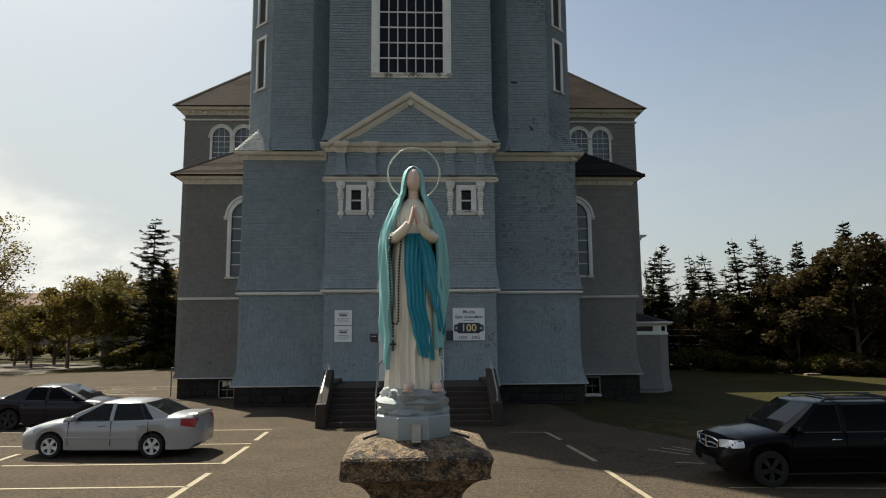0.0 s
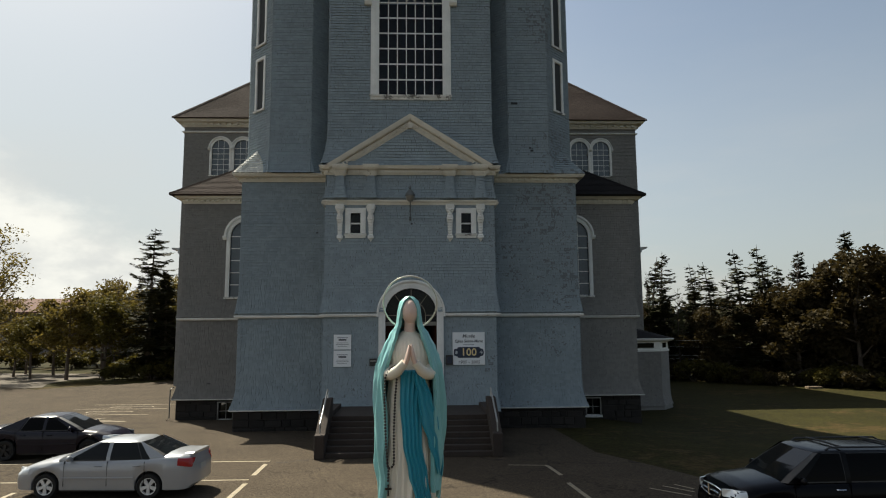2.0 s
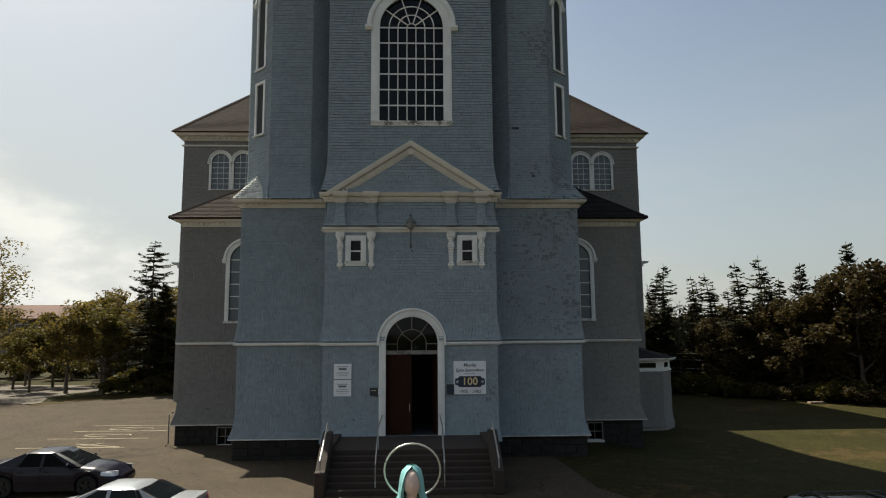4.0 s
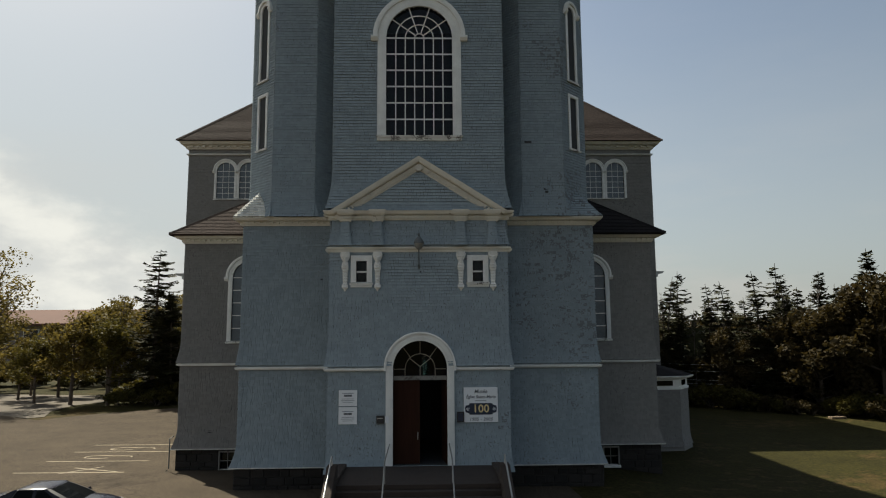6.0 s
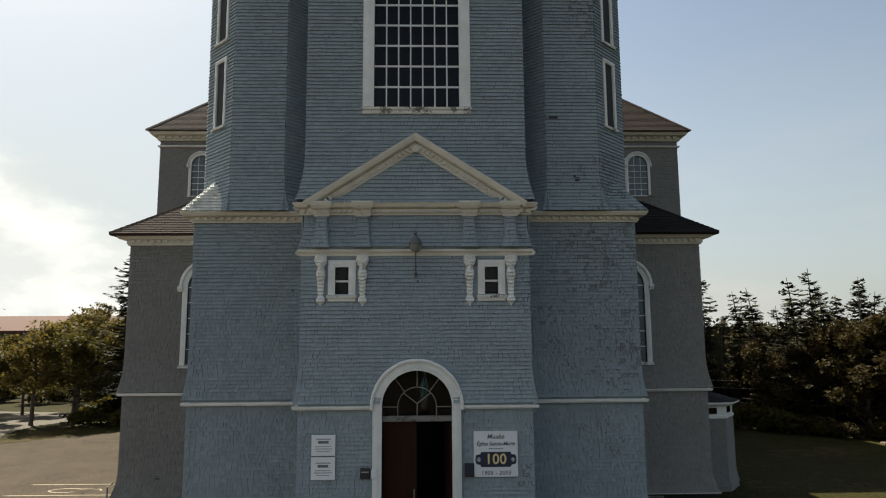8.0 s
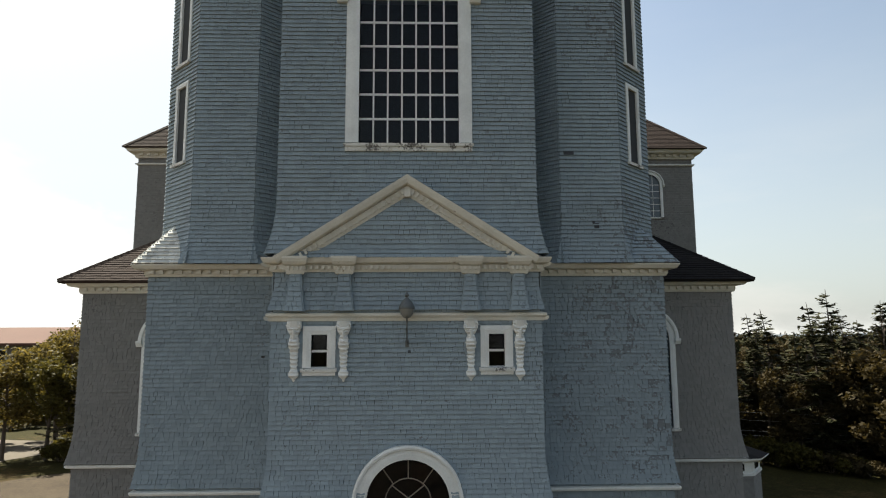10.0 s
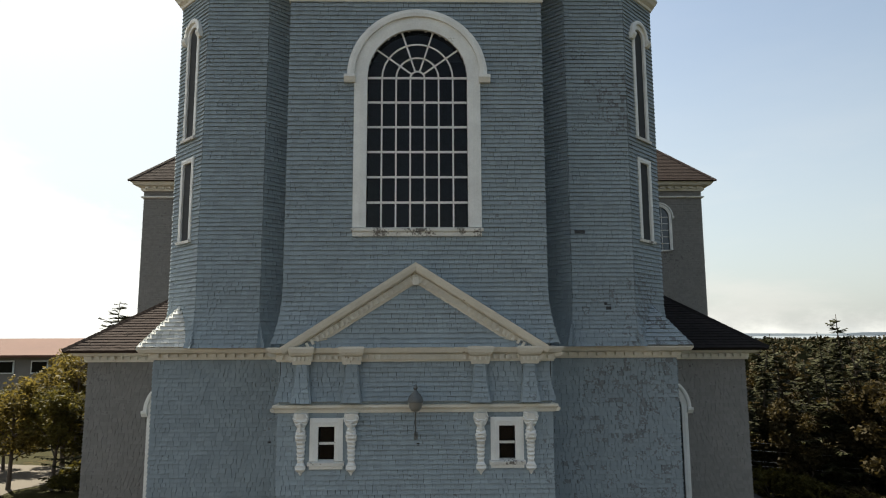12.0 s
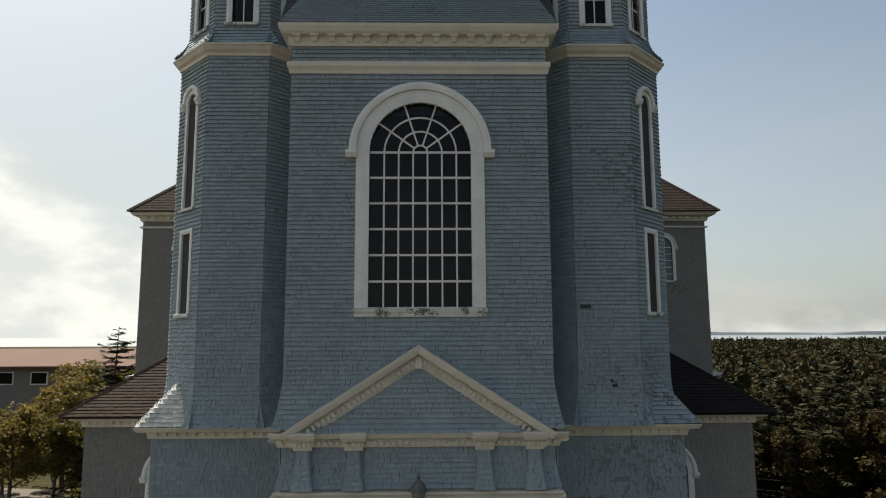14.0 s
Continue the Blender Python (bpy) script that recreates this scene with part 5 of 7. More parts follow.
def curve(keys, z):
    ks = sorted(keys)
    if z <= ks[0][0]:
        return ks[0][1]
    for (a, va), (b, vb) in zip(ks, ks[1:]):
        if z <= b:
            t = (z - a) / (b - a)
            t = t * t * (3 - 2 * t)
            return va + (vb - va) * t
    return ks[-1][1]


GA = [(2.74, 0.195), (2.95, 0.185), (3.3, 0.17), (3.6, 0.16), (3.87, 0.14), (4.0, 0.165), (4.08, 0.15), (4.13, 0.09), (4.17, 0.045)]
GB = [(2.74, 0.16), (2.95, 0.15), (3.3, 0.14), (3.6, 0.13), (3.87, 0.115), (4.0, 0.12), (4.08, 0.10), (4.13, 0.07), (4.17, 0.045)]


def gown(t, z):
    fold = 1 - smooth_step(3.3, 4.1, z)
    k = 1 + fold * (0.085 - 0.15 * abs(math.sin(6 * t + 0.9 * math.sin(z * 3) + z * 0.8)) ** 0.7 + 0.05 * math.sin(23 * t + z * 4 + math.sin(z * 9))) + (0.02 * math.sin(30 * t) if 3.92 < z < 4.12 else 0)
    return Vector((-0.02 + curve(GA, z) * k * math.sin(t), SY - curve(GB, z) * k * math.cos(t), z))


zs = [2.74 + 1.43 * i / 40 for i in range(41)]
q.loft([[gown(2 * math.pi * j / 120, z) for j in range(120)] for z in zs], S_CREAM)
# mantle over head and shoulders, open in front
MA = [(2.88, 0.20), (3.1, 0.212), (3.28, 0.232), (3.5, 0.243), (3.8, 0.243), (3.92, 0.231), (3.98, 0.211), (4.056, 0.182), (4.134, 0.145), (4.22, 0.092), (4.32, 0.082), (4.38, 0.066), (4.415, 0.03)]
MB = [(2.88, 0.17), (3.1, 0.175), (3.5, 0.172), (3.8, 0.165), (3.95, 0.155), (4.06, 0.14), (4.14, 0.12), (4.22, 0.10), (4.32, 0.092), (4.38, 0.075), (4.415, 0.035)]
MO = [(2.88, 0.95), (3.2, 0.78), (3.6, 0.70), (3.84, 0.76), (3.98, 0.70), (4.056, 0.66), (4.134, 0.62), (4.22, 0.74), (4.32, 0.62), (4.38, 0.45), (4.415, 0.0)]


def mantle(t, z, inset=0.0):
    k = 1 + 0.06 * math.sin(9 * t + 2.4 * math.sin(z * 3.5)) * (1 - smooth_step(3.6, 4.2, z)) + 0.022 * math.sin(21 * t + z * 5) + 0.024 * (1 - abs(math.sin(15 * t + 2 * math.sin(z * 4)))) + 0.03 * math.sin(z * 19 + 6 * t) * (1 - smooth_step(3.2, 3.7, z))
    return Vector((-0.02 + (curve(MA, z) * k - inset) * math.sin(t), SY + 0.01 - (curve(MB, z) * k - inset) * math.cos(t), z))


def mantle_z(i, f):
    low = 2.93 + 0.12 * f + 0.03 * math.sin(f * 14)
    return low + (4.415 - low) * (i / 44)


rings_o, rings_i = [], []
for i in range(45):
    ro, ri = [], []
    for j in range(121):
        f = j / 120
        z = mantle_z(i, f if f < 0.9 else 0.9 + (f - 0.9) * 2)
        o = curve(MO, z)
        t = o + (2 * math.pi - 2 * o) * f
        edge = 0.02 * max(0, 1 - min(f, 1 - f) * 14)
        p = mantle(-t, z, -edge)
        ro.append(p)
        ri.append(mantle(-t, z, 0.014))
    rings_o.append(ro)
    rings_i.append(ri)
q.loft(rings_o, S_AQUA, closed=False, caps=False)
q.loft([r[::-1] for r in rings_i], S_AQUA, closed=False, caps=False)
q.loft([[a[0] for a in rings_o], [a[0] for a in rings_i]], S_AQUA, closed=False, caps=False)
q.loft([[a[-1] for a in rings_i], [a[-1] for a in rings_o]], S_AQUA, closed=False, caps=False)
q.loft([rings_i[0], rings_o[0]], S_AQUA, closed=False, caps=False)
# plain head and neck
q.ball((-0.015, SY - 0.035, 4.305), 0.060, 0.068, 0.088, 20, 14, S_SKIN)
q.ball((-0.015, SY - 0.10, 4.30), 0.009, 0.012, 0.018, 8, 6, S_SKIN)
q.tube([(-0.02, SY, 4.10), (-0.018, SY - 0.012, 4.18), (-0.016, SY - 0.02, 4.27)], lambda f: 0.048 - 0.01 * f, 14, S_SKIN)
# sleeves and joined palms
for sx in (-1, 1):
    q.tube([(-0.02 + sx * 0.150, SY - 0.05, 3.90), (-0.02 + sx * 0.142, SY - 0.10, 3.868), (-0.02 + sx * 0.115, SY - 0.145, 3.872), (-0.016 + sx * 0.082, SY - 0.178, 3.897), (-0.014 + sx * 0.055, SY - 0.20, 3.930), (-0.012 + sx * 0.036, SY - 0.21, 3.955)],
           lambda f: 0.047 - 0.019 * f + 0.002 * math.sin(f * 46), 14, S_CREAM)
    q.loft([[(-0.01 + sx * (off_ + 0.016 * r_ * math.cos(t)), SY - 0.215 + dy + 0.026 * r_ * math.sin(t), z) for t in [2 * math.pi * k / 10 for k in range(10)]]
            for z, off_, dy, r_ in ((3.94, 0.034, 0.01, 1.0), (3.97, 0.024, 0.0, 1.15), (4.0, 0.016, -0.01, 1.1), (4.035, 0.011, -0.02, 0.85), (4.065, 0.008, -0.025, 0.55), (4.075, 0.007, -0.027, 0.25))], S_SKIN)


def on_gown(x, z, out, over=False):
    a, b = curve(MA if over else GA, z), curve(MB if over else GB, z)
    s = max(-0.99, min(0.99, (x + 0.02) / a))
    return Vector((x, SY - b * math.sqrt(1 - s * s) - out, z))


def strip(keys, pleats, slot, n=30, m=14, out=0.012, over=False):
    rows_ = []
    for i in range(n + 1):
        f = i / n
        z = keys[0][0] + (keys[-1][0] - keys[0][0]) * f
        c, w = curve([(k[0], k[1]) for k in keys], z), curve([(k[0], k[2]) for k in keys], z)
        rows_.append([on_gown(c + w * (j / m - 0.5), z - 0.04 * (j / m - 0.5) * f, out + 0.007 * math.cos(pleats * 2 * math.pi * j / m + f * 2) - (0.02 if j in (0, m) else 0), over) for j in range(m + 1)])
    q.loft(rows_[::-1], slot, closed=False, caps=False)
    q.loft([rows_[-1], [p + Vector((0, 0.025, 0.004)) for p in rows_[-1]]], slot, closed=False, caps=False)


strip([(3.89, 0.0, 0.165), (3.67, -0.01, 0.15), (3.40, 0.003, 0.135), (3.2, 0.04, 0.135), (3.01, 0.078, 0.115)], 5, S_BLUE, m=30, out=0.022)
strip([(3.875, 0.045, 0.075), (3.70, 0.09, 0.10), (3.55, 0.125, 0.125), (3.40, 0.16, 0.105), (3.25, 0.185, 0.065), (3.18, 0.188, 0.04)], 3, S_BLUE, m=24, out=0.012, over=True)
q.tube([gown(2 * math.pi * j / 40, 3.885) + Vector((0, -0.004, 0)) for j in range(40)], 0.014, 6, S_BLUE, closed=True)
# beads with a cross
chain = [(-0.12, 3.925), (-0.16, 3.90), (-0.185, 3.85), (-0.19, 3.75), (-0.187, 3.6), (-0.178, 3.4), (-0.165, 3.25), (-0.14, 3.245), (-0.125, 3.27), (-0.125, 3.5), (-0.118, 3.7), (-0.105, 3.86)]
chain2 = [(-0.16, 3.25), (-0.162, 3.15)]
for path_, step_ in ((chain, 0.021), (chain2, 0.021)):
    carry = 0.0
    for (x0, z0), (x1, z1) in zip(path_, path_[1:]):
        L = math.hypot(x1 - x0, z1 - z0)
        d_ = carry
        while d_ < L:
            x, z = x0 + (x1 - x0) * d_ / L, z0 + (z1 - z0) * d_ / L
            p = on_gown(x, z, 0.028, True) if x < -0.14 else on_gown(x, z, 0.03)
            q.ball(p, 0.0085, 0.0085, 0.0095, 7, 5, S_BEAD)
            d_ += step_
        carry = d_ - L
p = on_gown(-0.162, 3.12, 0.035)
q.box(p.x - 0.006, p.x + 0.006, p.y - 0.014, p.y - 0.004, 3.06, 3.135, S_BEAD)
q.box(p.x - 0.022, p.x + 0.022, p.y - 0.014, p.y - 0.004, 3.10, 3.113, S_BEAD)
# feet, rock and plinth
for fx_, fy_ in ((-0.058, 0.205), (0.145, 0.165)):
    q.ball((fx_, SY - fy_ + 0.03, 2.815), 0.034, 0.06, 0.034, 12, 8, S_SKIN)
    for k in range(5):
        q.ball((fx_ - 0.03 + 0.015 * k, SY - fy_ - 0.018 + 0.004 * abs(k - 1.5), 2.79), 0.009, 0.016, 0.011, 8, 6, S_SKIN)
rng = random.Random(5)
def rough_rock(t, z, r, seed_):
    p = Vector((math.cos(t) * 1.3, math.sin(t) * 1.3, z * 6 + seed_))
    k = 1 + 0.2 * noise.noise(p * 1.6) + 0.15 * abs(noise.noise(p * 3.1)) - 0.05
    return (r * 1.02 * k * math.cos(t) - 0.02, SY + 0.95 * r * k * math.sin(t), z + 0.02 * noise.noise(p * 2.3 + Vector((9, 0, 0))))


for z0, z1, r0, seed_ in ((2.60, 2.675, 0.245, 1.0), (2.65, 2.745, 0.25, 4.2), (2.70, 2.80, 0.225, 8.7)):
    q.loft([[rough_rock(2 * math.pi * k / 44, z0 + (z1 - z0) * f, r0 * m_, seed_) for k in range(44)] for f, m_ in ((0, 0.90), (0.15, 0.97), (0.35, 1.0), (0.6, 1.02), (0.8, 0.97), (0.93, 0.9), (1.0, 0.76))], S_ROCK)
q.loft([octagon(-0.02, SY, a, z) for a, z in ((0.252, 2.455), (0.256, 2.462), (0.256, 2.612), (0.246, 2.622))], S_PLINTH)
# halo
hc, lean = Vector((-0.015, SY + 0.04, 4.372)), radians(-14)
q.tube([hc + Vector((0.195 * math.cos(t), 0.195 * math.sin(t) * math.sin(lean), 0.195 * math.sin(t) * math.cos(lean))) for t in [2 * math.pi * k / 64 for k in range(64)]], 0.0065, 8, S_HALO, closed=True)
q.tube([(-0.015, SY + 0.06, 4.36), (-0.015, SY + 0.085, 4.27), (-0.015, SY + 0.09, 4.185)], 0.004, 6, S_HALO)
statue = build("statue", q, [material("cream_statue_paint", (0.74, 0.69, 0.585), 0.5, vary=0.06, scale=6, fine=60, bump=0.08, dark=(0.3, 0.27, 0.22), dark_at=0.74, dark_scale=5),
                             material("aqua_statue_paint", (0.22, 0.49, 0.49), 0.45, vary=0.1, scale=6, fine=60, bump=0.08, dark=(0.5, 0.55, 0.5), dark_at=0.70, dark_scale=6),
                             material("blue_statue_paint", (0.025, 0.26, 0.36), 0.4, vary=0.08, scale=6, fine=60, bump=0.08),
                             material("pink_statue_paint", (0.70, 0.52, 0.44), 0.5, vary=0.06, scale=10, fine=60, bump=0.05),
                             material("grey_rock_paint", (0.27, 0.30, 0.31), 0.7, vary=0.2, scale=8, fine=60, bump=0.4, dark=(0.6, 0.6, 0.55), dark_at=0.62, dark_scale=5),
                             material("dark_bead", (0.03, 0.022, 0.02), 0.4, vary=0.1), material("pale_halo_metal", (0.62, 0.62, 0.55), 0.35, 0.7, vary=0.1),
                             material("grey_plinth_paint", (0.30, 0.34, 0.355), 0.6, vary=0.1, scale=6, fine=50, bump=0.15)], smooth=38, shift=(0, SY, 2.455))
statue.location = (0, SY, 2.455)
tagged(statue, "painted statue in aqua mantle and blue sash on a pedestal", "statue")

# ---- cars ----
def paint(name, color, metal=0.0, rough=0.3, coat=0.5):
    return material(name, color, rough, metal, vary=0.03, scale=1.5, fine=200, bump=0, coat=coat, spec=0.25 if coat < 0.3 else 0.5)


M_TYRE = material("tyre_rubber", (0.007, 0.007, 0.007), 0.85, vary=0.15, bump=0.2)
M_RIM = material("alloy_rim", (0.62, 0.63, 0.64), 0.4, 0.25, vary=0.05, bump=0)
M_DARKRIM = material("dark_rim", (0.014, 0.014, 0.015), 0.5, 0.3, vary=0.1, bump=0)
M_CHROME = material("chrome", (0.75, 0.76, 0.78), 0.12, 1.0, vary=0.03, bump=0)
M_LAMP = material("clear_lamp_lens", (0.62, 0.65, 0.68), 0.12, 0.3, vary=0.1, scale=12, bump=0)
M_TAIL = material("red_lamp_lens", (0.30, 0.012, 0.015), 0.15, vary=0.1, bump=0)


def car(name, loc, yaw, spec, label, category="car"):
    """A car: nose towards +x, ground at z 0, middle at the origin."""
    L, W, H, wb, wr = spec["L"], spec["W"], spec["H"], spec["wb"], spec["wr"]
    body_mat, trim = spec["paint"], spec.get("trim", M_BLACK)
    top = new(name)
    tagged(top, label, category)
    top.matrix_world = Matrix.Translation(loc) @ Matrix.Rotation(radians(yaw), 4, "Z")
    SHIFT[top.name] = (0, 0, 0)
    fx, rx = spec["front_axle"], spec["front_axle"] - wb
    low = spec.get("low", 0.2)
    # body shell
    xs_ = sorted(set([round(-L / 2 + L * i / 46, 3) for i in range(47)] + [round(c + wr * 1.16 * math.cos(math.pi * k / 12), 3) for c in (fx, rx) for k in range(13)]))
    def section(x):
        e = min(1.0, (L / 2 - abs(x)) / 0.6)
        w = W / 2 * (0.72 + 0.28 * math.sqrt(max(0, 1 - (1 - e) ** 2)))
        end = min(1.0, (L / 2 - abs(x)) / 0.12)
        deck = lerp_keys(spec["deck"], x)
        arch = 0.0
        for c in (fx, rx):
            dx = abs(x - c)
            if dx < wr * 1.16:
                arch = max(arch, wr + math.sqrt((wr * 1.16) ** 2 - dx * dx))
        b = max(low + 0.12 * (1 - end), arch)
        s = deck - 0.06
        b = min(b, s - 0.16)
        t = deck
        half = [(0, b), (w * 0.80, b), (w * 0.965, b + 0.02), (w * 0.99, b + 0.35 * (s - b)), (w, b + 0.62 * (s - b)), (w * 0.985, s - 0.06), (w * 0.93, s), (w * 0.75, t - 0.01), (w * 0.35, t + 0.015), (0, t + 0.02)]
        return half

    def side_y(x, z):
        h_ = section(x)[2:8]
        if z <= h_[0][1]:
            return h_[0][0]
        for (ya, za), (yb, zb_) in zip(h_, h_[1:]):
            if z <= zb_:
                return ya + (yb - ya) * (z - za) / max(1e-6, zb_ - za)
        return h_[-1][0]

    rings = []
    for x in xs_:
        half = section(x)
        rings.append([(x, -y, z) for y, z in half] + [(x, y, z) for y, z in half[-2:0:-1]])
    g = Geo()
    g.loft(rings)
    body = part("body", g, body_mat, top, smooth=38)
    # cabin: dark shell, roof and pillars in paint, panes
    xa0, xa1, xr1, xr0 = spec["cabin"]
    zb, zt = spec["belt"], H
    wb_, wt_ = W / 2 * 0.93, W / 2 * spec.get("tumble", 0.70)

    def shell(f, out=0.0):
        """Front x, rear x, half width at a share of the cabin's height."""
        k = f ** 1.15
        return xa0 + (xa1 - xa0) * k + out, xr0 + (xr1 - xr0) * f ** 1.3 - out, wb_ + (wt_ - wb_) * f ** 1.4 + out

    def ring_at(f, out=0.0):
        a, r, w = shell(f, out)
        z = zb + (zt - 0.05 - zb) * f
        pts = [(a - 0.10, -w), (a - 0.02, -w * 0.85), (a + 0.03, 0), (a - 0.02, w * 0.85), (a - 0.10, w), (r + 0.10, w), (r + 0.02, w * 0.85), (r - 0.03, 0), (r + 0.02, -w * 0.85), (r + 0.10, -w)]
        return [(x, y, z) for x, y in pts]

    g = Geo()
    g.loft([ring_at(f) for f in (0, 0.25, 0.5, 0.75, 0.95)])
    part("cabin", g, M_CARGLASS if spec.get("dark_cabin") else M_DARKTRIM, top, "dark glazed cabin")
    g = Geo()
    a, r, w = shell(0.95)
    rr = []
    for k, f in ((0.0, 0.95), (0.5, 0.985), (0.85, 1.0)):
        base = ring_at(f, 0.006)
        cx_, kk = (a + r) / 2, 1 - 0.10 * k ** 2
        rr.append([(cx_ + (x - cx_) * kk, y * kk, z + 0.012 * k) for x, y, z in base])
    kk = 0.5
    rr.append([((a + r) / 2 + (x - (a + r) / 2) * kk, y * kk, zt) for x, y, z in ring_at(1.0)])
    g.loft(rr)
    part("roof", g, body_mat, top, smooth=50)

    def side_pt(x, f, s, out):
        w = shell(f)[2] + out
        return (x, s * w, zb + (zt - 0.05 - zb) * f)

    for s in (-1, 1):
        def panel_(x0, x1, X0, X1, f0, f1, out, mat_, nm, lab=""):
            q_ = Geo()
            n_ = 6
            rows_ = []
            for i in range(n_ + 1):
                f = f0 + (f1 - f0) * i / n_
                u0, u1 = x0 + (X0 - x0) * i / n_, x1 + (X1 - x1) * i / n_
                rows_.append([side_pt(u0, f, s, out), side_pt(u1, f, s, out)])
            if s > 0:
                rows_ = [r_[::-1] for r_ in rows_]
            q_.loft(rows_, closed=False, caps=False)
            q_.loft([[(x, y - s * 0.012, z) for x, y, z in r_] for r_ in rows_][::-1], closed=False, caps=False)
            part(nm, q_, mat_, top, lab)
        pil = spec["pillars"]
        # side panes between the pillars
        for (x0, x1, X0, X1) in spec["side_panes"]:
            panel_(x0, x1, X0, X1, 0.05, 0.93, 0.006, spec.get("side_glass", M_CARGLASS), "side_window")
        for (x0, x1, X0, X1) in pil:
            panel_(x0, x1, X0, X1, 0.0, 0.97, 0.010, body_mat, "pillar")
    for front in (True, False):
        q_ = Geo()
        rows_ = []
        for i in range(7):
            f = 0.04 + 0.90 * i / 6
            a, r, w = shell(f, 0.008)
            z = zb + (zt - 0.05 - zb) * f
            if front:
                rows_.append([(a - 0.02, -w * 0.83, z), (a + 0.03, 0, z), (a - 0.02, w * 0.83, z)])
            else:
                rows_.append([(r + 0.02, w * 0.83, z), (r - 0.03, 0, z), (r + 0.02, -w * 0.83, z)])
        q_.loft(rows_, closed=False, caps=False)
        part("windscreen" if front else "rear_window", q_, M_CARGLASS, top)
    # wheels
    for x in (fx, rx):
        for s in (-1, 1):
            g = Geo()
            prof = [(wr * 0.62, -0.09), (wr * 0.93, -0.10), (wr, -0.07), (wr, 0.07), (wr * 0.93, 0.10), (wr * 0.62, 0.09)]
            g.lathe((0, 0, 0), prof, 28, caps=False)
            m_ = Matrix.Translation((x, s * (W / 2 - 0.10), wr)) @ Matrix.Rotation(-s * math.pi / 2, 4, "X")
            g.move(m_)
            wheel = part("wheel", g, M_TYRE, top, "black rubber tyre with an alloy rim", smooth=40)
            g = Geo()
            g.lathe((0, 0, 0), [(wr * 0.70, 0.062), (wr * 0.68, 0.094), (wr * 0.62, 0.09), (wr * 0.60, 0.03)], 28, caps=False)
            for k in range(5):
                a_ = 2 * math.pi * k / 5 + 0.3
                c_, s_ = math.cos(a_), math.sin(a_)
                hw_ = wr * 0.13
                pts = [(r_ * c_ - o_ * s_, r_ * s_ + o_ * c_, z_) for z_ in (0.05, 0.085) for r_, o_ in ((wr * 0.08, -hw_ * 0.8), (wr * 0.66, -hw_ * 1.2), (wr * 0.66, hw_ * 1.2), (wr * 0.08, hw_ * 0.8))]
                g.solid(pts, [(4, 5, 6, 7), (0, 1, 5, 4), (1, 2, 6, 5), (2, 3, 7, 6), (3, 0, 4, 7)])
            g.lathe((0, 0, 0), [(wr * 0.16, 0.05), (wr * 0.15, 0.10), (wr * 0.05, 0.105)], 14)
            g.move(m_)
            part("rim", g, M_RIM if not spec.get("dull_rim") else M_DARKRIM, wheel, smooth=40)
            g = Geo()
            g.lathe((0, 0, 0), [(wr * 0.62, 0.02), (wr * 0.05, 0.02)], 20)
            g.move(m_)
            part("brake_disc", g, M_BLACK, wheel)
    # underside
    g = Geo()
    g.box(rx + wr * 1.2, fx - wr * 1.2, -W / 2 * 0.86, W / 2 * 0.86, low - 0.03, low + 0.1)
    g.box(-L / 2 + 0.2, rx - wr * 1.2, -W / 2 * 0.75, W / 2 * 0.75, low, low + 0.12)
    g.box(fx + wr * 1.2, L / 2 - 0.2, -W / 2 * 0.75, W / 2 * 0.75, low, low + 0.12)
    g.box(rx - wr * 1.3, fx + wr * 1.3, -W / 2 * 0.60, W / 2 * 0.60, low + 0.05, zb - 0.1)
    part("underbody", g, M_BLACK, top)
    # lamps, mirrors, handles, seams, strips
    for s in (-1, 1):
        for key_, nm_, mt_, lab_ in (("headlamp", "headlamp", M_LAMP, "clear headlamp"), ("taillamp", "tail_lamp", M_TAIL, "red tail lamp")):
            x0_, x1_, z0_, z1_, skew_ = spec[key_]
            rows_ = []
            for i in range(9):
                x = x0_ + (x1_ - x0_) * i / 8
                k_ = i / 8
                lo_, hi_ = z0_ + skew_ * k_, z1_ + skew_ * k_ * 0.4
                rows_.append([(x, s * (side_y(x, lo_ + (hi_ - lo_) * j / 5) + 0.008), lo_ + (hi_ - lo_) * j / 5) for j in range(6)])
            g = Geo()
            g.loft(rows_ if s > 0 else [r_[::-1] for r_ in rows_], closed=False, caps=False)
            rim_ = [r_[0] for r_ in rows_] + rows_[-1][1:] + [r_[-1] for r_ in rows_[::-1]][1:] + rows_[0][-2:0:-1]
            g.loft([rim_, [(x, y - s * 0.05, z) for x, y, z in rim_]], caps=False)
            part(nm_, g, mt_, top, lab_, smooth=40)
        g = Geo()
        mx = spec["mirror"]
        g.ball((mx, s * (W / 2 + 0.08), zb + 0.07), 0.06, 0.11, 0.075, 10, 8)
        g.box(mx - 0.03, mx + 0.03, min(s * (W / 2 - 0.08), s * (W / 2 + 0.04)), max(s * (W / 2 - 0.08), s * (W / 2 + 0.04)), zb, zb + 0.05)
        part("wing_mirror", g, spec.get("mirror_paint", body_mat), top, smooth=50)
        for hx_ in spec["handles"]:
            g = Geo()
            g.tube([(hx_ - 0.09, s * (W / 2 * 0.985), zb - 0.13), (hx_ - 0.07, s * (W / 2 + 0.02), zb - 0.125), (hx_ + 0.07, s * (W / 2 + 0.02), zb - 0.125), (hx_ + 0.09, s * (W / 2 * 0.985), zb - 0.13)], 0.016, 6)
            part("door_handle", g, spec.get("handle_paint", body_mat), top, smooth=50)
        for sx_ in spec["seams"]:
            g = Geo()
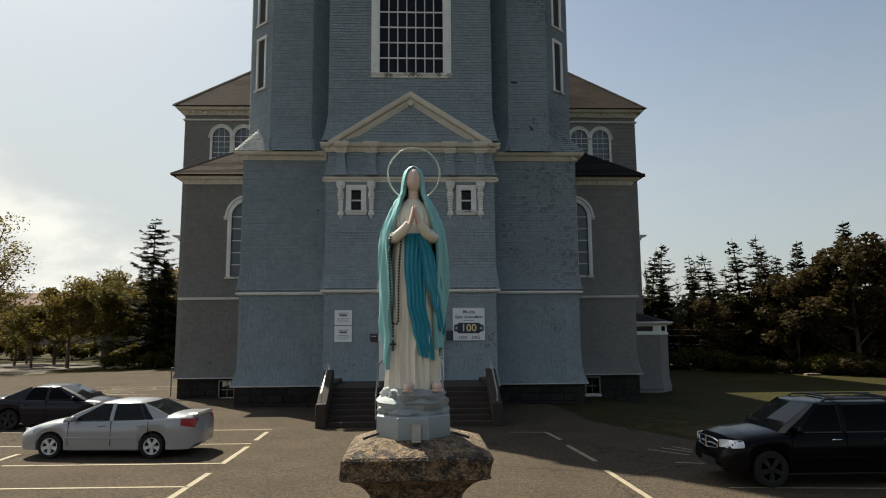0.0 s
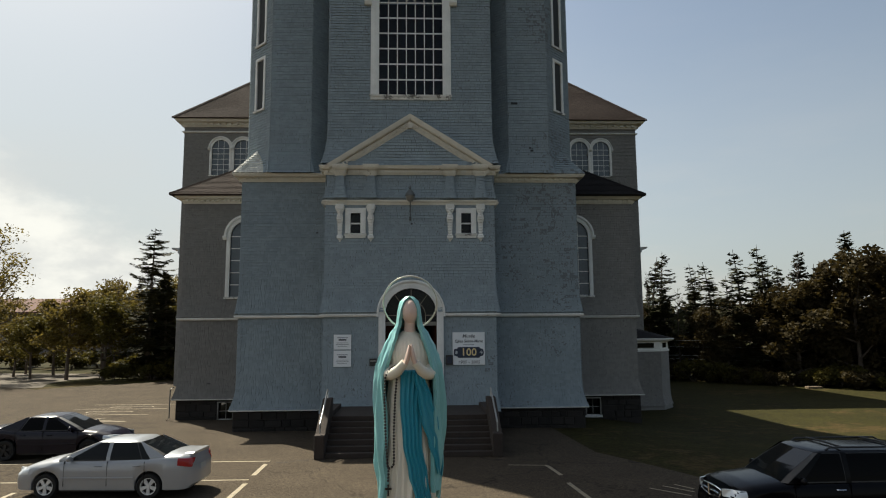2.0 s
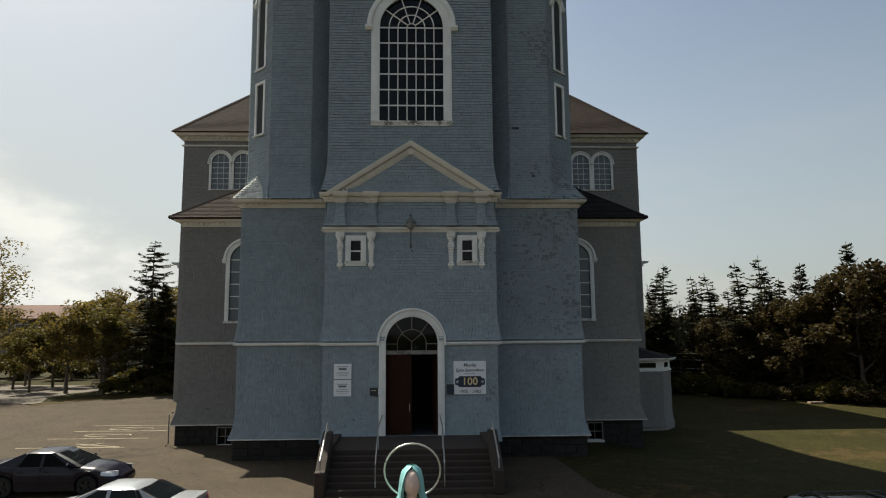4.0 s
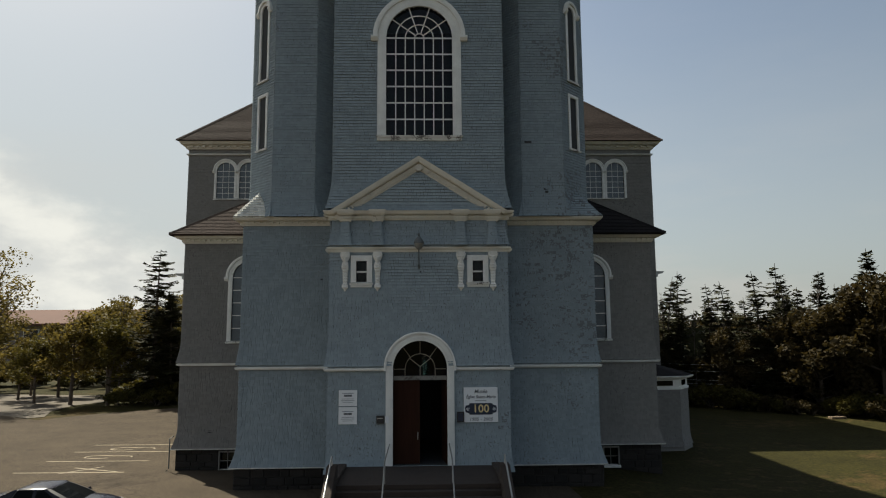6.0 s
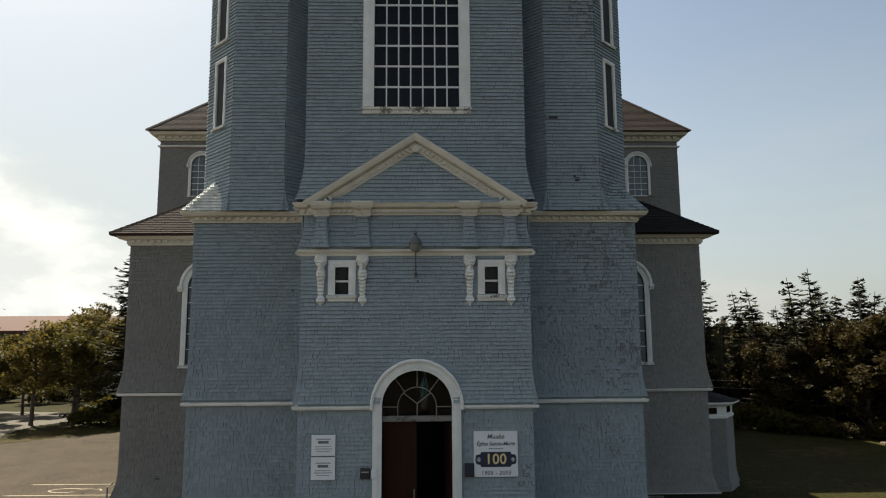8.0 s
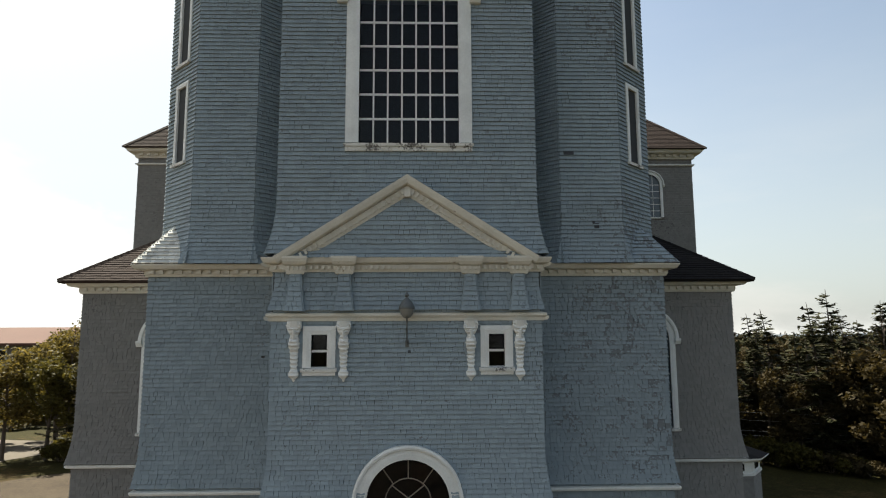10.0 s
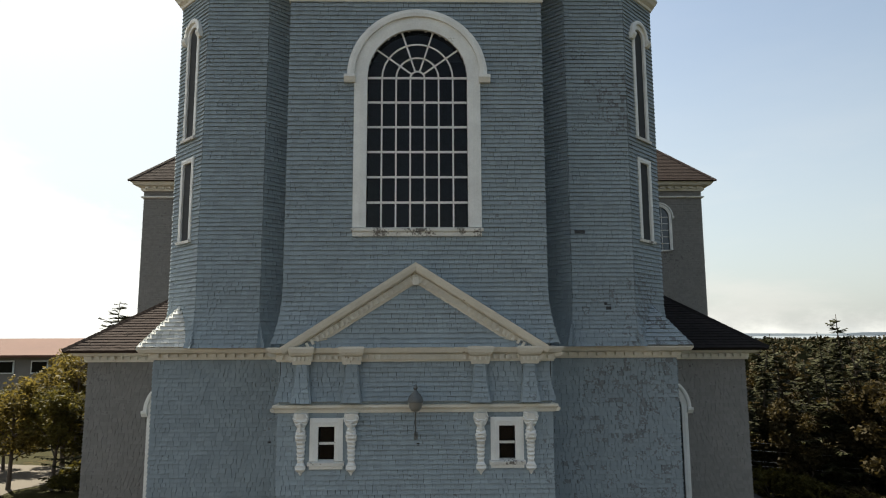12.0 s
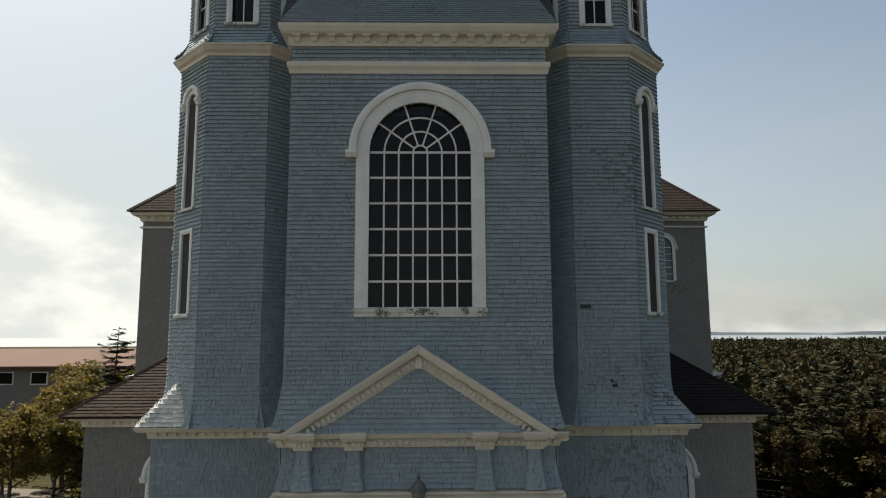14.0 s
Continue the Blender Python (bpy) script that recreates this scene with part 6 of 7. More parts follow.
            g.box(sx_ - 0.004, sx_ + 0.004, min(s * (W / 2 - 0.05), s * (W / 2 + 0.003)), max(s * (W / 2 - 0.05), s * (W / 2 + 0.003)), low + 0.12, zb - 0.02)
            part("door_seam", g, M_PRIVACY, top)
        g = Geo()
        g.box(rx + wr * 1.25, fx - wr * 1.25, min(s * (W / 2 - 0.03), s * (W / 2 + 0.012)), max(s * (W / 2 - 0.03), s * (W / 2 + 0.012)), low + 0.30, low + 0.345)
        part("rub_strip", g, spec.get("strip_paint", body_mat), top, bevel=0.008)
    # bumpers and plate
    g = Geo()
    g.loft([[(L / 2 - 0.1, -W / 2 * 0.7, z_), (L / 2 - 0.005, -W / 2 * 0.45, z_), (L / 2 + 0.02, 0, z_), (L / 2 - 0.005, W / 2 * 0.45, z_), (L / 2 - 0.1, W / 2 * 0.7, z_), (L / 2 - 0.3, 0, z_)] for z_ in (low + 0.06, low + 0.22)])
    part("air_intake", g, M_BLACK, top)
    g = Geo()
    g.box(-L / 2 - 0.02, -L / 2 + 0.05, -0.16, 0.16, spec["plate_z"], spec["plate_z"] + 0.15)
    part("plate", g, M_GREYBAR, top, "plain pale plate")
    return top, body


M_DARKTRIM = material("dark_cabin_trim", (0.02, 0.02, 0.022), 0.4, vary=0.1, bump=0)
M_SILVER = paint("silver_paint", (0.30, 0.312, 0.335), 0.2, 0.3)
M_BLUECAR = paint("dark_blue_paint", (0.008, 0.007, 0.015), 0.0, 0.26, 0.15)
M_BLACKCAR = material("black_paint", (0.003, 0.003, 0.004), 0.2, 0.0, vary=0.03, bump=0, spec=0.12)
M_PRIVACY = material("blackened_privacy_glass", (0.003, 0.003, 0.0035), 0.08, vary=0.03, bump=0, spec=0.06)
sedan = dict(L=4.58, W=1.73, H=1.44, wb=2.66, wr=0.31, front_axle=1.42, paint=M_SILVER, low=0.2,
             deck=[(-2.29, 0.86), (-2.24, 1.02), (-2.1, 1.075), (-1.7, 1.085), (-1.2, 1.03), (0.2, 0.99), (0.95, 0.985), (1.3, 0.955), (1.75, 0.87), (2.05, 0.78), (2.2, 0.70), (2.29, 0.56)],
             belt=0.945, cabin=(1.22, 0.22, -0.82, -1.78), side_panes=[(0.86, -0.10, 0.10, -0.10), (-0.20, -1.02, -0.20, -0.80), (-1.05, -1.26, -0.83, -0.90)],
             pillars=[(-0.10, -0.20, -0.10, -0.20), (1.14, 0.89, 0.20, 0.12), (-1.28, -1.78, -0.90, -0.95)], headlamp=(1.86, 2.26, 0.62, 0.76, -0.04), taillamp=(-2.275, -1.96, 0.76, 0.97, 0.06),
             mirror=0.78, handles=(0.08, -0.92), seams=(0.95, -0.16, -1.12), plate_z=0.62)
silver_car, _ = car("car", (-7.98, 18.42, 0), 176.5, sedan, "silver four-door saloon car parked in a bay")
SHIFT[silver_car.name] = (0, 0, 0)
g = Geo()
g.loft([[(-2.25, y, 1.03 + k), (-2.02, y, 1.04 + k), (-2.02, y, 1.088 + k), (-2.275, y, 1.105 + k)] for y, k in ((-0.56, -0.03), (-0.48, 0.0), (0.48, 0.0), (0.56, -0.03))])
part("spoiler", g, M_SILVER, silver_car, bevel=0.01)
coupe = dict(L=4.6, W=1.8, H=1.45, wb=2.70, wr=0.33, front_axle=1.30, paint=M_BLUECAR, low=0.2,
             deck=[(-2.25, 0.85), (-2.15, 1.04), (-1.7, 1.08), (-1.2, 1.02), (0.9, 0.98), (1.5, 0.92), (1.95, 0.80), (2.25, 0.6)],
             belt=0.95, cabin=(1.10, 0.15, -0.75, -1.85), side_panes=[(0.70, -0.15, 0.05, -0.15), (-0.25, -0.95, -0.25, -0.75)],
             pillars=[(-0.15, -0.25, -0.15, -0.25), (1.0, 0.74, 0.12, 0.04), (-1.0, -1.85, -0.78, -0.85)], headlamp=(1.75, 2.2, 0.66, 0.78, -0.05), taillamp=(-2.23, -1.9, 0.76, 0.92, 0.06),
             mirror=0.72, handles=(0.0, -0.85), seams=(0.92, -0.2, -1.1), plate_z=0.6, dull_rim=True, side_glass=M_PRIVACY)
car("car", (-12.3, 23.85, 0), 1.5, coupe, "dark blue saloon car parked beside the silver car")
suv = dict(L=4.9, W=1.84, H=1.70, wb=2.89, wr=0.36, front_axle=1.55, paint=M_BLACKCAR, low=0.26, tumble=0.76,
           deck=[(-2.45, 1.0), (-2.35, 1.12), (-1.0, 1.12), (1.0, 1.10), (1.25, 1.09), (1.9, 1.02), (2.25, 0.94), (2.45, 0.66)],
           belt=1.06, cabin=(1.32, 0.45, -1.95, -2.36), side_panes=[(0.92, 0.02, 0.42, 0.02), (-0.10, -1.05, -0.10, -1.05), (-1.15, -2.05, -1.15, -1.85)],
           pillars=[(0.0, -0.10, 0.0, -0.10), (-1.05, -1.15, -1.05, -1.15), (1.22, 0.95, 0.46, 0.38)], headlamp=(2.08, 2.43, 0.79, 0.92, -0.03), taillamp=(-2.43, -2.2, 0.85, 1.02, 0.02),
           mirror=0.98, handles=(0.15, -0.95), seams=(1.1, -0.05, -1.1), plate_z=0.7, handle_paint=M_CHROME, dull_rim=True, side_glass=M_PRIVACY)
suv_top, _ = car("sport_utility_car", (8.75, 14.25, 0), 180, suv, "black sport utility car with roof rails and bright headlamps", "car")
g = Geo()
for y0, y1 in ((-0.42, -0.02), (0.02, 0.42)):
    g.tube([(2.455, y0, 0.78), (2.47, (y0 + y1) / 2, 0.80), (2.455, y1, 0.78)], 0.018, 6)
g.tube([(2.42, -0.46, 0.86), (2.45, -0.3, 0.90), (2.47, 0, 0.91), (2.45, 0.3, 0.90), (2.42, 0.46, 0.86), (2.44, 0.42, 0.72), (2.47, 0, 0.68), (2.44, -0.42, 0.72)], 0.015, 6, closed=True)
g.tube([(2.48, 0.0, 0.68), (2.48, 0.0, 0.91)], 0.02, 6)
part("grille", g, M_CHROME, suv_top, "chrome cross-bar grille")
for s in (-1, 1):
    g = Geo()
    g.tube([(0.25, s * 0.62, 1.66), (0.15, s * 0.62, 1.715), (-1.65, s * 0.62, 1.715), (-1.75, s * 0.62, 1.66)], 0.02, 8)
    part("roof_rail", g, M_BLACK, suv_top, smooth=40)
for x in (-0.1, -1.3):
    g = Geo()
    g.tube([(x, -0.62, 1.72), (x, 0, 1.735), (x, 0.62, 1.72)], 0.022, 8)
    part("cross_bar", g, M_BLACK, suv_top, smooth=40)


# ---- trees ----
def leaf_cards(g, c, r, n, size, rng, slot=0, flat_=0.75):
    for _ in range(n):
        a, b = rng.uniform(0, 2 * math.pi), math.acos(rng.uniform(-1, 1))
        k = rng.uniform(0.45, 1.05)
        p = Vector((c[0] + r * k * math.cos(a) * math.sin(b), c[1] + r * k * math.sin(a) * math.sin(b), c[2] + r * flat_ * k * math.cos(b)))
        u = Vector((rng.uniform(-1, 1), rng.uniform(-1, 1), rng.uniform(-0.6, 0.6))).normalized()
        w = u.cross(Vector((rng.uniform(-1, 1), rng.uniform(-1, 1), rng.uniform(-1, 1)))).normalized()
        s = size * rng.uniform(0.5, 1.2)
        g.face([p - u * s, p - w * s * 0.55 + u * s * 0.1, p + u * s, p + w * s * 0.55 - u * s * 0.1], slot)


def broadleaf(h, spread, seed, mat, label, bare=0.22, leaves=190):
    rng = random.Random(seed)
    top = new("broadleaf_tree")
    tagged(top, label, "tree", "trees round the church")
    SHIFT[top.name] = (0, 0, 0)
    g, crown = Geo(), Geo()
    lean = rng.uniform(-0.04, 0.04)
    trunk = [Vector((lean * h * f + 0.1 * math.sin(3 * f + seed), 0.08 * math.sin(2 * f), h * 0.72 * f)) for f in [k / 6 for k in range(7)]]
    g.tube(trunk, lambda f: h * 0.022 * (1 - 0.75 * f), 9)
    for k in range(11):
        f = bare + (0.95 - bare) * k / 10
        base = trunk[0].lerp(trunk[-1], f)
        a = k * 2.4 + rng.uniform(-0.4, 0.4)
        reach = spread * (1.0 - 0.55 * abs(f - 0.45) / 0.55) * rng.uniform(0.7, 1.1)
        tip = base + Vector((math.cos(a) * reach, math.sin(a) * reach, h * rng.uniform(0.12, 0.28)))
        mid = base.lerp(tip, 0.5) + Vector((0, 0, -0.02 * h))
        g.tube([base, mid, tip], lambda q_: h * 0.009 * (1 - 0.8 * q_), 6)
        for q_ in (0.45, 0.75, 1.0):
            c = base.lerp(tip, q_) + Vector((rng.uniform(-0.3, 0.3), rng.uniform(-0.3, 0.3), rng.uniform(0, 0.5)))
            leaf_cards(crown, c, h * 0.105 * rng.uniform(0.7, 1.25), leaves, 0.16, rng)
    leaf_cards(crown, trunk[-1] + Vector((0, 0, h * 0.16)), h * 0.12, 260, 0.16, rng, flat_=1.2)
    part("trunk", g, M_BARK, top, smooth=60)
    part("crown", crown, mat, top)
    return top


def conifer(h, spread, seed, mat, label, sparse=0.0, sway=0.0, lush=1.25):
    rng = random.Random(seed)
    top = new("spruce_tree")
    tagged(top, label, "tree", "trees round the church")
    SHIFT[top.name] = (0, 0, 0)
    g, crown = Geo(), Geo()
    bend = lambda f: Vector((sway * h * f * f, 0.02 * h * math.sin(f * 3 + seed), h * f))
    g.tube([bend(k / 10) for k in range(11)], lambda f: h * 0.015 * (1 - 0.95 * f) + 0.01, 8)
    z = 0.10
    while z < 0.985:
        n = rng.randint(3, 7)
        for _ in range(n):
            if rng.random() < sparse * (0.5 + z * 0.5):
                continue
            a = rng.uniform(0, 2 * math.pi)
            reach = spread * (1 - z) ** 0.72 * rng.uniform(0.45, 1.15) + 0.15
            base = bend(min(0.99, z + rng.uniform(-0.012, 0.012)))
            d = Vector((math.cos(a), math.sin(a), rng.uniform(-0.3, 0.35)))
            tip = base + d * reach + Vector((sway * 2 * reach, 0, 0))
            m = max(2, int(reach / 0.16))
            for i in range(m + 1):
                f = (i + 0.4) / (m + 0.4)
                p = base.lerp(tip, f) + Vector((0, 0, -0.10 * reach * math.sin(f * math.pi)))
                side = d.cross(Vector((0, 0, 1))).normalized()
                for s in (-1, 1):
                    w = (0.30 * (1.15 - f) * min(1.0, reach) + 0.10) * lush
                    o = side * s * w + d * w * 0.6 + Vector((0, 0, rng.uniform(-0.16, 0.08)))
                    t = d * 0.10 + Vector((0, 0, rng.uniform(-0.03, 0.06)))
                    crown.face([p - t, p + o * 0.6 - t * 0.6, p + o, p + t])
            if reach > 0.9:
                g.tube([base, base.lerp(tip, 0.5) + Vector((0, 0, -0.08 * reach)), tip], 0.012, 4)
        z += rng.uniform(0.014, 0.03) + 0.012 * sparse
    part("trunk", g, M_BARK, top, smooth=60)
    part("crown", crown, mat, top)
    return top


def bush(r, seed, mat, label):
    rng = random.Random(seed)
    top = new("bush")
    tagged(top, label, "bush", "bushes at the wood's edge")
    SHIFT[top.name] = (0, 0, 0)
    g, crown = Geo(), Geo()
    for k in range(9):
        a = rng.uniform(0, 6.28)
        tip = Vector((math.cos(a) * r * rng.uniform(0.3, 0.9), math.sin(a) * r * rng.uniform(0.3, 0.9), r * rng.uniform(0.4, 0.9)))
        g.tube([(0, 0, -0.1), tip * 0.5 + Vector((0, 0, 0.1)), tip], 0.02, 5)
        leaf_cards(crown, tip, r * rng.uniform(0.3, 0.55), 200, 0.12, rng, flat_=0.8)
    part("stem", g, M_BARK, top)
    part("foliage", crown, mat, top)
    return top


def dead_tree(h, seed):
    rng = random.Random(seed)
    top = new("bare_tree")
    tagged(top, "bare grey dead tree with thin upright twigs", "tree", "trees round the church")
    SHIFT[top.name] = (0, 0, 0)
    g, tw = Geo(), Geo()
    g.tube([(0.05 * math.sin(k), 0.04 * k, h * k / 8) for k in range(9)], lambda f: 0.11 * (1 - 0.9 * f), 7)
    for k in range(26):
        f = rng.uniform(0.35, 0.98)
        a = rng.uniform(0, 6.28)
        L = h * rng.uniform(0.06, 0.2) * (1.2 - f)
        b = Vector((0.05 * math.sin(8 * f), 0.32 * f, h * f))
        tip = b + Vector((math.cos(a) * L, math.sin(a) * L, L * 1.3))
        tw.tube([b, b.lerp(tip, 0.5) + Vector((math.cos(a), math.sin(a), 0)) * L * 0.12, tip], lambda q_: 0.03 * (1 - 0.8 * q_), 4)
    part("trunk", g, M_BARK, top)
    part("branchwork", tw, M_BARK, top)
    return top


def stand(proto, x, y, rz=0.0, s=1.0, first=False):
    m = Matrix.Translation((x, y, land(x, y) - 0.05)) @ Matrix.Rotation(rz, 4, "Z")
    if first:
        proto.matrix_basis = m
        return proto
    ob = copy_thing(proto, m)
    ob.scale = (s, s, s * random.uniform(0.92, 1.12))
    return ob


def wood(x, y, back=4.5):
    """Keeps a tree behind the edge of the eastern wood."""
    edge = 61 - 1.03 * (x - 24.7) if x < 36 else 49.4 - 0.3 * (x - 36)
    return max(y, edge + back)


B1 = broadleaf(8.0, 2.7, 11, M_LEAF, "green broadleaf tree with an uneven crown", 0.36)
B2 = broadleaf(8.5, 3.2, 12, M_LEAF_OLIVE, "olive-green broadleaf tree with a spreading crown", 0.36)
B3 = broadleaf(7.0, 2.6, 13, M_RUST_LEAF, "rusty brown-green broadleaf tree at the wood's edge", 0.1)
B4 = broadleaf(14.0, 4.0, 15, M_LEAF_OLIVE, "tall airy tree with thin yellowish foliage", 0.45, 105)
C4 = conifer(10.5, 2.6, 24, M_NEEDLE, "ragged wind-bent spruce with bare gaps", 0.5, 0.085, 1.7)
C1 = conifer(10.0, 2.1, 21, M_NEEDLE, "dark green spruce with drooping boughs", 0.12, 0.012, 1.5)
C2 = conifer(10.0, 1.6, 22, M_NEEDLE, "thin wind-bent dark spruce with gaps", 0.3, 0.05, 1.4)
C3 = conifer(14.6, 5.6, 23, M_NEEDLE, "tall dark spruce with a ragged windswept top", 0.28, 0.012, 1.8)
U1 = bush(1.3, 31, M_LEAF, "low green bush at the wood's edge")
U2 = bush(1.0, 32, M_RUST_LEAF, "low brown-green bush at the wood's edge")
D1 = dead_tree(10.5, 41)
random.seed(7)
# west side
stand(C3, -25.8, 64.5, 0.4, first=True)

stand(C1, -21.5, 66, 1.0, first=True)
stand(C1, -23.0, 69, 2.0, 1.12)
stand(C1, -25.6, 68.2, 3.0, 1.12)
stand(C1, -24.2, 64.6, 4.0, 1.0)
stand(C1, -24.9, 66.3, 5.0, 1.1)
stand(B1, -28.7, 62.2, 0.3, first=True)
stand(B2, -32.2, 62.4, 1.2, first=True)
for x, y, s, p in ((-36.5, 64, 0.76, B1), (-40, 67.5, 0.70, B2), (-45, 63, 1.3, B1), (-34.5, 78, 1.15, B1), (-38, 84, 1.2, B2), (-30.5, 80, 1.25, B1), (-27, 74, 1.1, B2), (-25.5, 70, 0.9, B1),
                   (-44, 82, 0.78, B1), (-50, 78, 1.2, B2), (-55, 72, 1.2, B1), (-61, 80, 1.3, B2), (-33, 88, 1.3, B2), (-22.5, 76, 1.2, B1), (-52, 90, 0.75, B1), (-68, 92, 1.3, B2), (-46, 96, 1.2, B2), (-37.5, 70, 0.86, B1), (-33.5, 72, 1.2, B2), (-41.5, 72, 0.76, B1), (-46, 71, 0.70, B2), (-31, 75, 1.0, C1), (-26.8, 68, 0.9, C1), (-36, 90, 1.2, B1), (-42, 92, 1.2, B1), (-57, 84, 1.2, B1), (-64, 76, 1.3, B2)):
    stand(p, x, y, random.uniform(0, 6), s)
stand(B4, -39.2, 60, 0.5, first=True)
stand(D1, -31.5, 70, 0, first=True)
stand(D1, -29, 72, 1, 1.05)
stand(U1, -27.3, 61.5, 0, first=True)
stand(U2, 31, 55.5, 0, first=True)
for x, y, s, p in ((-24, 61.2, 1.0, U1), (-21.5, 60.8, 0.9, U1), (-26, 64, 1.6, U1), (-22.5, 63, 1.4, U1), (-35, 78.5, 1.3, U1), (-41, 80, 1.4, U1), (-47, 82, 1.4, U1), (-54, 84, 1.4, U1)):
    stand(p, x, y, random.uniform(0, 6), s)
for i in range(22):
    stand((U1, U2)[i % 2], -72 + i * 2.3, 86 + random.uniform(-2, 2), random.uniform(0, 6), random.uniform(1.5, 2.3))
for i in range(6):
    stand(U1, -27.5 + i * 1.2, 64.5 + random.uniform(-0.8, 1.5), random.uniform(0, 6), random.uniform(0.9, 1.5))
# east wood
stand(C2, 33.5, 67, 0.5, first=True)
stand(C4, 27.2, wood(27.2, 64), 0.0, first=True)
stand(B3, 45.0, wood(45, 50.5), 0.5, first=True)
for x, y, s, p in ((24, 66, 1.0, C4), (29.2, 67, 1.15, C2), (31, 63, 0.95, C4), (36.5, 67, 1.2, C4), (38.6, 64, 1.1, C1), (34, 61, 1.0, C4), (40.5, 66, 1.1, C4), (48.8, 63, 1.1, C4), (26, 69, 1.1, C4), (32.6, 70, 1.15, C4), (42.5, 68, 1.05, C2), (46, 64, 1.05, C1), (47.5, 62, 1.1, C1), (45.5, 67, 1.35, C1), (51, 66, 1.2, C1), (55, 60, 1.2, C1), (58, 66, 1.25, C2), (52, 58, 1.15, B3), (56, 55, 1.2, B3), (33.5, 53.5, 1.25, B3), (37, 52, 1.4, B3), (40.5, 51, 1.45, B3), (36, 56, 1.3, B3), (41.5, 55, 1.4, B3)):
    stand(p, x, wood(x, y), random.uniform(0, 6), s * 1.06)
for i in range(34):
    x = 20 + i * 1.45 + random.uniform(-1, 1)
    y = 61 - (x - 20) * 0.22 + random.uniform(-2, 5)
    stand((B3, C4, B3, B3, C1, B3)[i % 6], x, wood(x, y), random.uniform(0, 6), random.uniform(0.8, 1.15))
for i in range(40):
    x = 16 + i * 2.6 + random.uniform(-2, 2)
    y = 78 + random.uniform(-6, 22)
    stand((B3, C1, C4, B3, B3, C4)[i % 6], x, y, random.uniform(0, 6), random.uniform(0.95, 1.25))
for i in range(30):
    stand((B3, C1, B3, C2, B3, C1)[i % 6], 22 + i * 5.0 + random.uniform(-3, 3), 112 + random.uniform(-8, 40), random.uniform(0, 6), random.uniform(1.0, 1.3))
for i in range(11):
    x = 24 + i * 2.6 + random.uniform(-1, 1)
    stand(D1, x, wood(x, 60 + random.uniform(-2, 8)), random.uniform(0, 6), random.uniform(0.85, 1.08))
for i in range(44):
    x = 18.5 + i * 0.85 + random.uniform(-0.5, 0.5)
    y = wood(x, 0, 0.6) + random.uniform(-0.2, 2.2)
    stand((U1, U2, U1)[i % 3], x, y, random.uniform(0, 6), random.uniform(0.8, 1.5))

for i in range(34):
    x = 17 + i * 1.9 + random.uniform(-0.8, 0.8)
    stand((U1, U2)[i % 2], x, wood(x, 69 - i * 0.35 + random.uniform(-2, 2), 3.0), random.uniform(0, 6), random.uniform(1.9, 2.9))

# weathered slab lying on the lawn
slab = thing("stone_slab", (32.2, 52.5, land(32.2, 52.5)), "low weathered stone slab lying on the lawn", "stone")
q = Geo()
q.loft([[(32.2 + sx * w, 52.5 + sy * w * 0.45, land(32.2, 52.5) + z) for sx, sy in ((-1, -1), (-0.2, -1.1), (1, -0.9), (1.05, 0.8), (0.1, 1), (-0.95, 1.05))] for w, z in ((0.62, -0.05), (0.62, 0.12), (0.55, 0.17))])
part("block", q, M_GRANITE, slab, bevel=0.02)

# low wires by the wood
line = thing("utility_line", (40, 53, land(40, 53)), "four thin low wires strung between poles", "cable")
for x, y in ((15.5, 66.0), (66.0, 44.0)):
    q = Geo()
    q.tube([(x, y, land(x, y) - 0.3), (x, y, 4.2)], 0.09, 8)
    part("pole", q, M_BARK, line)
for z in (3.35, 2.75, 1.95, 1.6):
    q = Geo()
    q.tube([(15.5 + 50.5 * k / 16, 66 - 22 * k / 16, z - 0.5 * (1 - (k / 8 - 1) ** 2) * 0.6) for k in range(17)], 0.007, 5)
    part("wire", q, M_STEEL, line)

# far building with a low brown roof
far = thing("long_building", (-96, 136, 0), "long low pale building with a brown roof behind trees", "building")
q = Geo()
q.box(-140, -52, 129, 143, 0, 8.6)
part("wall", q, material("pale_far_wall", (0.19, 0.175, 0.16), 0.9, vary=0.1, scale=0.2), far)
q = Geo()
q.solid([(-142, 127.3, 8.5), (-50, 127.3, 8.5), (-50, 144.7, 8.5), (-142, 144.7, 8.5), (-142, 136, 11.4), (-50, 136, 11.4), (-142, 127.3, 8.1), (-50, 127.3, 8.1), (-50, 144.7, 8.1), (-142, 144.7, 8.1)],
        [(0, 1, 5, 4), (2, 3, 4, 5), (1, 2, 5), (3, 0, 4), (6, 7, 1, 0), (7, 8, 2, 1), (8, 9, 3, 2), (9, 6, 0, 3), (6, 9, 8, 7)])
part("roof", q, material("far_brown_roof", (0.115, 0.052, 0.036), 0.9, vary=0.15, scale=0.15, fine=3), far, "brown low-pitched roof")
for i in range(14):
    q = Geo()
    q.box(-137 + i * 6.0, -134 + i * 6.0, 128.8, 129.1, 5.2, 7.5)
    w = part("window", q, M_TRIM, far)
    q = Geo()
    q.box(-136.8 + i * 6.0, -134.2 + i * 6.0, 128.74, 128.85, 5.4, 7.3)
    part("pane", q, M_CARGLASS, w)

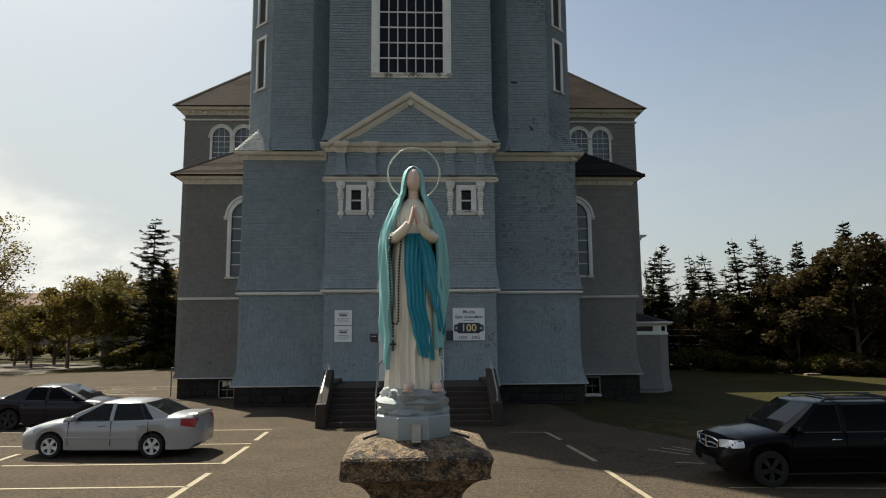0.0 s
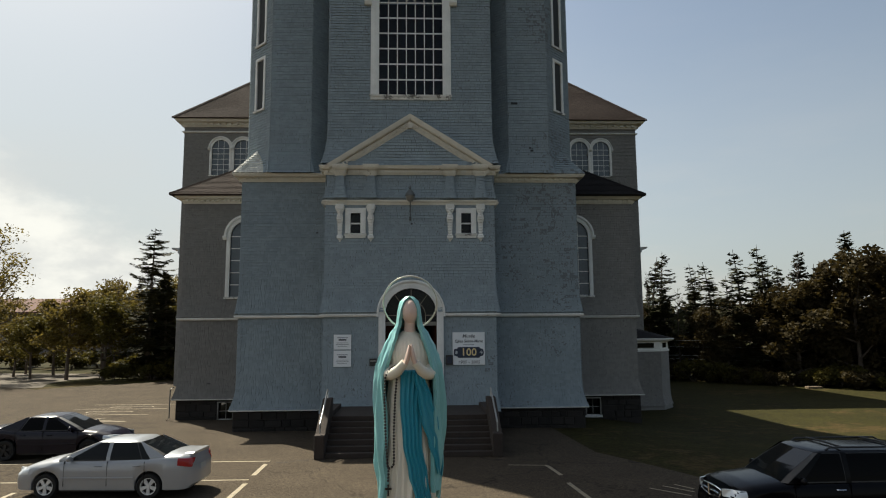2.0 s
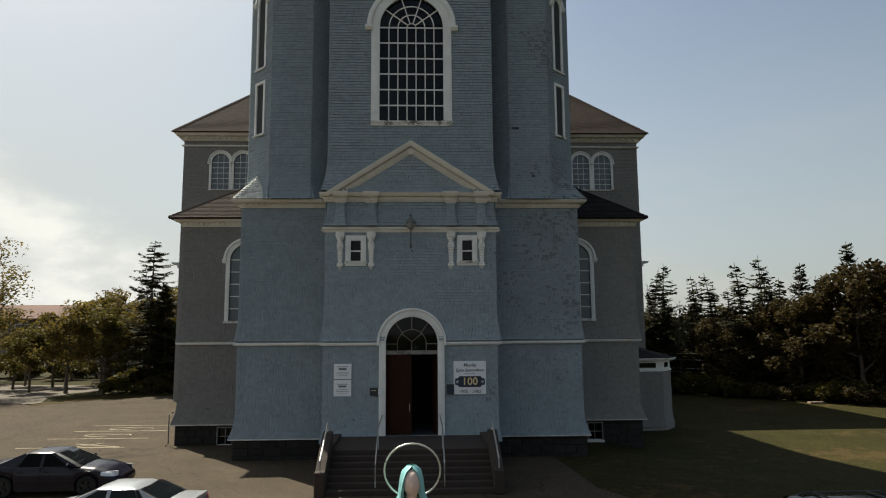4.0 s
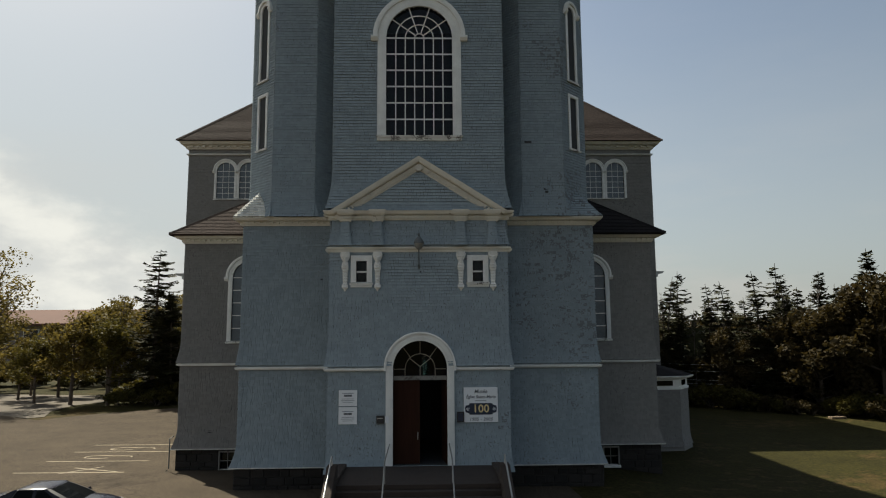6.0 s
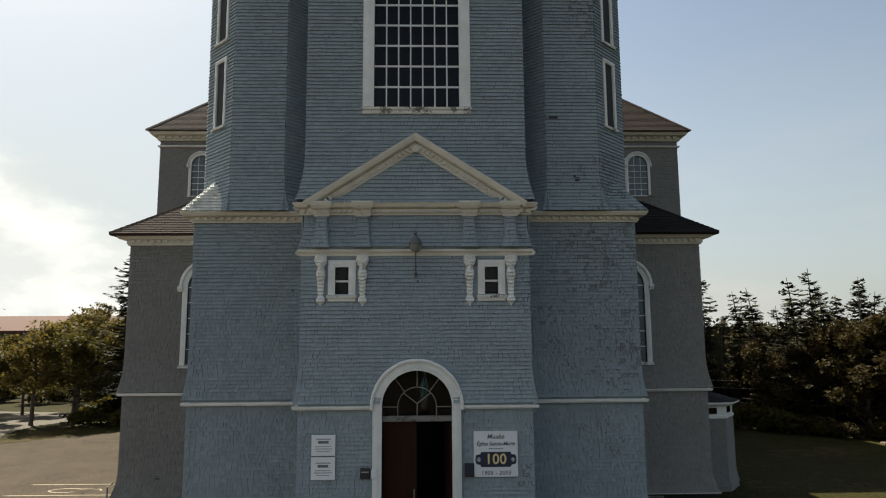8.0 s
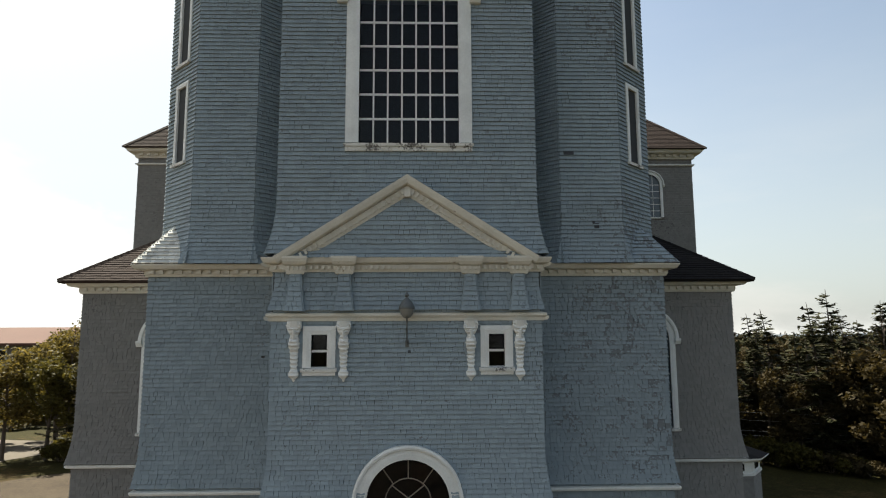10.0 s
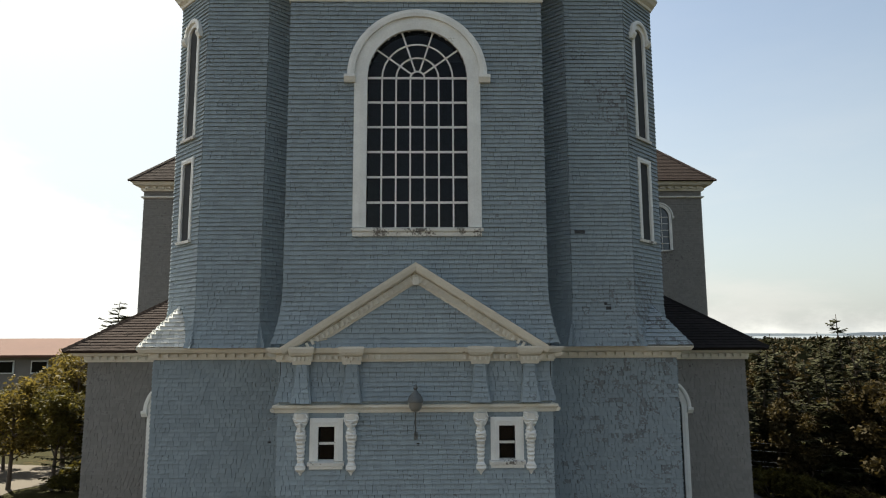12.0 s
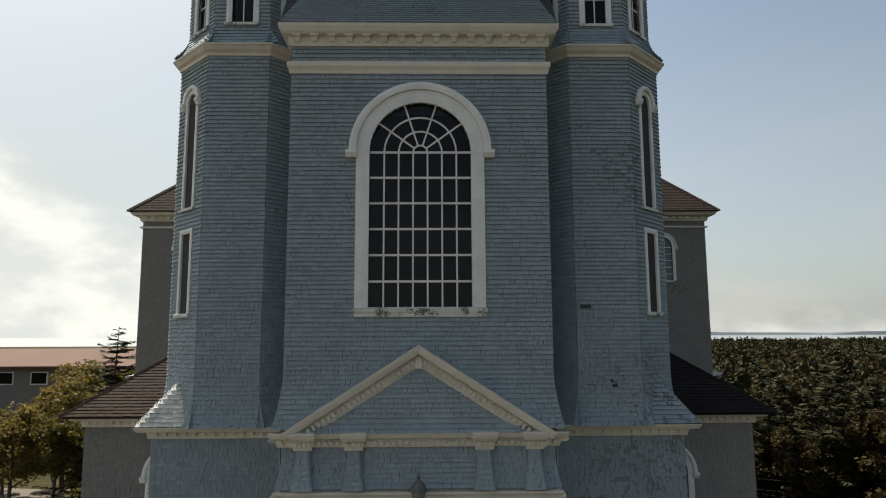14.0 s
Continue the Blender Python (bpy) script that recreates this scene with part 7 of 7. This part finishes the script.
# far woods to the horizon
rng = random.Random(99)
g = Geo()
for _ in range(8500):
    y = 100 * (8.4 ** rng.random())
    east = rng.random() < 0.75
    if not east:
        continue
    x = y * rng.uniform(0.16, 0.95) if east else -y * rng.uniform(0.34, 0.9)
    if (not east and y < 185) or x * x + (y - 60) ** 2 < 50 ** 2:
        continue
    spire = rng.random() < 0.3
    hgt = rng.uniform(5.0, 8.6) * (1.22 if spire else 1.0)
    r = (0.9 if spire else 1.6) + 0.002 * y
    slot = rng.choice((0, 0, 1, 2))
    for k in range(14):
        f = rng.random() ** 0.7
        a = rng.uniform(0, 6.28)
        rr = r * ((1.1 - f) if spire else math.sqrt(max(0.05, 1 - (1.6 * f - 0.8) ** 2)))
        p = Vector((x + math.cos(a) * rr, y + math.sin(a) * rr, hgt * (0.35 + 0.65 * f)))
        s = (0.34 + 0.0011 * y) * rng.uniform(0.6, 1.2)
        u = Vector((rng.uniform(-1, 1), rng.uniform(-1, 1), rng.uniform(-0.7, 0.7))).normalized()
        w = u.cross(Vector((rng.uniform(-1, 1), rng.uniform(-1, 1), rng.uniform(-1, 1)))).normalized()
        g.face([p - u * s, p - w * s * 0.5, p + u * s, p + w * s * 0.6], slot)
    g.face([(x - r, y, -0.6), (x + r, y, -0.6), (x + r * 0.6, y, hgt * 0.8), (x - r * 0.6, y, hgt * 0.8)], 0)
tagged(build("far_woods", g, [M_NEEDLE, M_FAR_LEAF, M_RUST_LEAF]), "distant dark green and brown woods", "trees", kind="stuff")

# dirt and broken edge by the stairs
g = Geo()
pts = [(-4.5, 21.95), (-4.1, 22.0), (-3.8, 22.25), (-3.5, 22.3), (-3.3, 22.6), (-3.25, 23.4)]
for (x0, y0), (x1, y1) in zip(pts, pts[1:]):
    g.face([(x0, y0 - 0.02, 0.006), (x1, y1 - 0.03, 0.006), (x1, y1 + 0.04, 0.006), (x0, y0 + 0.02, 0.006)])
tagged(build("pavement_crack", g, M_STONE), "dark broken crack in the asphalt beside the stairs", "crack", kind="structure")

# the shingles over the pediment, one by one
for w, left in SINGLE:
    for pts, faces in left:
        q = Geo()
        q.solid(pts, faces)
        part("shingle", q, M_SHINGLE, w)
